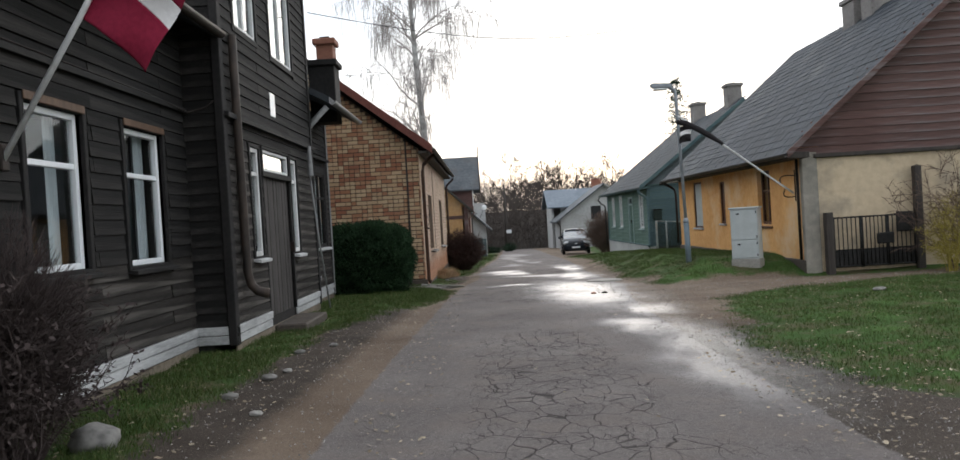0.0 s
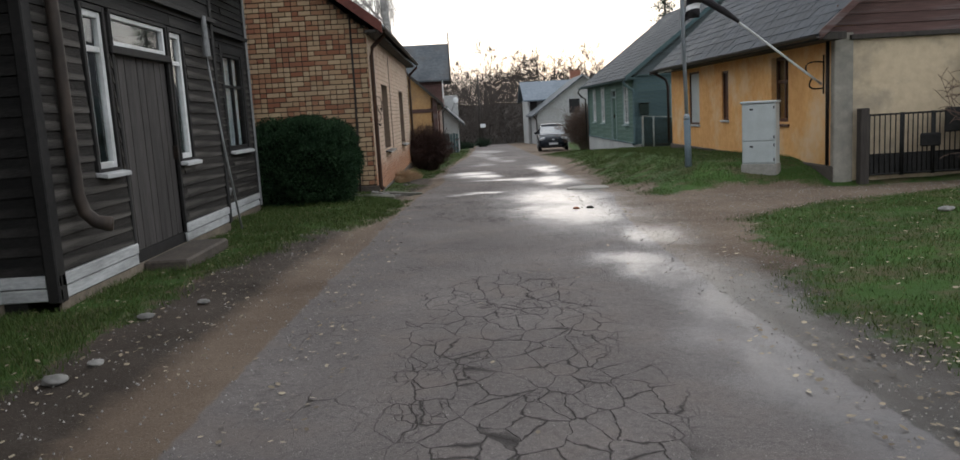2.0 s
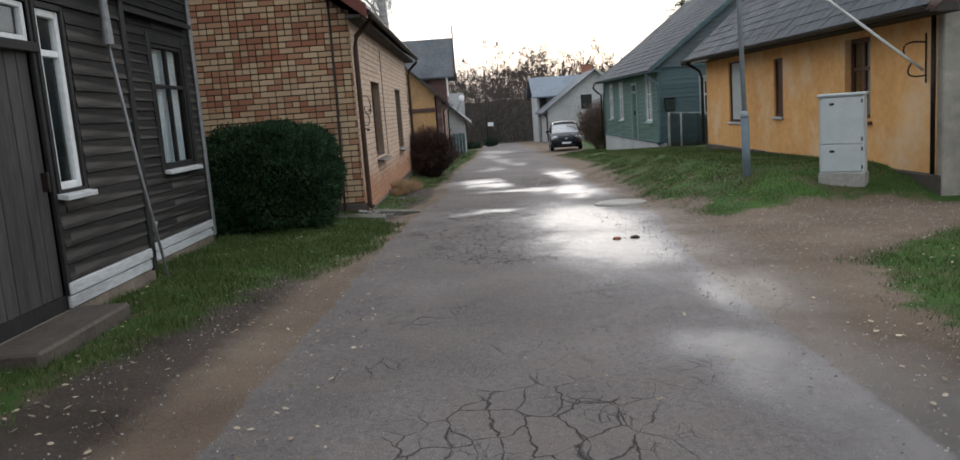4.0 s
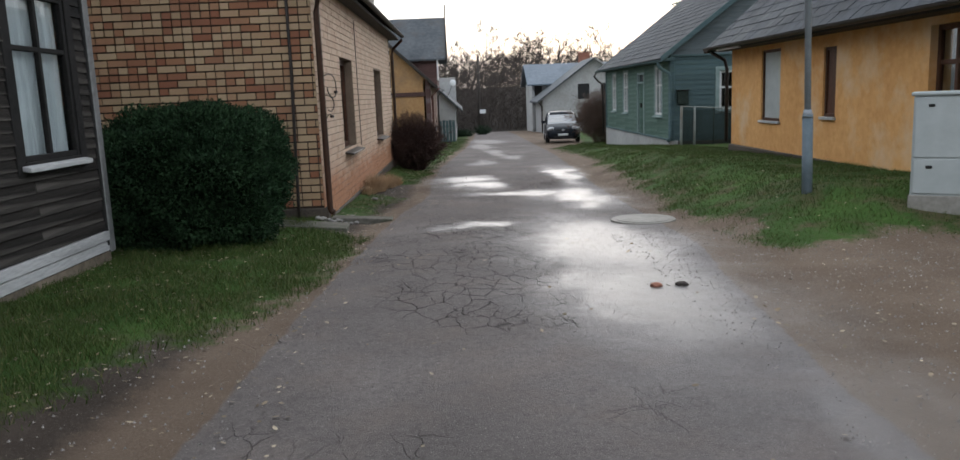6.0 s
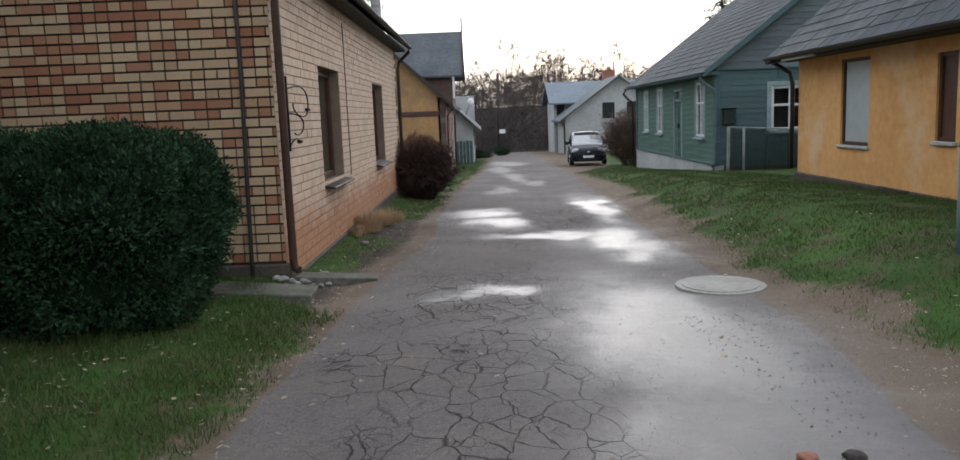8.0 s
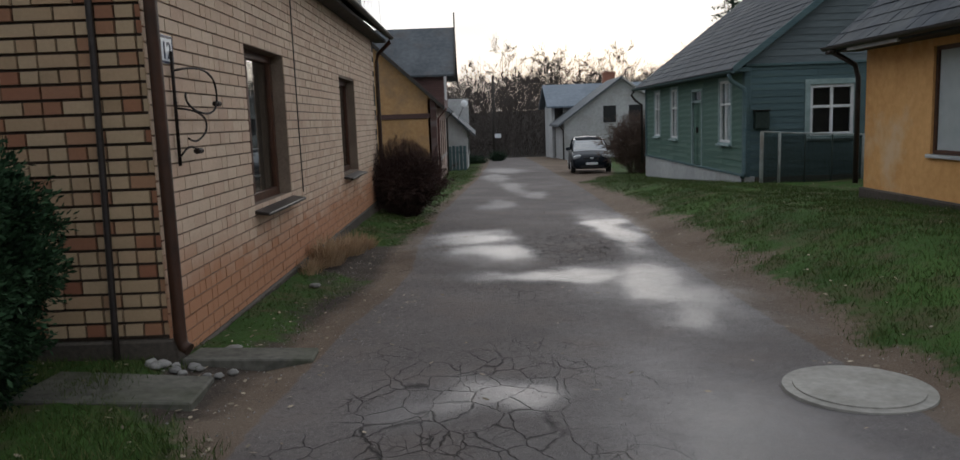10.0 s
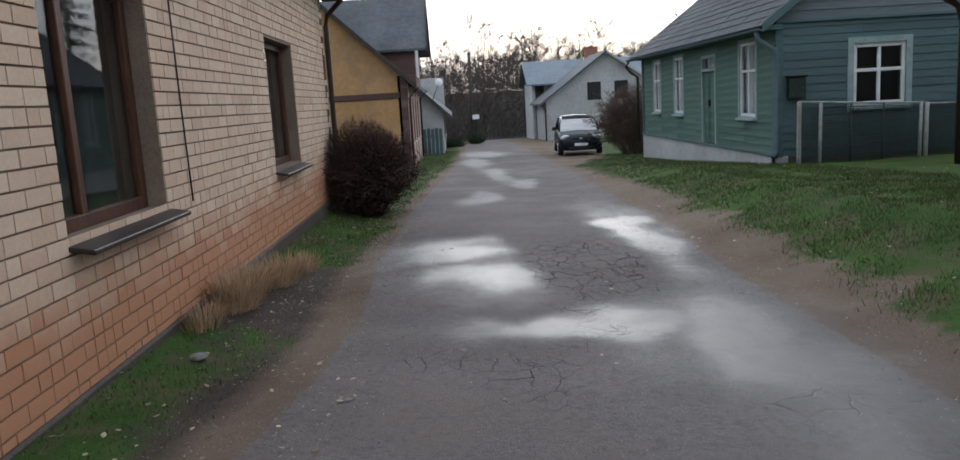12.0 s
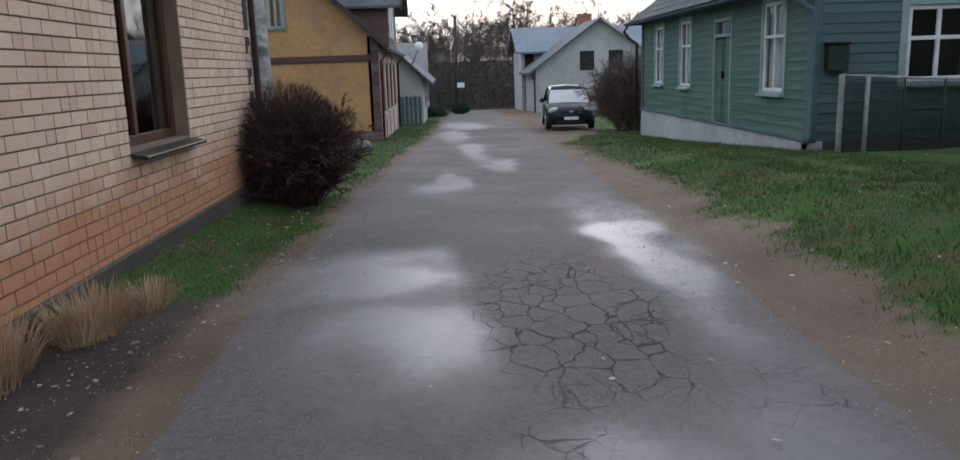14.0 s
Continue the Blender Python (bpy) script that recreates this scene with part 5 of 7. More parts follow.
part("plinth", bevel(bm, 0.02), M_plinth, green)
bm = bmesh.new()
v = GS.box(bm, 32.95, 43.76, -0.035, 0.01, 0.0, 0.09)
part("drip_board", bevel(bm, 0.006), M_blue_board, green)
shell(green, [(13.8, 14.0, 33.2, 43.7, -1.2, 2.5), (6.2, 14.0, 43.5, 43.7, -1.2, 2.5)], M_green_board)
bm = bmesh.new()
Plane(0, 43.7, 1, 0, 0, 1).prism(bm, [(5.9, 2.48), (10.0, 5.6), (14.0, 2.48)], -0.2, 0.0)
part("gable", tidy(bm), M_grey_board, green)
shell(green, [(6.22, 13.8, 33.25, 43.5, -0.1, -0.04), (7.6, 7.7, 34.6, 43.5, -0.04, 2.5), (6.22, 13.8, 34.5, 34.6, -0.04, 2.5), (6.2, 13.8, 33.2, 43.5, 2.5, 2.56)], M_dark_room, "room_partition")
G_EX, G_EZ, G_RX, G_RZ = 5.58, 2.40, 10.0, 5.74
r2 = roof_slab(green, 32.75, 44.0, G_EX, G_EZ, G_RX, G_RZ, 0.10, M_slate, label="grey slate roof slope")
slates(r2, 32.75, 44.0, G_EX, G_EZ, G_RX, G_RZ, 0.3, 0.4, near=33)
roof_slab(green, 32.75, 44.0, 2 * G_RX - G_EX, G_EZ, G_RX, G_RZ, 0.10, M_slate)
bm = bmesh.new()
GF.prism(bm, [(G_EX - 0.02, G_EZ - 0.12), (G_EX - 0.02, G_EZ + 0.06), (G_RX, G_RZ + 0.07), (G_RX, G_RZ - 0.1)], 0.25, 0.29)
part("verge_board", bevel(bm, 0.008), M_blue_board, green)
bm = bmesh.new()
GS.box(bm, 32.8, 43.95, 2.32, 2.42, 0.0, 0.36)
part("soffit", bevel(bm, 0.01), M_blue_board, green)
gutter(green, GS, 32.7, 44.05, 2.36, 0.42, 0.06, M_blue_board)
tube("downpipe", [(5.53, 32.95, 2.30), (5.56, 32.92, 2.15), (5.86, 32.90, 1.95), (5.88, 32.90, 1.8), (5.88, 32.90, 0.05), (5.82, 32.86, -0.05)], 0.05, M_blue_board, green, label="blue-green painted downpipe")
tube("downpipe", [(5.53, 43.9, 2.30), (5.45, 43.95, 2.15), (5.60, 43.9, 1.95), (5.80, 43.85, 1.8), (5.80, 43.85, -0.3)], 0.045, M_gutter, green)
for h in (HG[0], HG[2], HG[3]):
    window(green, GS, *h, M_white_paint, depth=0.05, bar=0.06, mullions=(0.5,), transoms=(0.62,), curtain=True, casing=M_pale_green, casing_w=0.08, sill=M_pale_green, back=0.13)
window(green, GF, *HF[0], M_white_paint, depth=0.06, bar=0.07, mullions=(0.5,), transoms=(0.57,), casing=M_pale_green, casing_w=0.12, sill=M_pale_green, back=0.3)
gd = empty("door", "", "")
gd.parent = green
for k, (a, b) in enumerate(((36.62, 37.06), (37.09, 37.53))):
    bm = bmesh.new()
    GS.box(bm, a, b, 0.02, 1.72, -0.08, -0.03)
    leaf = part("door_leaf", bevel(bm, 0.006), M_green_board, gd)
    for c, d in ((0.12, 0.75), (0.85, 1.6)):
        bm = bmesh.new()
        GS.box(bm, a + 0.08, b - 0.08, c, d, -0.03, -0.012)
        part("door_panel", bevel(bm, 0.012), M_green_board, leaf)
bm = bmesh.new()
GS.box(bm, 37.06, 37.10, 0.9, 1.05, -0.03, 0.03)
part("door_handle", bevel(bm, 0.006), M_iron, gd)
for i in range(4):
    bm = bmesh.new()
    a = 36.64 + i * 0.225
    GS.box(bm, a + 0.02, a + 0.2, 1.8, 2.02, -0.07, -0.05)
    part("fanlight_pane", tidy(bm), M_car_glass, gd)
for a, b, c, d in ((36.55, 36.62, 0.0, 2.1), (37.53, 37.6, 0.0, 2.1), (36.62, 37.53, 2.03, 2.1), (36.62, 37.53, 1.72, 1.79)):
    bm = bmesh.new()
    GS.box(bm, a, b, c, d, -0.08, 0.03)
    part("door_frame", bevel(bm, 0.006), M_pale_green, gd)
chimney(green, 9.7, 10.3, 33.9, 34.5, 5.2, 6.55, M_grey_brick)
chimney(green, 9.7, 10.3, 39.4, 40.0, 5.2, 6.55, M_grey_brick)
meter = tagged(part("meter_box", (lambda b: (box(b, 6.10, 6.42, 32.82, 32.985, 1.04, 1.44), bevel(b, 0.015))[1])(bmesh.new()), M_mesh), "olive green meter box on the board wall", "meter box")
meter_lid = part("meter_lid", (lambda b: (box(b, 6.08, 6.44, 32.79, 32.985, 1.44, 1.47), bevel(b, 0.008))[1])(bmesh.new()), M_iron, meter)

fence = empty("yard_fence", "low pipe-framed fence with dark green mesh panels", "fence")
for x, r in ((6.05, 0.04), (6.44, 0.032), (7.0, 0.016), (7.6, 0.02), (8.29, 0.034), (8.40, 0.04), (10.2, 0.035)):
    tube("post", [(x, 32.3, -0.45), (x + 0.012, 32.3, 1.0 - (x - 6) * 0.06)], r, M_fence_rail if r > 0.025 else M_mesh, fence)
tube("top_rail", [(6.05, 32.3, 0.99), (7.2, 32.3, 0.91), (8.4, 32.3, 0.85)], 0.02, M_fence_rail, fence)
tube("top_rail", [(8.4, 32.3, 0.83), (10.2, 32.3, 0.76)], 0.02, M_fence_rail, fence)
tube("bottom_rail", [(6.05, 32.3, -0.16), (10.2, 32.3, -0.22)], 0.018, M_mesh, fence)
vs, fs = [], []
for i in range(138):
    x = 6.07 + i * 0.03
    tube_verts([(x, 32.31, -0.3), (x, 32.31, 0.96 - (x - 6) * 0.06)], [0.006, 0.006], 4, vs, fs)
for i in range(38):
    z = -0.26 + i * 0.029
    tube_verts([(6.05, 32.318, z + 0.06), (10.2, 32.318, z - 0.06)], [0.006, 0.006], 4, vs, fs)
raw("mesh_panel", vs, fs, M_mesh, fence, "dark green wire mesh")
# ---- gate by the ochre house ----
gate = empty("yard_gate", "dark iron bar gate between two wooden posts", "gate")
for x, z, r in ((6.12, 1.18, 0.075), (7.93, 2.02, 0.07)):
    bm = bmesh.new()
    box(bm, x - r, x + r, 16.42 - r, 16.42 + r, -0.3, z)
    part("post", bevel(bm, 0.012), M_post_wood, gate)
for a, b in ((6.22, 6.75), (6.79, 7.27), (7.31, 7.83)):
    for z in (0.08, 1.06):
        tube("rail", [(a, 16.42, z), (b, 16.42, z)], 0.017, M_fence_iron, gate, 6)
    for x in (a, b):
        tube("stile", [(x, 16.42, 0.05), (x, 16.42, 1.08)], 0.02, M_fence_iron, gate, 6)
    n = 6
    for i in range(1, n):
        x = a + (b - a) * i / n
        tube("bar", [(x, 16.42, 0.08), (x, 16.42, 1.06)], 0.011, M_fence_iron, gate, 6)
    bm = bmesh.new()
    box(bm, a, b, 16.425, 16.44, 0.06, 0.42)
    part("sheet_panel", bevel(bm, 0.004), M_fence_iron, gate)
for x0, x1, z0, z1 in ((7.45, 7.8, 0.72, 1.12), (7.05, 7.4, 0.5, 0.72)):
    bm = bmesh.new()
    box(bm, x0, x1, 16.36, 16.40, z0, z1)
    part("letter_box", bevel(bm, 0.02), M_fence_iron, gate)

# ---- street cabinet and lamp ----
cab = empty("utility_cabinet", "pale grey steel utility cabinet standing in the grass", "cabinet")
CW, CD, CH = 0.57, 0.30, 1.13
bm = bmesh.new()
box(bm, 0, CW, 0, CD, -0.12, CH - 0.03)
part("body", bevel(bm, 0.01), M_cabinet, cab)
bm = bmesh.new()
v = box(bm, -0.025, CW + 0.025, -0.03, CD + 0.02, CH - 0.03, CH + 0.012)
bevel(bm, 0.012)
part("lid", bm, M_cabinet, cab)
bm = bmesh.new()
box(bm, -0.015, CW + 0.015, -0.012, CD + 0.01, -0.15, 0.05)
part("plinth", bevel(bm, 0.01), M_concrete, cab, "grey concrete foot")
for z0, z1 in ((0.07, 0.44), (0.455, CH - 0.045)):
    bm = bmesh.new()
    box(bm, 0.02, CW - 0.02, -0.016, 0.004, z0, z1)
    d = part("cabinet_door", bevel(bm, 0.006), M_cabinet, cab)
    bm = bmesh.new()
    box(bm, 0.14, 0.20, -0.032, -0.01, z1 - 0.10, z1 - 0.07)
    part("handle", bevel(bm, 0.006), M_black_plastic, d)
    for z in (z0 + 0.06, z1 - 0.06):
        bm = bmesh.new()
        box(bm, CW - 0.03, CW - 0.012, -0.024, -0.01, z - 0.025, z + 0.025)
        part("hinge", bm, M_iron, d)
cab.matrix_world = pose(4.44, 17.36, 0.25, 0, 0, -35)

lamp = empty("street_lamp", "grey steel street lamp post with a flat lamp head", "lamp")
tube("lower_pole", [(3.79, 18.42, 0.0), (3.77, 18.42, 1.16)], 0.062, M_lamp_base, lamp, 14, "thicker blue-grey lower pole")
tube("collar", [(3.77, 18.42, 1.12), (3.768, 18.42, 1.22)], [0.066, 0.046], M_lamp_pole, lamp, 14)
tube("pole", [(3.77, 18.42, 1.16), (3.70, 18.42, 4.0), (3.68, 18.42, 4.12), (3.56, 18.42, 4.18)], 0.038, M_lamp_pole, lamp, 12)
bm = bmesh.new()
box(bm, 3.14, 3.62, 18.31, 18.53, 4.16, 4.27)
for v in bm.verts:
    if v.co.x < 3.2:
        v.co.y = 18.42 + (v.co.y - 18.42) * 0.6
        v.co.z += 0.03
hd = part("lamp_head", bevel(bm, 0.025, 2), M_lamp_pole, lamp)
bm = bmesh.new()
box(bm, 3.2, 3.52, 18.34, 18.5, 4.135, 4.17)
part("diffuser", bevel(bm, 0.015), M_lamp_glass, hd)

# ---- house with a cross gable, further down the lane ----
cross = empty("ochre_gabled_house", "worn ochre house with a metal-roofed cross gable", "house")
YF = Plane(0, 46.0, 1, 0, 0, -1)
YS = Plane(-1.77, 0, 0, 1, 1, 0)
HY = [(46.9, 47.6, 0.0, 1.5), (48.6, 49.4, 0.0, 1.5), (50.6, 51.4, 0.0, 1.5), (52.6, 53.4, 0.0, 1.5)]
bm = bmesh.new()
YF.prism(bm, [(-9.0, -1.6), (-1.77, -1.6), (-1.77, 2.3), (-5.4, 5.7), (-9.0, 2.3)], -0.3, 0.0)
part("wall", tidy(bm), M_ochre_far, cross, "ochre rendered end wall")
bm = bmesh.new()
pierced(bm, YS, 46.0, 55.0, -1.6, 2.35, HY, -0.3, 0.0)
part("wall", tidy(bm), M_pink_render, cross, "pinkish rendered street wall")
for a in (46.06, 48.1, 50.0, 52.0, 54.0):
    bm = bmesh.new()
    YS.box(bm, a, a + 0.28, -1.4, 2.3, 0.0, 0.05)
    part("pilaster", bevel(bm, 0.01), M_pink_render, cross)
for h in HY:
    window(cross, YS, *h, M_white_paint, depth=0.08, bar=0.06, mullions=(0.5,), curtain=True, casing=M_brown_wood, casing_w=0.09, sill=M_white_board, back=0.2)
bm = bmesh.new()
YF.box(bm, -1.98, -1.74, -1.5, 2.3, 0.0, 0.04)
part("corner_board", bevel(bm, 0.01), M_red_board, cross)
bm = bmesh.new()
YF.box(bm, -9.0, -1.98, 1.60, 1.80, 0.0, 0.05)
part("beam", bevel(bm, 0.01), M_red_board, cross, "dark red cross beam")
bm = bmesh.new()
YF.box(bm, -2.7, -1.7, -1.5, -0.55, 0.0, 0.05)
part("plinth", bevel(bm, 0.02), M_red_board, cross)
shell(cross, [(-9.0, -8.7, 46.3, 55, -1.6, 2.3), (-9.0, -1.8, 54.7, 55.0, -1.6, 2.3)], M_ochre_far)
shell(cross, [(-3.2, -3.1, 46.3, 54.7, -1.0, 2.2)], M_dark_room, "room_partition")
roof_slab(cross, 45.65, 55.3, -1.40, 1.98, -5.4, 5.75, 0.10, M_slate)
roof_slab(cross, 45.65, 55.3, -9.40, 1.98, -5.4, 5.75, 0.10, M_slate)
bm = bmesh.new()
YF.prism(bm, [(-1.40, 1.86), (-1.40, 2.04), (-5.4, 5.82), (-5.4, 5.6)], 0.34, 0.38)
part("verge_board", bevel(bm, 0.01), M_post_wood, cross)
# cross gable: ridge towards the lane
for ye in (46.55, 51.2):
    bm = bmesh.new()
    pts = []
    for dz in (-0.08, 0.0):
        pts += [(-5.4, ye, 3.30 + dz), (-0.98, ye, 3.30 + dz), (-0.98, 48.9, 5.35 + dz), (-5.4, 48.9, 5.35 + dz)]
    hexa(bm, pts)
    part("roof", tidy(bm), M_old_metal, cross, "weathered sheet-metal roof")
bm = bmesh.new()
DG = Plane(-1.45, 0, 0, 1, 1, 0)
DG.prism(bm, [(46.8, 2.0), (50.95, 2.0), (50.95, 3.35), (48.9, 5.2), (46.8, 3.35)], -2.5, 0.0)
part("dormer", tidy(bm), M_red_board, cross, "dark boarded dormer")
for a in (47.3, 48.5):
    bm = bmesh.new()
    DG.box(bm, a, a + 0.6, 2.35, 3.4, 0.0, 0.03)
    part("dormer_window", bevel(bm, 0.01), M_white_paint, cross)
bm = bmesh.new()
DG.prism(bm, [(46.45, 3.12), (46.45, 3.36), (48.9, 5.42), (51.3, 3.36), (51.3, 3.12), (48.9, 5.16)], 0.44, 0.48)
part("verge_board", bevel(bm, 0.01), M_post_wood, cross)
tube("finial", [(-0.99, 48.9, 5.3), (-0.99, 48.9, 5.95)], 0.03, M_post_wood, cross, 6)
window(cross, Plane(0, 45.98, 1, 0, 0, -1), -5.0, -4.55, 2.65, 3.75, M_pale_green, depth=-0.01, bar=0.07, mullions=(0.5,), casing=M_pale_green, casing_w=0.05)
tube("downpipe", [(-1.35, 46.1, 1.95), (-1.68, 46.1, 1.6), (-1.70, 46.1, -1.0)], 0.045, M_red_verge, cross)
tube("downpipe", [(-1.35, 55.1, 1.95), (-1.68, 55.1, 1.6), (-1.70, 55.1, -1.0)], 0.045, M_gutter, cross)

# ---- low white house beyond it ----
white = empty("low_white_house", "low pale rendered house with a grey roof", "house")
WF = Plane(0, 58.0, 1, 0, 0, -1)
bm = bmesh.new()
WF.prism(bm, [(-5.5, -1.8), (-0.75, -1.8), (-0.75, 0.95), (-3.1, 3.2), (-5.5, 0.95)], -0.3, 0.0)
part("wall", tidy(bm), M_pale_render, white)
bm = bmesh.new()
box(bm, -1.0, -0.75, 58.3, 72, -1.8, 0.95)
part("wall", tidy(bm), M_pale_render, white)
for a in (61, 64.5, 68):
    bm = bmesh.new()
    box(bm, -0.745, -0.72, a, a + 0.9, -0.5, 0.55)
    part("window", bevel(bm, 0.008), M_car_glass, white)
roof_slab(white, 57.5, 72.4, -0.30, 0.72, -3.1, 3.35, 0.12, M_old_metal)
roof_slab(white, 57.5, 72.4, -5.9, 0.72, -3.1, 3.35, 0.12, M_old_metal)
shell(white, [(-5.5, -5.2, 58.3, 72, -1.8, 0.95), (-5.5, -0.75, 71.7, 72, -1.8, 3.0)], M_pale_render)
bm = bmesh.new()
bmesh.ops.create_uvsphere(bm, u_segments=14, v_segments=8, radius=0.19, matrix=Matrix.Translation((-0.82, 57.2, 2.35)) @ Matrix.Diagonal((1, 0.35, 1, 1)))
dish = tagged(part("satellite_dish", bm, M_upvc, None, "", True), "white satellite dish on a short mast", "dish")
tube("mast", [(-0.82, 57.3, 2.3), (-1.2, 57.6, 1.5)], 0.03, M_grey_pipe, dish, 6)
boards = empty("board_fence", "short weathered board fence beside the white house", "fence")
for i in range(7):
    bm = bmesh.new()
    box(bm, -2.1 + i * 0.19, -1.94 + i * 0.19, 56.5, 56.53, -1.2, 0.15 + 0.03 * (i % 2))
    part("board", bevel(bm, 0.005), M_blue_board, boards)
tube("rail", [(-2.12, 56.55, -0.2), (-0.78, 56.55, -0.2)], 0.03, M_post_wood, boards, 6)

# ---- pale grey house at the end ----
grey = empty("pale_grey_house", "pale grey rendered house with a blue-grey metal roof", "house")
EF = Plane(0, 68.0, 1, 0, 0, -1)
bm = bmesh.new()
EF.prism(bm, [(5.6, -2.0), (13.4, -2.0), (13.4, 1.2), (9.4, 3.85), (5.6, 1.2)], -0.3, 0.0)
part("wall", tidy(bm), M_pale_render, grey, "pale grey gable")
for a in (8.2, 9.9):
    bm = bmesh.new()
    EF.box(bm, a, a + 0.85, 1.0, 2.1, 0.0, 0.03)
    part("window", bevel(bm, 0.01), M_black_plastic, grey)
shell(grey, [(5.6, 5.9, 68.3, 74.0, -2.0, 1.2), (13.1, 13.4, 68.3, 74, -2, 1.2)], M_pale_render)
roof_slab(grey, 67.6, 74.0, 5.15, 0.95, 9.4, 3.98, 0.14, M_old_metal)
roof_slab(grey, 67.6, 74.0, 13.7, 0.95, 9.4, 3.98, 0.14, M_pale_render)
bm = bmesh.new()
pierced(bm, Plane(0, 74.0, 1, 0, 0, -1), 5.35, 17, -2.2, 2.3, [(5.55, 6.2, -1.6, 2.2)], -0.3, 0.0)
part("wall", tidy(bm), M_pale_render, grey)
shell(grey, [(5.35, 5.6, 74.3, 80, -2.2, 2.3), (16.7, 17, 74.3, 80, -2.2, 2.3), (5.35, 17, 79.7, 80, -2.2, 2.3)], M_pale_render)
shell(grey, [(5.6, 6.6, 74.9, 75.0, -2.0, 2.2)], M_dark_room, "room_partition")
for ys, yr in ((73.4, 77.2), (81.0, 77.2)):
    bm = bmesh.new()
    pts = []
    for dz in (-0.12, 0.0):
        pts += [(4.95, ys, 2.25 + dz), (17.4, ys, 2.25 + dz), (17.4, yr, 3.95 + dz), (4.95, yr, 3.95 + dz)]
    hexa(bm, pts)
    part("roof", tidy(bm), M_blue_roof, grey, "blue-grey metal roof")
bm = bmesh.new()
Plane(5.36, 0, 0, 1, -1, 0).prism(bm, [(74, 2.2), (77.2, 3.8), (80, 2.2)], -0.2, 0.0)
part("gable", tidy(bm), M_blue_board, grey)
chimney(grey, 9.6, 10.5, 76.6, 77.2, 3.4, 4.75, M_red_brick)
tube("downpipe", [(5.25, 67.7, 0.9), (5.52, 67.9, 0.6), (5.52, 67.9, -1.6)], 0.05, M_gutter, grey, 6)

# ---- overhead line pole ----
pole = empty("utility_pole", "dark wooden utility pole with a white sign", "pole")
tube("pole", [(1.0, 72.0, -2.0), (1.05, 72.0, 4.55)], [0.13, 0.10], M_post_wood, pole, 8)
bm = bmesh.new()
box(bm, 1.05, 1.50, 71.85, 71.88, 0.15, 0.45)
part("sign", bevel(bm, 0.01), M_plate_white, pole, "small white sign")
wire = tube("overhead_wire", [(-3.6, 14.1, 5.2)] + [(-3.6 + 6.9 * k / 12, 14.1 + 6 * k / 12, 5.2 + 0.75 * k / 12 - 0.35 * math.sin(math.pi * k / 12)) for k in range(1, 12)] + [(3.3, 20.1, 5.95), (12, 27.5, 7.2)], 0.008, M_black_plastic, None, 5)
tagged(wire, "thin black overhead wire from the timber house", "wire")


# ---- parked car ----
def ring_loft(bm, rings):
    rows = [[bm.verts.new(p) for p in r] for r in rings]
    n = len(rows[0])
    for a, b in zip(rows, rows[1:]):
        for i in range(n):
            j = (i + 1) % n
            bm.faces.new((a[i], a[j], b[j], b[i]))
    bm.faces.new(rows[0][::-1]), bm.faces.new(rows[-1])


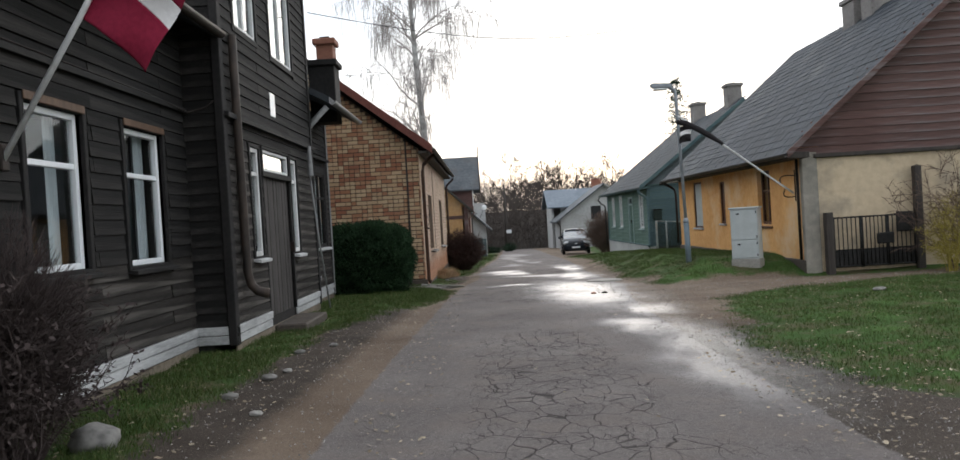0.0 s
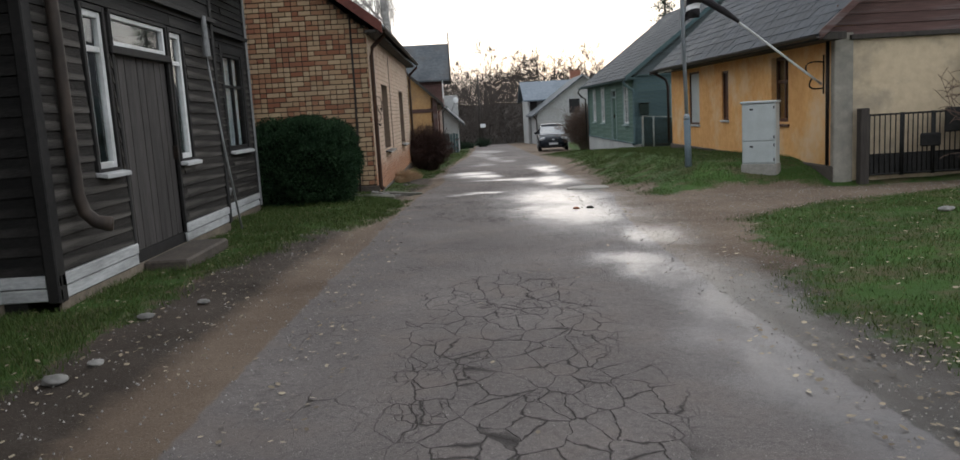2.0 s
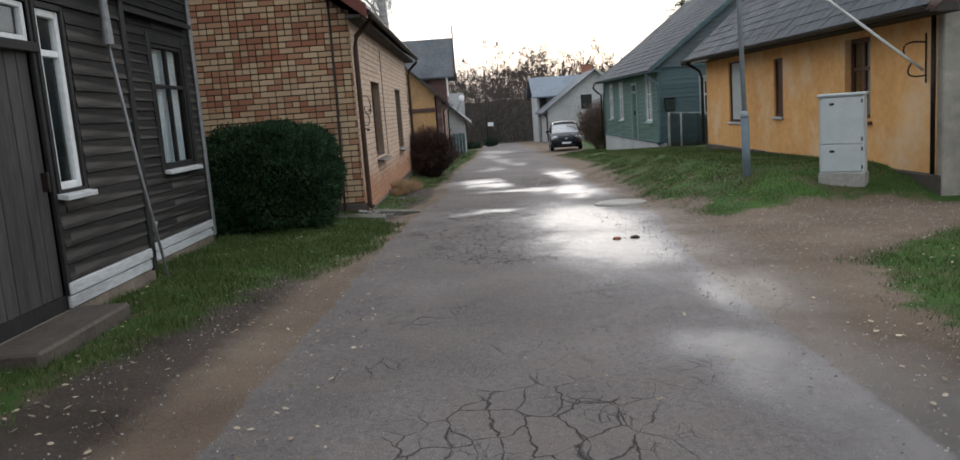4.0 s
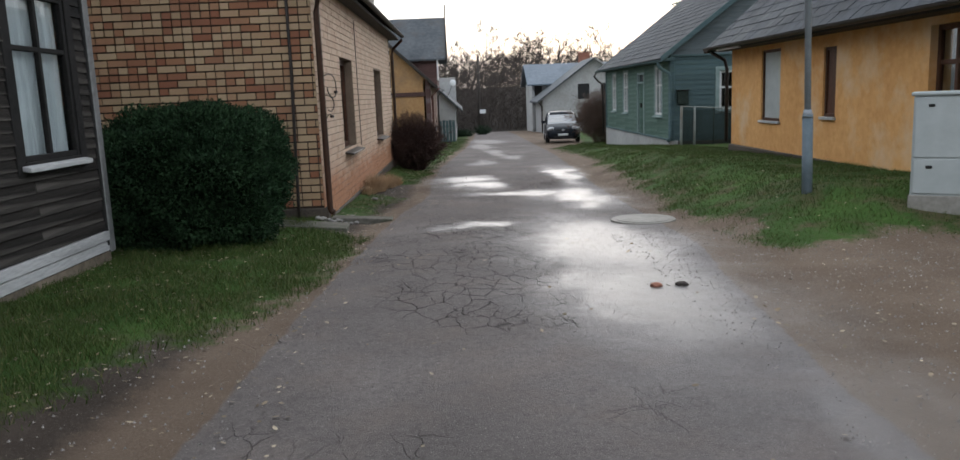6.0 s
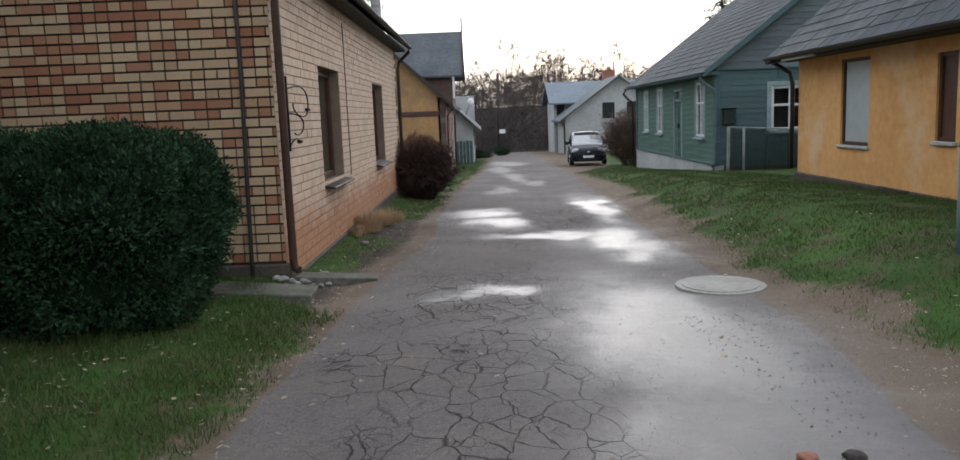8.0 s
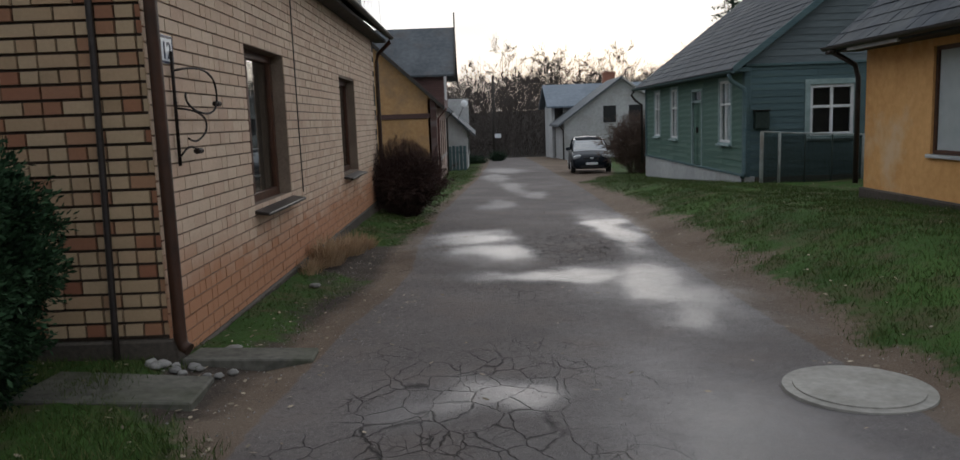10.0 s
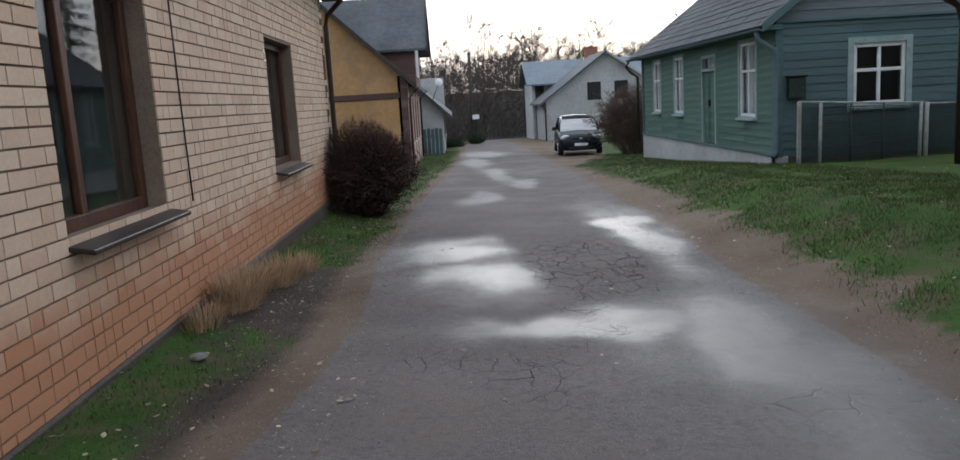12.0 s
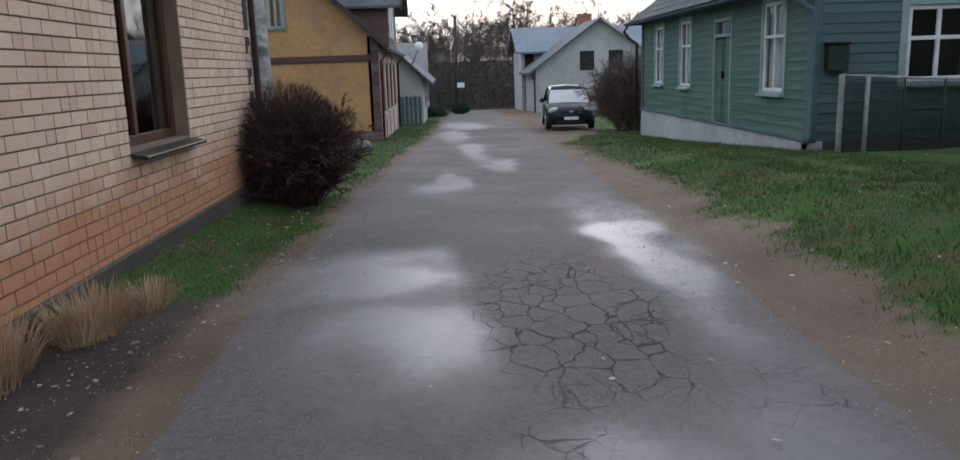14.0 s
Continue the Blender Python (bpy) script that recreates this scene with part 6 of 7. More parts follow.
def build_car(cx, cy, z0):
    car = empty("parked_car", "dark navy compact people carrier parked at the roadside", "car")
    # lower body: stations from front to back (y, bottom, top, half width)
    st = [(0.0, 0.34, 0.62, 0.60), (0.06, 0.24, 0.74, 0.76), (0.25, 0.20, 0.86, 0.84), (0.9, 0.20, 0.98, 0.87), (1.25, 0.20, 1.02, 0.875), (2.4, 0.20, 1.04, 0.88), (3.5, 0.22, 1.05, 0.87), (3.95, 0.26, 1.03, 0.84), (4.1, 0.36, 0.95, 0.76)]
    rings = []
    for y, b, t, w in st:
        sec = [(-0.80, 0.0), (-0.97, 0.18), (-1.0, 0.55), (-0.96, 0.85), (-0.86, 1.0), (0.0, 1.04), (0.86, 1.0), (0.96, 0.85), (1.0, 0.55), (0.97, 0.18), (0.80, 0.0)]
        rings.append([(cx + u * w, cy + y, z0 + b + (t - b) * v) for u, v in sec])
    bm = bmesh.new()
    ring_loft(bm, rings)
    part("body", tidy(bm), M_car_paint, car, "", True)
    # cabin: roof shell over glass
    st = [(0.95, 0.97, 0.98, 0.80), (1.35, 1.0, 1.30, 0.74), (1.75, 1.0, 1.52, 0.68), (2.4, 1.0, 1.60, 0.66), (3.3, 1.0, 1.58, 0.65), (3.75, 1.0, 1.45, 0.64), (4.02, 0.98, 1.02, 0.70)]
    rings = []
    for y, b, t, w in st:
        low = 0.80
        rings.append([(cx + u * (low + (w - low) * v), cy + y, z0 + b + (t - b) * v) for u, v in ((-1, 0), (-1, 0.9), (-0.9, 1.0), (0, 1.03), (0.9, 1.0), (1, 0.9), (1, 0))])
    bm = bmesh.new()
    ring_loft(bm, rings)
    part("cabin_glass", tidy(bm), M_car_glass, car, "dark reflecting windows", True)
    bm = bmesh.new()
    rings = []
    for y, t, w in ((1.72, 1.525, 0.66), (2.4, 1.615, 0.655), (3.3, 1.60, 0.645), (3.74, 1.47, 0.63)):
        rings.append([(cx - w, cy + y, z0 + t - 0.06), (cx - w * 0.9, cy + y, z0 + t), (cx, cy + y, z0 + t + 0.035), (cx + w * 0.9, cy + y, z0 + t), (cx + w, cy + y, z0 + t - 0.06), (cx, cy + y, z0 + t - 0.03)])
    ring_loft(bm, rings)
    part("roof", tidy(bm), M_car_paint, car, "", True)
    for s in (-1, 1):
        for pts in ([(0.93, 1.0, 0.80), (1.35, 1.28, 0.755), (1.74, 1.50, 0.69)], [(2.45, 1.02, 0.82), (2.47, 1.55, 0.68)], [(3.45, 1.02, 0.81), (3.5, 1.5, 0.67)]):
            tube("pillar", [(cx + s * w, cy + y, z0 + z) for y, z, w in pts], 0.028, M_car_paint, car, 6)
        bm = bmesh.new()
        box(bm, cx + s * 0.98 - 0.09, cx + s * 0.98 + 0.09, cy + 1.28, cy + 1.38, z0 + 1.02, z0 + 1.18)
        part("mirror", bevel(bm, 0.03, 2), M_car_paint, car)
        bm = bmesh.new()
        bmesh.ops.create_uvsphere(bm, u_segments=14, v_segments=8, radius=0.17, matrix=Matrix.Translation((cx + s * 0.64, cy + 0.16, z0 + 0.76)) @ Matrix.Rotation(radians(18 * s), 4, 'Y') @ Matrix.Diagonal((1.15, 0.9, 0.62, 1)))
        part("headlight", bm, M_headlight, car, "", True)
        for wy in (0.75, 3.35):
            bm = bmesh.new()
            m = Matrix.Translation((cx + s * 0.78, cy + wy, z0 + 0.31)) @ Matrix.Rotation(radians(90), 4, 'Y')
            bmesh.ops.create_cone(bm, cap_ends=True, segments=24, radius1=0.31, radius2=0.31, depth=0.2, matrix=m)
            bevel(bm, 0.02)
            tyre = part("wheel", bm, M_rubber, car)
            bm = bmesh.new()
            bmesh.ops.create_cone(bm, cap_ends=True, segments=20, radius1=0.2, radius2=0.17, depth=0.03, matrix=Matrix.Translation((cx + s * 0.89, cy + wy, z0 + 0.31)) @ Matrix.Rotation(radians(90 * s), 4, 'Y'))
            part("rim", bm, M_alloy, tyre)
    for nm, x0, x1, y0, y1, za, zb, mat in (("number_plate", -0.26, 0.26, -0.025, 0.0, 0.40, 0.51, M_plate_white), ("grille", -0.36, 0.36, 0.0, 0.08, 0.66, 0.74, M_black_plastic), ("lower_grille", -0.5, 0.5, -0.01, 0.08, 0.26, 0.38, M_black_plastic), ("badge", -0.07, 0.07, -0.015, 0.06, 0.665, 0.735, M_alloy)):
        bm = bmesh.new()
        box(bm, cx + x0, cx + x1, cy + y0, cy + y1, z0 + za, z0 + zb)
        part(nm, bevel(bm, 0.01), mat, car)
    return car


car_thing = build_car(0.0, 0.0, 0.0)
car_thing.matrix_world = Matrix.Translation((4.58, 48.2, float(gz(4.6, 48.6)))) @ Euler((0, 0, radians(-4))).to_matrix().to_4x4() @ Matrix.Diagonal((0.96, 0.95, 0.92, 1))


# ---- vegetation ----
def branches(rng, start, way, length, radius, depth, out, droop=0.0, spread=0.6, kids=4, seg=4, shrink=0.62, twist=0.25):
    """Grows a branch and its side branches into out: lists of (points, radii)."""
    pts, rad = [Vector(start)], [radius]
    d = Vector(way).normalized()
    for i in range(seg):
        d = (d + Vector((rng.uniform(-twist, twist), rng.uniform(-twist, twist), rng.uniform(-twist, twist) * 0.6 - droop * (i + 1) / seg))).normalized()
        pts.append(pts[-1] + d * (length / seg))
        rad.append(max(radius * (1 - 0.8 * (i + 1) / seg), 0.002))
    out.append((pts, rad, depth))
    if depth <= 0:
        return
    for k in range(kids):
        f = rng.uniform(0.25, 1.0)
        i = min(int(f * seg), seg - 1)
        p = pts[i].lerp(pts[i + 1], f * seg - i)
        t = (pts[i + 1] - pts[i]).normalized()
        sway = Vector((rng.uniform(-1, 1), rng.uniform(-1, 1), rng.uniform(-0.5, 0.8)))
        sway = (sway - t * sway.dot(t)).normalized()
        branches(rng, p, t * (1 - spread) + sway * spread, length * shrink * rng.uniform(0.7, 1.15), max(rad[i] * 0.55, 0.003), depth - 1, out, droop * 1.5, spread, kids, seg, shrink, twist)


def skin(found, least, sides_of):
    vs, fs = [], []
    for pts, rad, depth in found:
        tube_verts(pts, [max(r, least) for r in rad], sides_of(depth), vs, fs)
    return vs, fs


rng = random.Random(11)
birch = empty("birch_tree", "tall bare weeping birch with a pale trunk", "tree")
BX, BY = -3.15, 36.3
trunk_pts = [(BX, BY, -0.7), (BX - 0.05, BY, 2), (BX - 0.12, BY + 0.1, 5), (BX - 0.3, BY + 0.1, 8.5), (BX - 0.42, BY, 12), (BX - 0.5, BY, 15.5), (BX - 0.5, BY, 18)]
tube("trunk", trunk_pts, [0.21, 0.18, 0.155, 0.125, 0.09, 0.05, 0.02], M_birch, birch, 12, "white birch trunk with black scars")
limbs, weep = [], []
for k in range(34):
    z = rng.uniform(4.6, 17.0)
    f = np.interp(z, [p[2] for p in trunk_pts], [p[0] for p in trunk_pts])
    a = rng.uniform(0, 2 * math.pi)
    L = np.interp(z, (4, 8, 18), (2.9, 3.2, 1.0)) * rng.uniform(0.7, 1.15)
    branches(rng, (f, BY, z), (math.cos(a), math.sin(a), 0.95), L, 0.045, 2, limbs, 0.10, 0.55, 5, 5, 0.55)
for pts, rad, depth in limbs:
    if depth == 0 or depth == 1:
        for k in range(4 if depth == 0 else 2):
            p = pts[rng.randrange(1, len(pts))]
            L = rng.uniform(0.4, 1.7)
            sx, sy = rng.uniform(-0.12, 0.12), rng.uniform(-0.12, 0.12)
            weep.append(([p, p + Vector((sx, sy, -0.25 * L)), p + Vector((sx * 1.7, sy * 1.7, -0.65 * L)), p + Vector((sx * 2, sy * 2, -L))], [0.007, 0.006, 0.005, 0.004], 0))
vs, fs = skin(limbs, 0.008, lambda d: 5 if d > 1 else 4)
raw("limb_mass", vs, fs, M_twig, birch)
vs, fs = skin(weep, 0.004, lambda d: 3)
raw("crown", vs, fs, M_twig, birch, "hanging fine twigs")

rng = random.Random(21)
larch = empty("thin_conifer", "thin sparse conifer behind the roofs", "tree")
LX, LY = 13.5, 58.0
tube("trunk", [(LX, LY, -1.2), (LX + 0.1, LY, 5), (LX, LY, 10.8)], [0.18, 0.12, 0.02], M_bark, larch, 7)
vs, fs = [], []
for k in range(150):
    z = rng.uniform(4.5, 10.9)
    a = rng.uniform(0, 6.28)
    L = np.interp(z, (4, 9, 10.9), (1.5, 1.15, 0.3)) * rng.uniform(0.4, 1.1)
    p = Vector((LX, LY, z))
    e = p + Vector((math.cos(a) * L, math.sin(a) * L, -0.18 * L))
    tube_verts([p, p.lerp(e, 0.5) + Vector((0, 0, 0.06)), e], [0.02, 0.015, 0.006], 3, vs, fs)
    for j in range(16):
        q = p.lerp(e, rng.uniform(0.25, 1.0))
        r = Vector((rng.uniform(-0.16, 0.16), rng.uniform(-0.16, 0.16), rng.uniform(-0.2, 0.06)))
        n = len(vs)
        s = Vector((rng.uniform(-0.05, 0.05), rng.uniform(-0.05, 0.05), rng.uniform(-0.05, 0.05)))
        vs += [tuple(q), tuple(q + r + s), tuple(q + r - s)]
        fs.append((n, n + 1, n + 2))
raw("crown", vs, fs, M_needle, larch)

# far woods: one dense stand of bare trees
rng = random.Random(31)
found = []
for k in range(150):
    y = rng.uniform(88, 138)
    x = rng.uniform(-22, 26) * (y / 95)
    h = rng.uniform(5.5, 8.4) if rng.random() < 0.8 else rng.uniform(8.4, 10.5)
    z = float(gz(x, y)) - 0.2
    lean = Vector((rng.uniform(-0.12, 0.12), rng.uniform(-0.1, 0.1), 1))
    trunk = []
    branches(rng, (x, y, z), lean, h, 0.03 + 0.008 * h, 0, trunk, -0.03, 0.4, 0, 5, 0.5, 0.08)
    found += trunk
    pts = trunk[0][0]
    for j in range(rng.randrange(8, 13)):
        f = rng.uniform(0.3, 1.0)
        i = min(int(f * 5), 4)
        p = pts[i].lerp(pts[i + 1], f * 5 - i)
        a = rng.uniform(0, 6.28)
        branches(rng, p, (math.cos(a), math.sin(a), rng.uniform(0.3, 1.1)), h * (1.15 - f) * rng.uniform(0.3, 0.6) + 0.3, 0.022, 2, found, -0.05, 0.45, 5, 3, 0.6, 0.16)
for k in range(1400):
    y = rng.uniform(84, 112)
    x = rng.uniform(-24, 26) * (y / 95)
    z = float(gz(x, y)) - 0.1
    branches(rng, (x, y, z), (rng.uniform(-0.8, 0.8), rng.uniform(-0.5, 0.5), 1), rng.uniform(1.2, 5.4), 0.03, 1, found, 0.08, 0.6, 8, 3, 0.6, 0.3)
for k in range(330):
    y = rng.uniform(138, 162)
    x = rng.uniform(-34, 40)
    branches(rng, (x, y, float(gz(x, y)) - 0.2), (rng.uniform(-0.5, 0.5), rng.uniform(-0.5, 0.5), 1), rng.uniform(3.0, 7.0), 0.04, 2, found, -0.02, 0.5, 6, 3, 0.55, 0.2)
vs, fs = skin(found, 0.013, lambda d: 3)
woods = raw("bare_woods", vs, fs, M_far_twig)
tagged(woods, "grey-brown bare deciduous woods closing the lane", "woods", kind="stuff")


def shrub(name, label, x, y, r, h, count, twig_mat, seed, leaf_mat=None, leaves=0, least=0.004, kids=4, squash=1.0):
    rng = random.Random(seed)
    ob = empty(name, label, "shrub")
    z0 = float(gz(x, y)) - 0.05
    found = []
    for k in range(count):
        a, s = rng.uniform(0, 6.28), math.sqrt(rng.random())
        w = Vector((math.cos(a) * s * r * 1.1, math.sin(a) * s * r * 1.1 * squash, h))
        branches(rng, (x + math.cos(a) * s * r * 0.35, y + math.sin(a) * s * r * 0.35 * squash, z0), w, h * rng.uniform(0.5, 0.78), 0.012, 2, found, 0.06, 0.5, kids, 4, 0.40, 0.25)
    vs, fs = skin(found, least, lambda d: 3)
    raw("twig_mass", vs, fs, twig_mat, ob)
    if leaves:
        vs, fs = [], []
        for k in range(leaves):
            c = Vector((rng.gauss(0, 1), rng.gauss(0, 1), rng.gauss(0, 1))).normalized()
            k2 = 1 + 0.22 * noise.noise(c * 2.4 + Vector((seed, 0, 0)))
            f = rng.random() ** 0.45
            p = Vector((x + c.x * r * f * k2, y + c.y * r * squash * f * k2, z0 + h * 0.52 + c.z * h * 0.48 * f * k2))
            d = (c + Vector((rng.uniform(-0.7, 0.7), rng.uniform(-0.7, 0.7), rng.uniform(0.0, 0.9)))).normalized() * rng.uniform(0.06, 0.16)
            s = d.cross(Vector((rng.uniform(-1, 1), rng.uniform(-1, 1), rng.uniform(-1, 1)))).normalized() * (0.0022 + 0.5 * least * 0.5)
            n = len(vs)
            vs += [tuple(p - s), tuple(p + s), tuple(p + d)]
            fs.append((n, n + 1, n + 2))
        raw("twig_spray", vs, fs, twig_mat, ob)
        vs, fs = [], []
        for k in range(leaves // 3):
            pts = found[rng.randrange(len(found))][0]
            p = pts[rng.randrange(1, len(pts))]
            a = Vector((rng.uniform(-1, 1), rng.uniform(-1, 1), rng.uniform(-1, 1))).normalized() * 0.02
            b = Vector((rng.uniform(-1, 1), rng.uniform(-1, 1), rng.uniform(-1, 1))).normalized() * 0.013
            n = len(vs)
            vs += [tuple(p), tuple(p + a + b), tuple(p + a * 2), tuple(p + a - b)]
            fs.append((n, n + 1, n + 2, n + 3))
        raw("foliage", vs, fs, leaf_mat, ob)
    return ob


shrub("red_twig_shrub", "rounded dark red leafless shrub beside the brick house", -1.74, 31.3, 0.82, 1.55, 110, M_red_twig, 41, M_red_twig, 30000, 0.005, 5)
shrub("brown_shrub", "tall brown leafless shrub between car and green house", 6.35, 47.2, 1.15, 2.5, 100, M_brown_twig, 42, M_brown_twig, 34000, 0.008, 5)
shrub("bare_shrub", "leafless grey-brown shrub beside the timber house", -3.72, 5.25, 0.42, 1.5, 55, M_plum_twig, 43, M_plum_twig, 14000, 0.0025, 5)
shrub("garden_shrub", "tangled leafless garden shrub behind the gate", 8.55, 15.7, 1.0, 3.0, 40, M_brown_twig, 44, None, 0, 0.005, 5)
shrub("yellow_shrub", "yellow-leafed low shrub by the gate", 7.95, 15.3, 0.45, 1.5, 22, M_yellow_twig, 45, M_yellow_twig, 2500, 0.004, 4)
shrub("small_fruit_tree", "small twisted leafless fruit tree before the grey house", 9.0, 60.0, 1.6, 3.4, 14, M_bark, 46, None, 0, 0.018, 5)
for k, (x, y, r, h) in enumerate(((-0.2, 66.0, 0.8, 0.5), (1.15, 70.0, 0.7, 0.8), (-0.9, 65.5, 0.7, 0.7))):
    shrub("low_bush", "low dark bush at the end of the lane", x, y, r, h, 50, M_needle, 50 + k, M_hedge_leaf, 2500, 0.012, 4)


def hedge(cx, cy, rx, ry, h, seed):
    rng = random.Random(seed)
    ob = empty("clipped_hedge", "dense dark green clipped evergreen bush before the brick gable", "hedge")
    z0 = float(gz(cx, cy)) - 0.05
    bm = bmesh.new()
    bmesh.ops.create_icosphere(bm, subdivisions=5, radius=1.0)
    for v in bm.verts:
        c = v.co.normalized()
        k = 1.0 / max(abs(c.x) ** 3.2 + abs(c.y) ** 3.2 + abs(c.z) ** 3.2, 1e-6) ** (1 / 3.2)
        k *= 1 + 0.18 * noise.noise(c * 2.2 + Vector((4, 1, 2))) + 0.13 * noise.noise(c * 5.5) + 0.05 * noise.noise(c * 15)
        v.co = Vector((cx + c.x * k * rx, cy + c.y * k * ry, z0 + h / 2 + c.z * k * h / 2))
    bm.normal_update()
    seats = [(v.co.copy(), v.normal.copy()) for v in bm.verts]
    # shell drawn in behind the leaves; its dark colour paints the hedge's shaded depth
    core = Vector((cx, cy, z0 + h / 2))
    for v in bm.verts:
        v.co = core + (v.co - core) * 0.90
    part("shade_core", bm, M_hedge_shade_core, ob, "", True)
    vs, fs = [], []
    for k in range(105000):
        p, nrm = seats[rng.randrange(len(seats))]
        if p.z < z0:
            continue
        p = core + (p - core) * rng.uniform(0.88, 1.035) + Vector((rng.uniform(-0.03, 0.03), rng.uniform(-0.03, 0.03), rng.uniform(-0.03, 0.03)))
        w = (nrm + Vector((rng.uniform(-1, 1), rng.uniform(-1, 1), rng.uniform(-0.6, 1.2))) * 0.8).normalized()
        s = w.cross(Vector((rng.uniform(-1, 1), rng.uniform(-1, 1), rng.uniform(-1, 1)))).normalized()
        L, W = rng.uniform(0.025, 0.055), rng.uniform(0.006, 0.012)
        n = len(vs)
        vs += [tuple(p), tuple(p + w * L * 0.5 + s * W), tuple(p + w * L), tuple(p + w * L * 0.5 - s * W)]
        fs.append((n, n + 1, n + 2, n + 3))
    raw("foliage", vs, fs, M_hedge_leaf, ob)


hedge(-3.54, 18.4, 1.03, 1.08, 1.54, 61)


def scatter(count, x0, x1, y0, y1, seed, keep):
    """Random places in a rectangle for which keep(grass field) holds; returns x, y, z arrays."""
    r = np.random.RandomState(seed)
    x, y = r.uniform(x0, x1, count), r.uniform(y0, y1, count)
    xs, ys = GX[0], GY[:, 0]
    i, j = np.clip(np.searchsorted(ys, y) - 1, 0, len(ys) - 2), np.clip(np.searchsorted(xs, x) - 1, 0, len(xs) - 2)
    fy, fx = (y - ys[i]) / (ys[i + 1] - ys[i]), (x - xs[j]) / (xs[j + 1] - xs[j])
    def mixed(A):
        return (A[i, j] * (1 - fx) + A[i, j + 1] * fx) * (1 - fy) + (A[i + 1, j] * (1 - fx) + A[i + 1, j + 1] * fx) * fy
    ok = keep(mixed(GRASS), r.uniform(0, 1, count))
    return x[ok], y[ok], mixed(GZ)[ok]


def grass(areas):
    r = np.random.RandomState(71)
    V, F, base = [], [], 0
    for x0, x1, y0, y1, per, tall in areas:
        n = int((x1 - x0) * (y1 - y0) * per)
        x, y, z = scatter(n, x0, x1, y0, y1, int(per + y0 * 10), lambda g, u: g > -0.12 + 0.35 * u)
        clump = np.array([noise.noise((a * 1.7, b * 1.7, 5.0)) for a, b in zip(x, y)])
        ok = clump > -0.42 + 0.3 * r.uniform(-1, 1, len(x))
        x, y, z, clump = x[ok], y[ok], z[ok], clump[ok]
        m = len(x)
        a = r.uniform(0, 2 * np.pi, m)
        h = tall * r.uniform(0.45, 1.25, m) * (1 + 0.7 * clump)
        w = r.uniform(0.0025, 0.005, m) * (1 + 6 / per * 20)
        lx, ly = r.normal(0, 0.5, m) * h, r.normal(0, 0.5, m) * h
        dx, dy = np.cos(a) * w, np.sin(a) * w
        V.append(np.stack([np.stack([x - dx, y - dy, z - 0.01], -1), np.stack([x + dx, y + dy, z - 0.01], -1), np.stack([x + lx, y + ly, z + h], -1)], 1).reshape(-1, 3))
        F.append(np.arange(m * 3).reshape(-1, 3) + base)
        base += m * 3
    ob = raw("grass", np.concatenate(V).tolist(), np.concatenate(F).tolist(), M_grass)
    tagged(ob, "short damp green grass on the verges", "grass", kind="stuff")


grass([(-4.2, -1.4, 2.5, 20.0, 3000, 0.055), (-2.4, -1.0, 20.0, 33.0, 1250, 0.03), (-2.2, 0.4, 33.0, 60.0, 350, 0.05), (1.8, 9.0, 4.0, 15.5, 1300, 0.04), (2.4, 6.2, 16.0, 33.0, 1400, 0.042), (2.8, 7.5, 33.0, 48.0, 450, 0.05)])


def leaves(count_areas):
    r = np.random.RandomState(81)
    V, F, base = [], [], 0
    for x0, x1, y0, y1, n, test in count_areas:
        x, y, z = scatter(n, x0, x1, y0, y1, int(x0 * 7 + y0 * 3 + 200), test)
        m = len(x)
        a, s = r.uniform(0, 6.28, m), r.uniform(0.008, 0.023, m)
        t1, t2 = r.uniform(-0.35, 0.35, m), r.uniform(-0.35, 0.35, m)
        pts = []
        for k, (u, v) in enumerate(((-1, 0), (-0.2, 0.62), (0.6, 0.5), (1.1, 0.0), (0.5, -0.55), (-0.3, -0.6))):
            px, py = s * (u * np.cos(a) - v * np.sin(a)), s * (u * np.sin(a) + v * np.cos(a))
            pts.append(np.stack([x + px, y + py, z + 0.012 + np.abs(t1) * s + px * t1 + py * t2], -1))
        V.append(np.stack(pts, 1).reshape(-1, 3))
        F.append(np.arange(m * 6).reshape(-1, 6) + base)
        base += m * 6
    ob = raw("fallen_leaves", np.concatenate(V).tolist(), np.concatenate(F).tolist(), M_leaf_litter)
    tagged(ob, "scattered pale and brown fallen leaves", "leaves", kind="stuff")


leaves([(-4.2, -1.2, 2, 20, 2600, lambda g, u: (g > -0.8) & (u < 0.75)), (1.2, 6, 2.5, 8.5, 2600, lambda g, u: (g < 0.8) | (u < 0.4)), (1.6, 9, 6, 16, 1500, lambda g, u: u < 0.8),
        (2.2, 7, 16, 46, 900, lambda g, u: u < 0.9), (-2.3, -0.8, 20, 46, 900, lambda g, u: g > -1.2), (-1.6, 2.4, 2, 40, 420, lambda g, u: u < 0.9)])


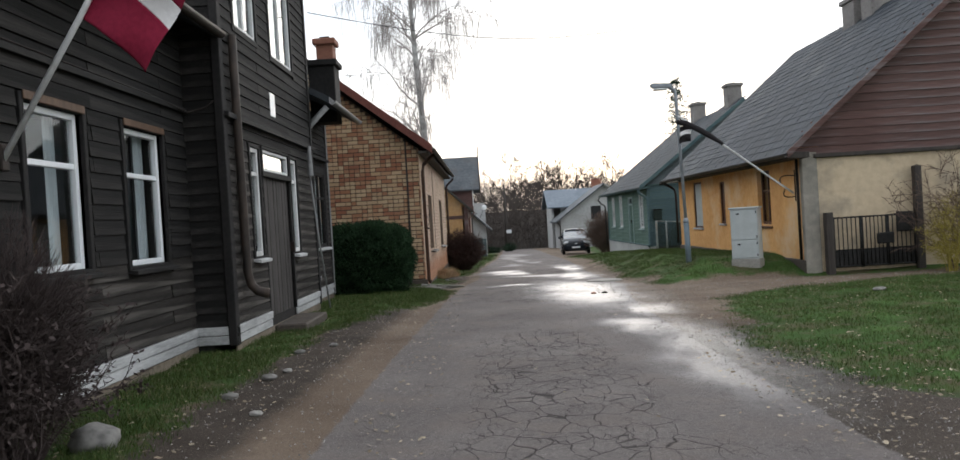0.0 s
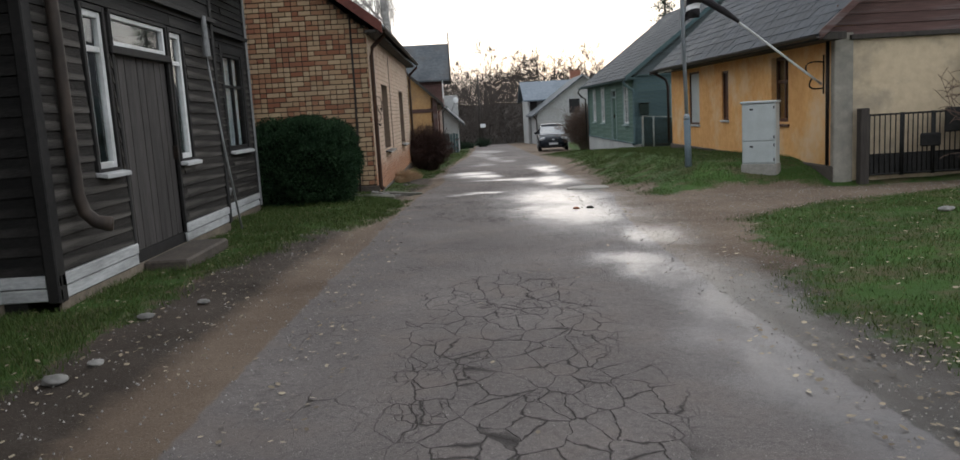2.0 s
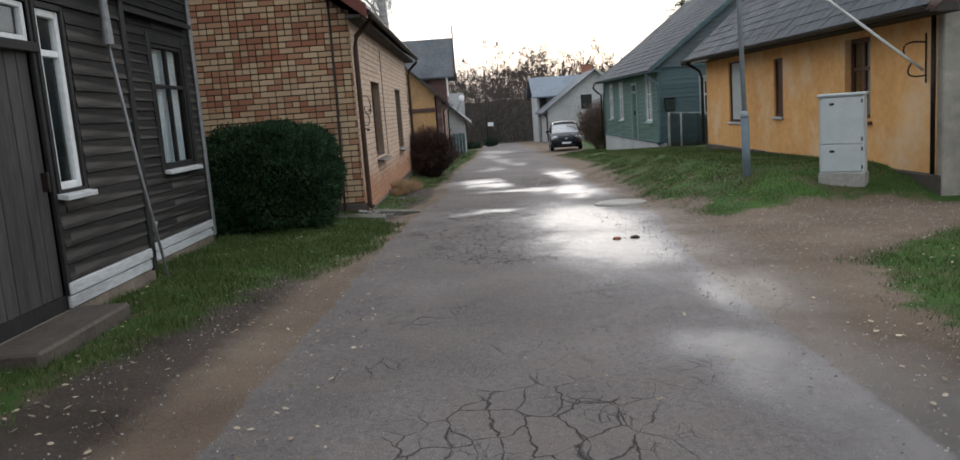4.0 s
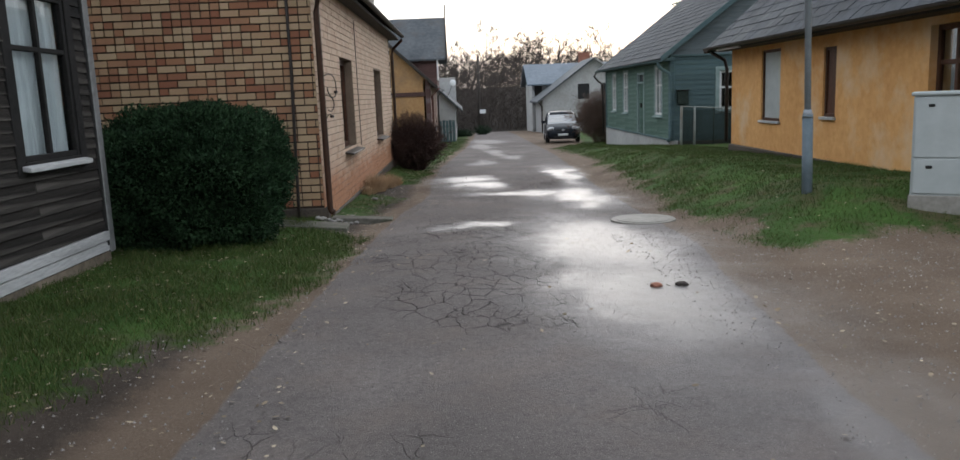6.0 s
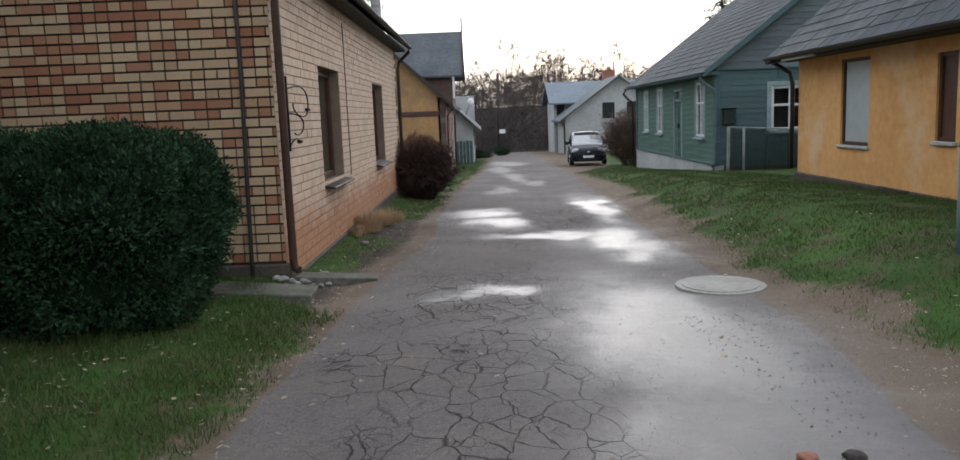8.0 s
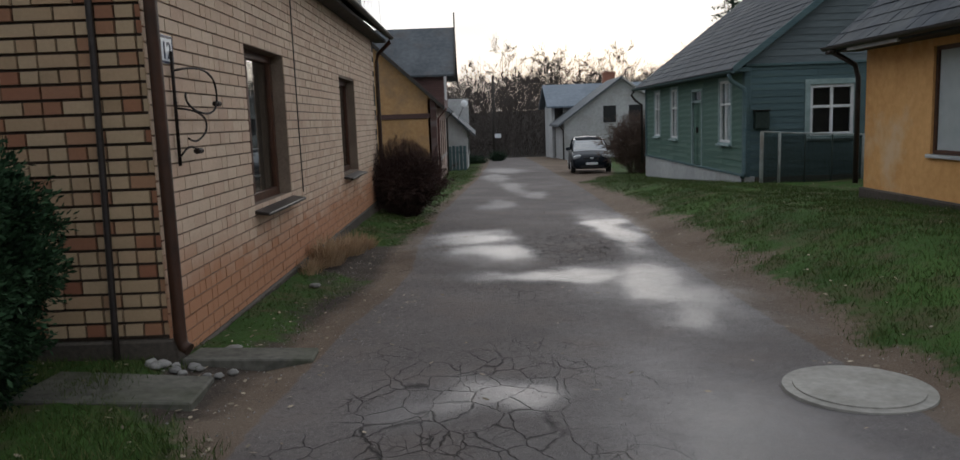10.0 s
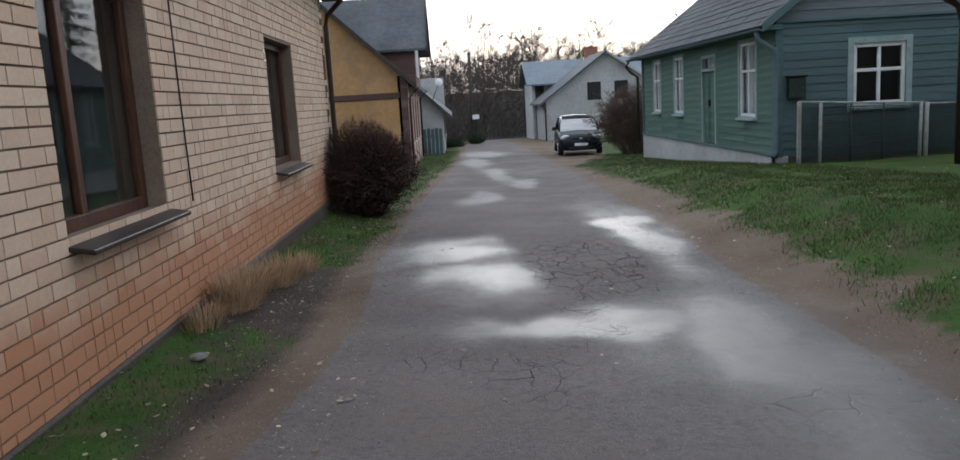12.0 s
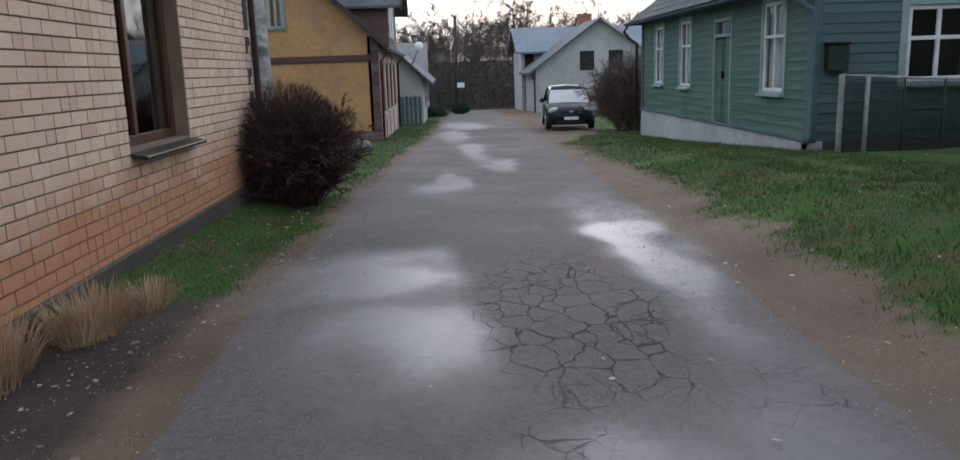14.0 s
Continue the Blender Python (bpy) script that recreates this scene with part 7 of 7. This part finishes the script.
def pebbles(areas):
    r = np.random.RandomState(91)
    V, F, base = [], [], 0
    tri = np.array([(0, 1, 4), (1, 2, 4), (2, 3, 4), (3, 0, 4)])
    for x0, x1, y0, y1, n, big, test in areas:
        x, y, z = scatter(n, x0, x1, y0, y1, int(x0 * 5 + y0 * 11 + 300), test)
        m = len(x)
        s, a = big * r.uniform(0.3, 1.0, m) ** 1.6, r.uniform(0, 6.28, m)
        pts = [np.stack([x + s * f * np.cos(a + k * 1.57), y + s * f * np.sin(a + k * 1.57), z - 0.004], -1) for k, f in enumerate((1.0, 0.7, 0.9, 0.75))]
        pts.append(np.stack([x + s * 0.1, y, z + s * 0.75], -1))
        V.append(np.stack(pts, 1).reshape(-1, 3))
        F.append((tri[None] + (np.arange(m) * 5)[:, None, None]).reshape(-1, 3) + base)
        base += m * 5
    ob = raw("gravel", np.concatenate(V).tolist(), np.concatenate(F).tolist(), M_pebble)
    tagged(ob, "loose grey gravel and crumbled asphalt", "gravel", kind="stuff")


pebbles([(-3.4, -1.5, 3, 20, 4500, 0.016, lambda g, u: g < 0.1), (1.3, 4.5, 2.5, 18, 13000, 0.015, lambda g, u: g < 0.15), (4.5, 8, 13.5, 17, 2500, 0.018, lambda g, u: g < 0.1), (-1.8, 1.8, 3, 22, 16000, 0.0085, lambda g, u: u < 1),
         (1.9, 3.2, 18, 34, 4000, 0.013, lambda g, u: g < 0.15), (-2.2, -0.6, 20, 33, 3500, 0.014, lambda g, u: g < 0.2)])


def rock(name, label, x, y, s, seed, flat=0.65, lift=0.25, group=""):
    bm = bmesh.new()
    bmesh.ops.create_icosphere(bm, subdivisions=3, radius=1.0)
    for v in bm.verts:
        c = v.co.normalized()
        k = s * (1 + 0.28 * noise.noise(c * 1.6 + Vector((seed, 0, 0))) + 0.08 * noise.noise(c * 5 + Vector((seed, 3, 0))))
        v.co = Vector((x + c.x * k, y + c.y * k * 0.85, float(gz(x, y)) + s * lift + c.z * k * flat))
    return tagged(part(name, bm, M_stone, None, "", True), label, "stone", group)


rock("boulder", "rounded grey boulder beside the timber house", -3.42, 5.6, 0.16, 1.0)
rock("boulder", "rounded grey boulder in the grass", -2.0, 41.7, 0.29, 2.0)
k = random.Random(5)
for i in range(11):
    rock("pebble_stone", "smooth pale cobble under the downpipe", -2.40 + 0.05 * i + k.uniform(-0.04, 0.04), 19.83 + k.uniform(-0.09, 0.07), k.uniform(0.028, 0.05), 3.0 + i, 0.6, 0.3, "cobbles under the downpipe")
for x, y, s in ((-2.95, 6.95, 0.07), (-2.75, 8.05, 0.05), (-2.85, 7.75, 0.07), (-2.6, 9.6, 0.05), (-2.9, 9.2, 0.06), (-2.55, 6.3, 0.05), (-2.02, 20.42, 0.07), (-1.78, 20.40, 0.05), (-1.58, 20.45, 0.035), (3.4, 7.2, 0.05), (5.2, 12.6, 0.09), (-1.95, 23.0, 0.06)):
    rock("loose_stone", "pale loose stone on the verge", x, y, s, x * 3 + y, 0.42, 0.05, "loose stones")

for x, m, lab in ((1.17, M_red_brick, "broken piece of red brick in the puddle"), (1.38, M_post_wood, "dark lump of broken brick in the puddle")):
    piece = rock("brick_fragment", lab, x, 15.18, 0.05, x * 5, 0.45, 0.2, "fragments in the puddle")
    piece.data.materials[0] = m

# slabs at the downpipe, manhole cover in the lane
for nm, pts, lab in (("drain_slab", ((-2.24, 19.98), (-1.39, 20.17), (-1.41, 20.5), (-2.22, 20.3)), "flat concrete drain slab at the house corner"), ("drain_slab", ((-2.9, 19.05), (-1.9, 19.2), (-1.93, 19.72), (-2.85, 19.6)), "sunken concrete slab beside the hedge")):
    bm = bmesh.new()
    hexa(bm, [(x, y, float(gz(x, y)) - 0.08) for x, y in pts] + [(x, y, float(gz(x, y)) + 0.022) for x, y in pts])
    tagged(part(nm, bevel(bm, 0.01), M_slab), lab, "slab")
man = empty("manhole_cover", "pale round concrete manhole cover beside the puddle", "manhole cover")
mz = float(gz(1.96, 19.15))
for nm, r0, h in (("rim", 0.42, 0.012), ("lid", 0.36, 0.02)):
    bm = bmesh.new()
    bmesh.ops.create_cone(bm, cap_ends=True, segments=40, radius1=r0, radius2=r0 - 0.01, depth=0.06, matrix=Matrix.Translation((1.96, 19.15, mz + h - 0.02)))
    part(nm, bm, M_concrete, man)


def tuft(x, y, r, h, n, seed):
    rng = random.Random(seed)
    z = float(gz(x, y)) - 0.02
    vs, fs = [], []
    for k in range(n):
        a, s = rng.uniform(0, 6.28), r * math.sqrt(rng.random())
        p = Vector((x + math.cos(a) * s * 0.5, y + math.sin(a) * s * 0.9, z))
        w = Vector((math.cos(a) * rng.uniform(0, 0.9), math.sin(a) * rng.uniform(0, 0.9), 1)).normalized()
        L = h * rng.uniform(0.5, 1.2)
        e = p + w * L + Vector((0, 0, -0.3 * L * w.xy.length))
        m = p.lerp(e, 0.55) + Vector((0, 0, 0.1 * L))
        q = Vector((-math.sin(a), math.cos(a), 0)) * 0.003
        i = len(vs)
        vs += [tuple(p - q), tuple(p + q), tuple(m + q), tuple(m - q), tuple(e)]
        fs += [(i, i + 1, i + 2, i + 3), (i + 3, i + 2, i + 4)]
    tagged(raw("dry_grass_tuft", vs, fs, M_dry_grass), "dry reddish-tan grass tuft by the plinth", "grass tuft", "dry tufts")


tuft(-2.08, 24.5, 0.42, 0.36, 800, 1)
tuft(-1.95, 25.5, 0.36, 0.30, 700, 2)
tuft(-2.15, 23.8, 0.3, 0.2, 260, 3)
tuft(-1.85, 26.2, 0.3, 0.2, 260, 4)
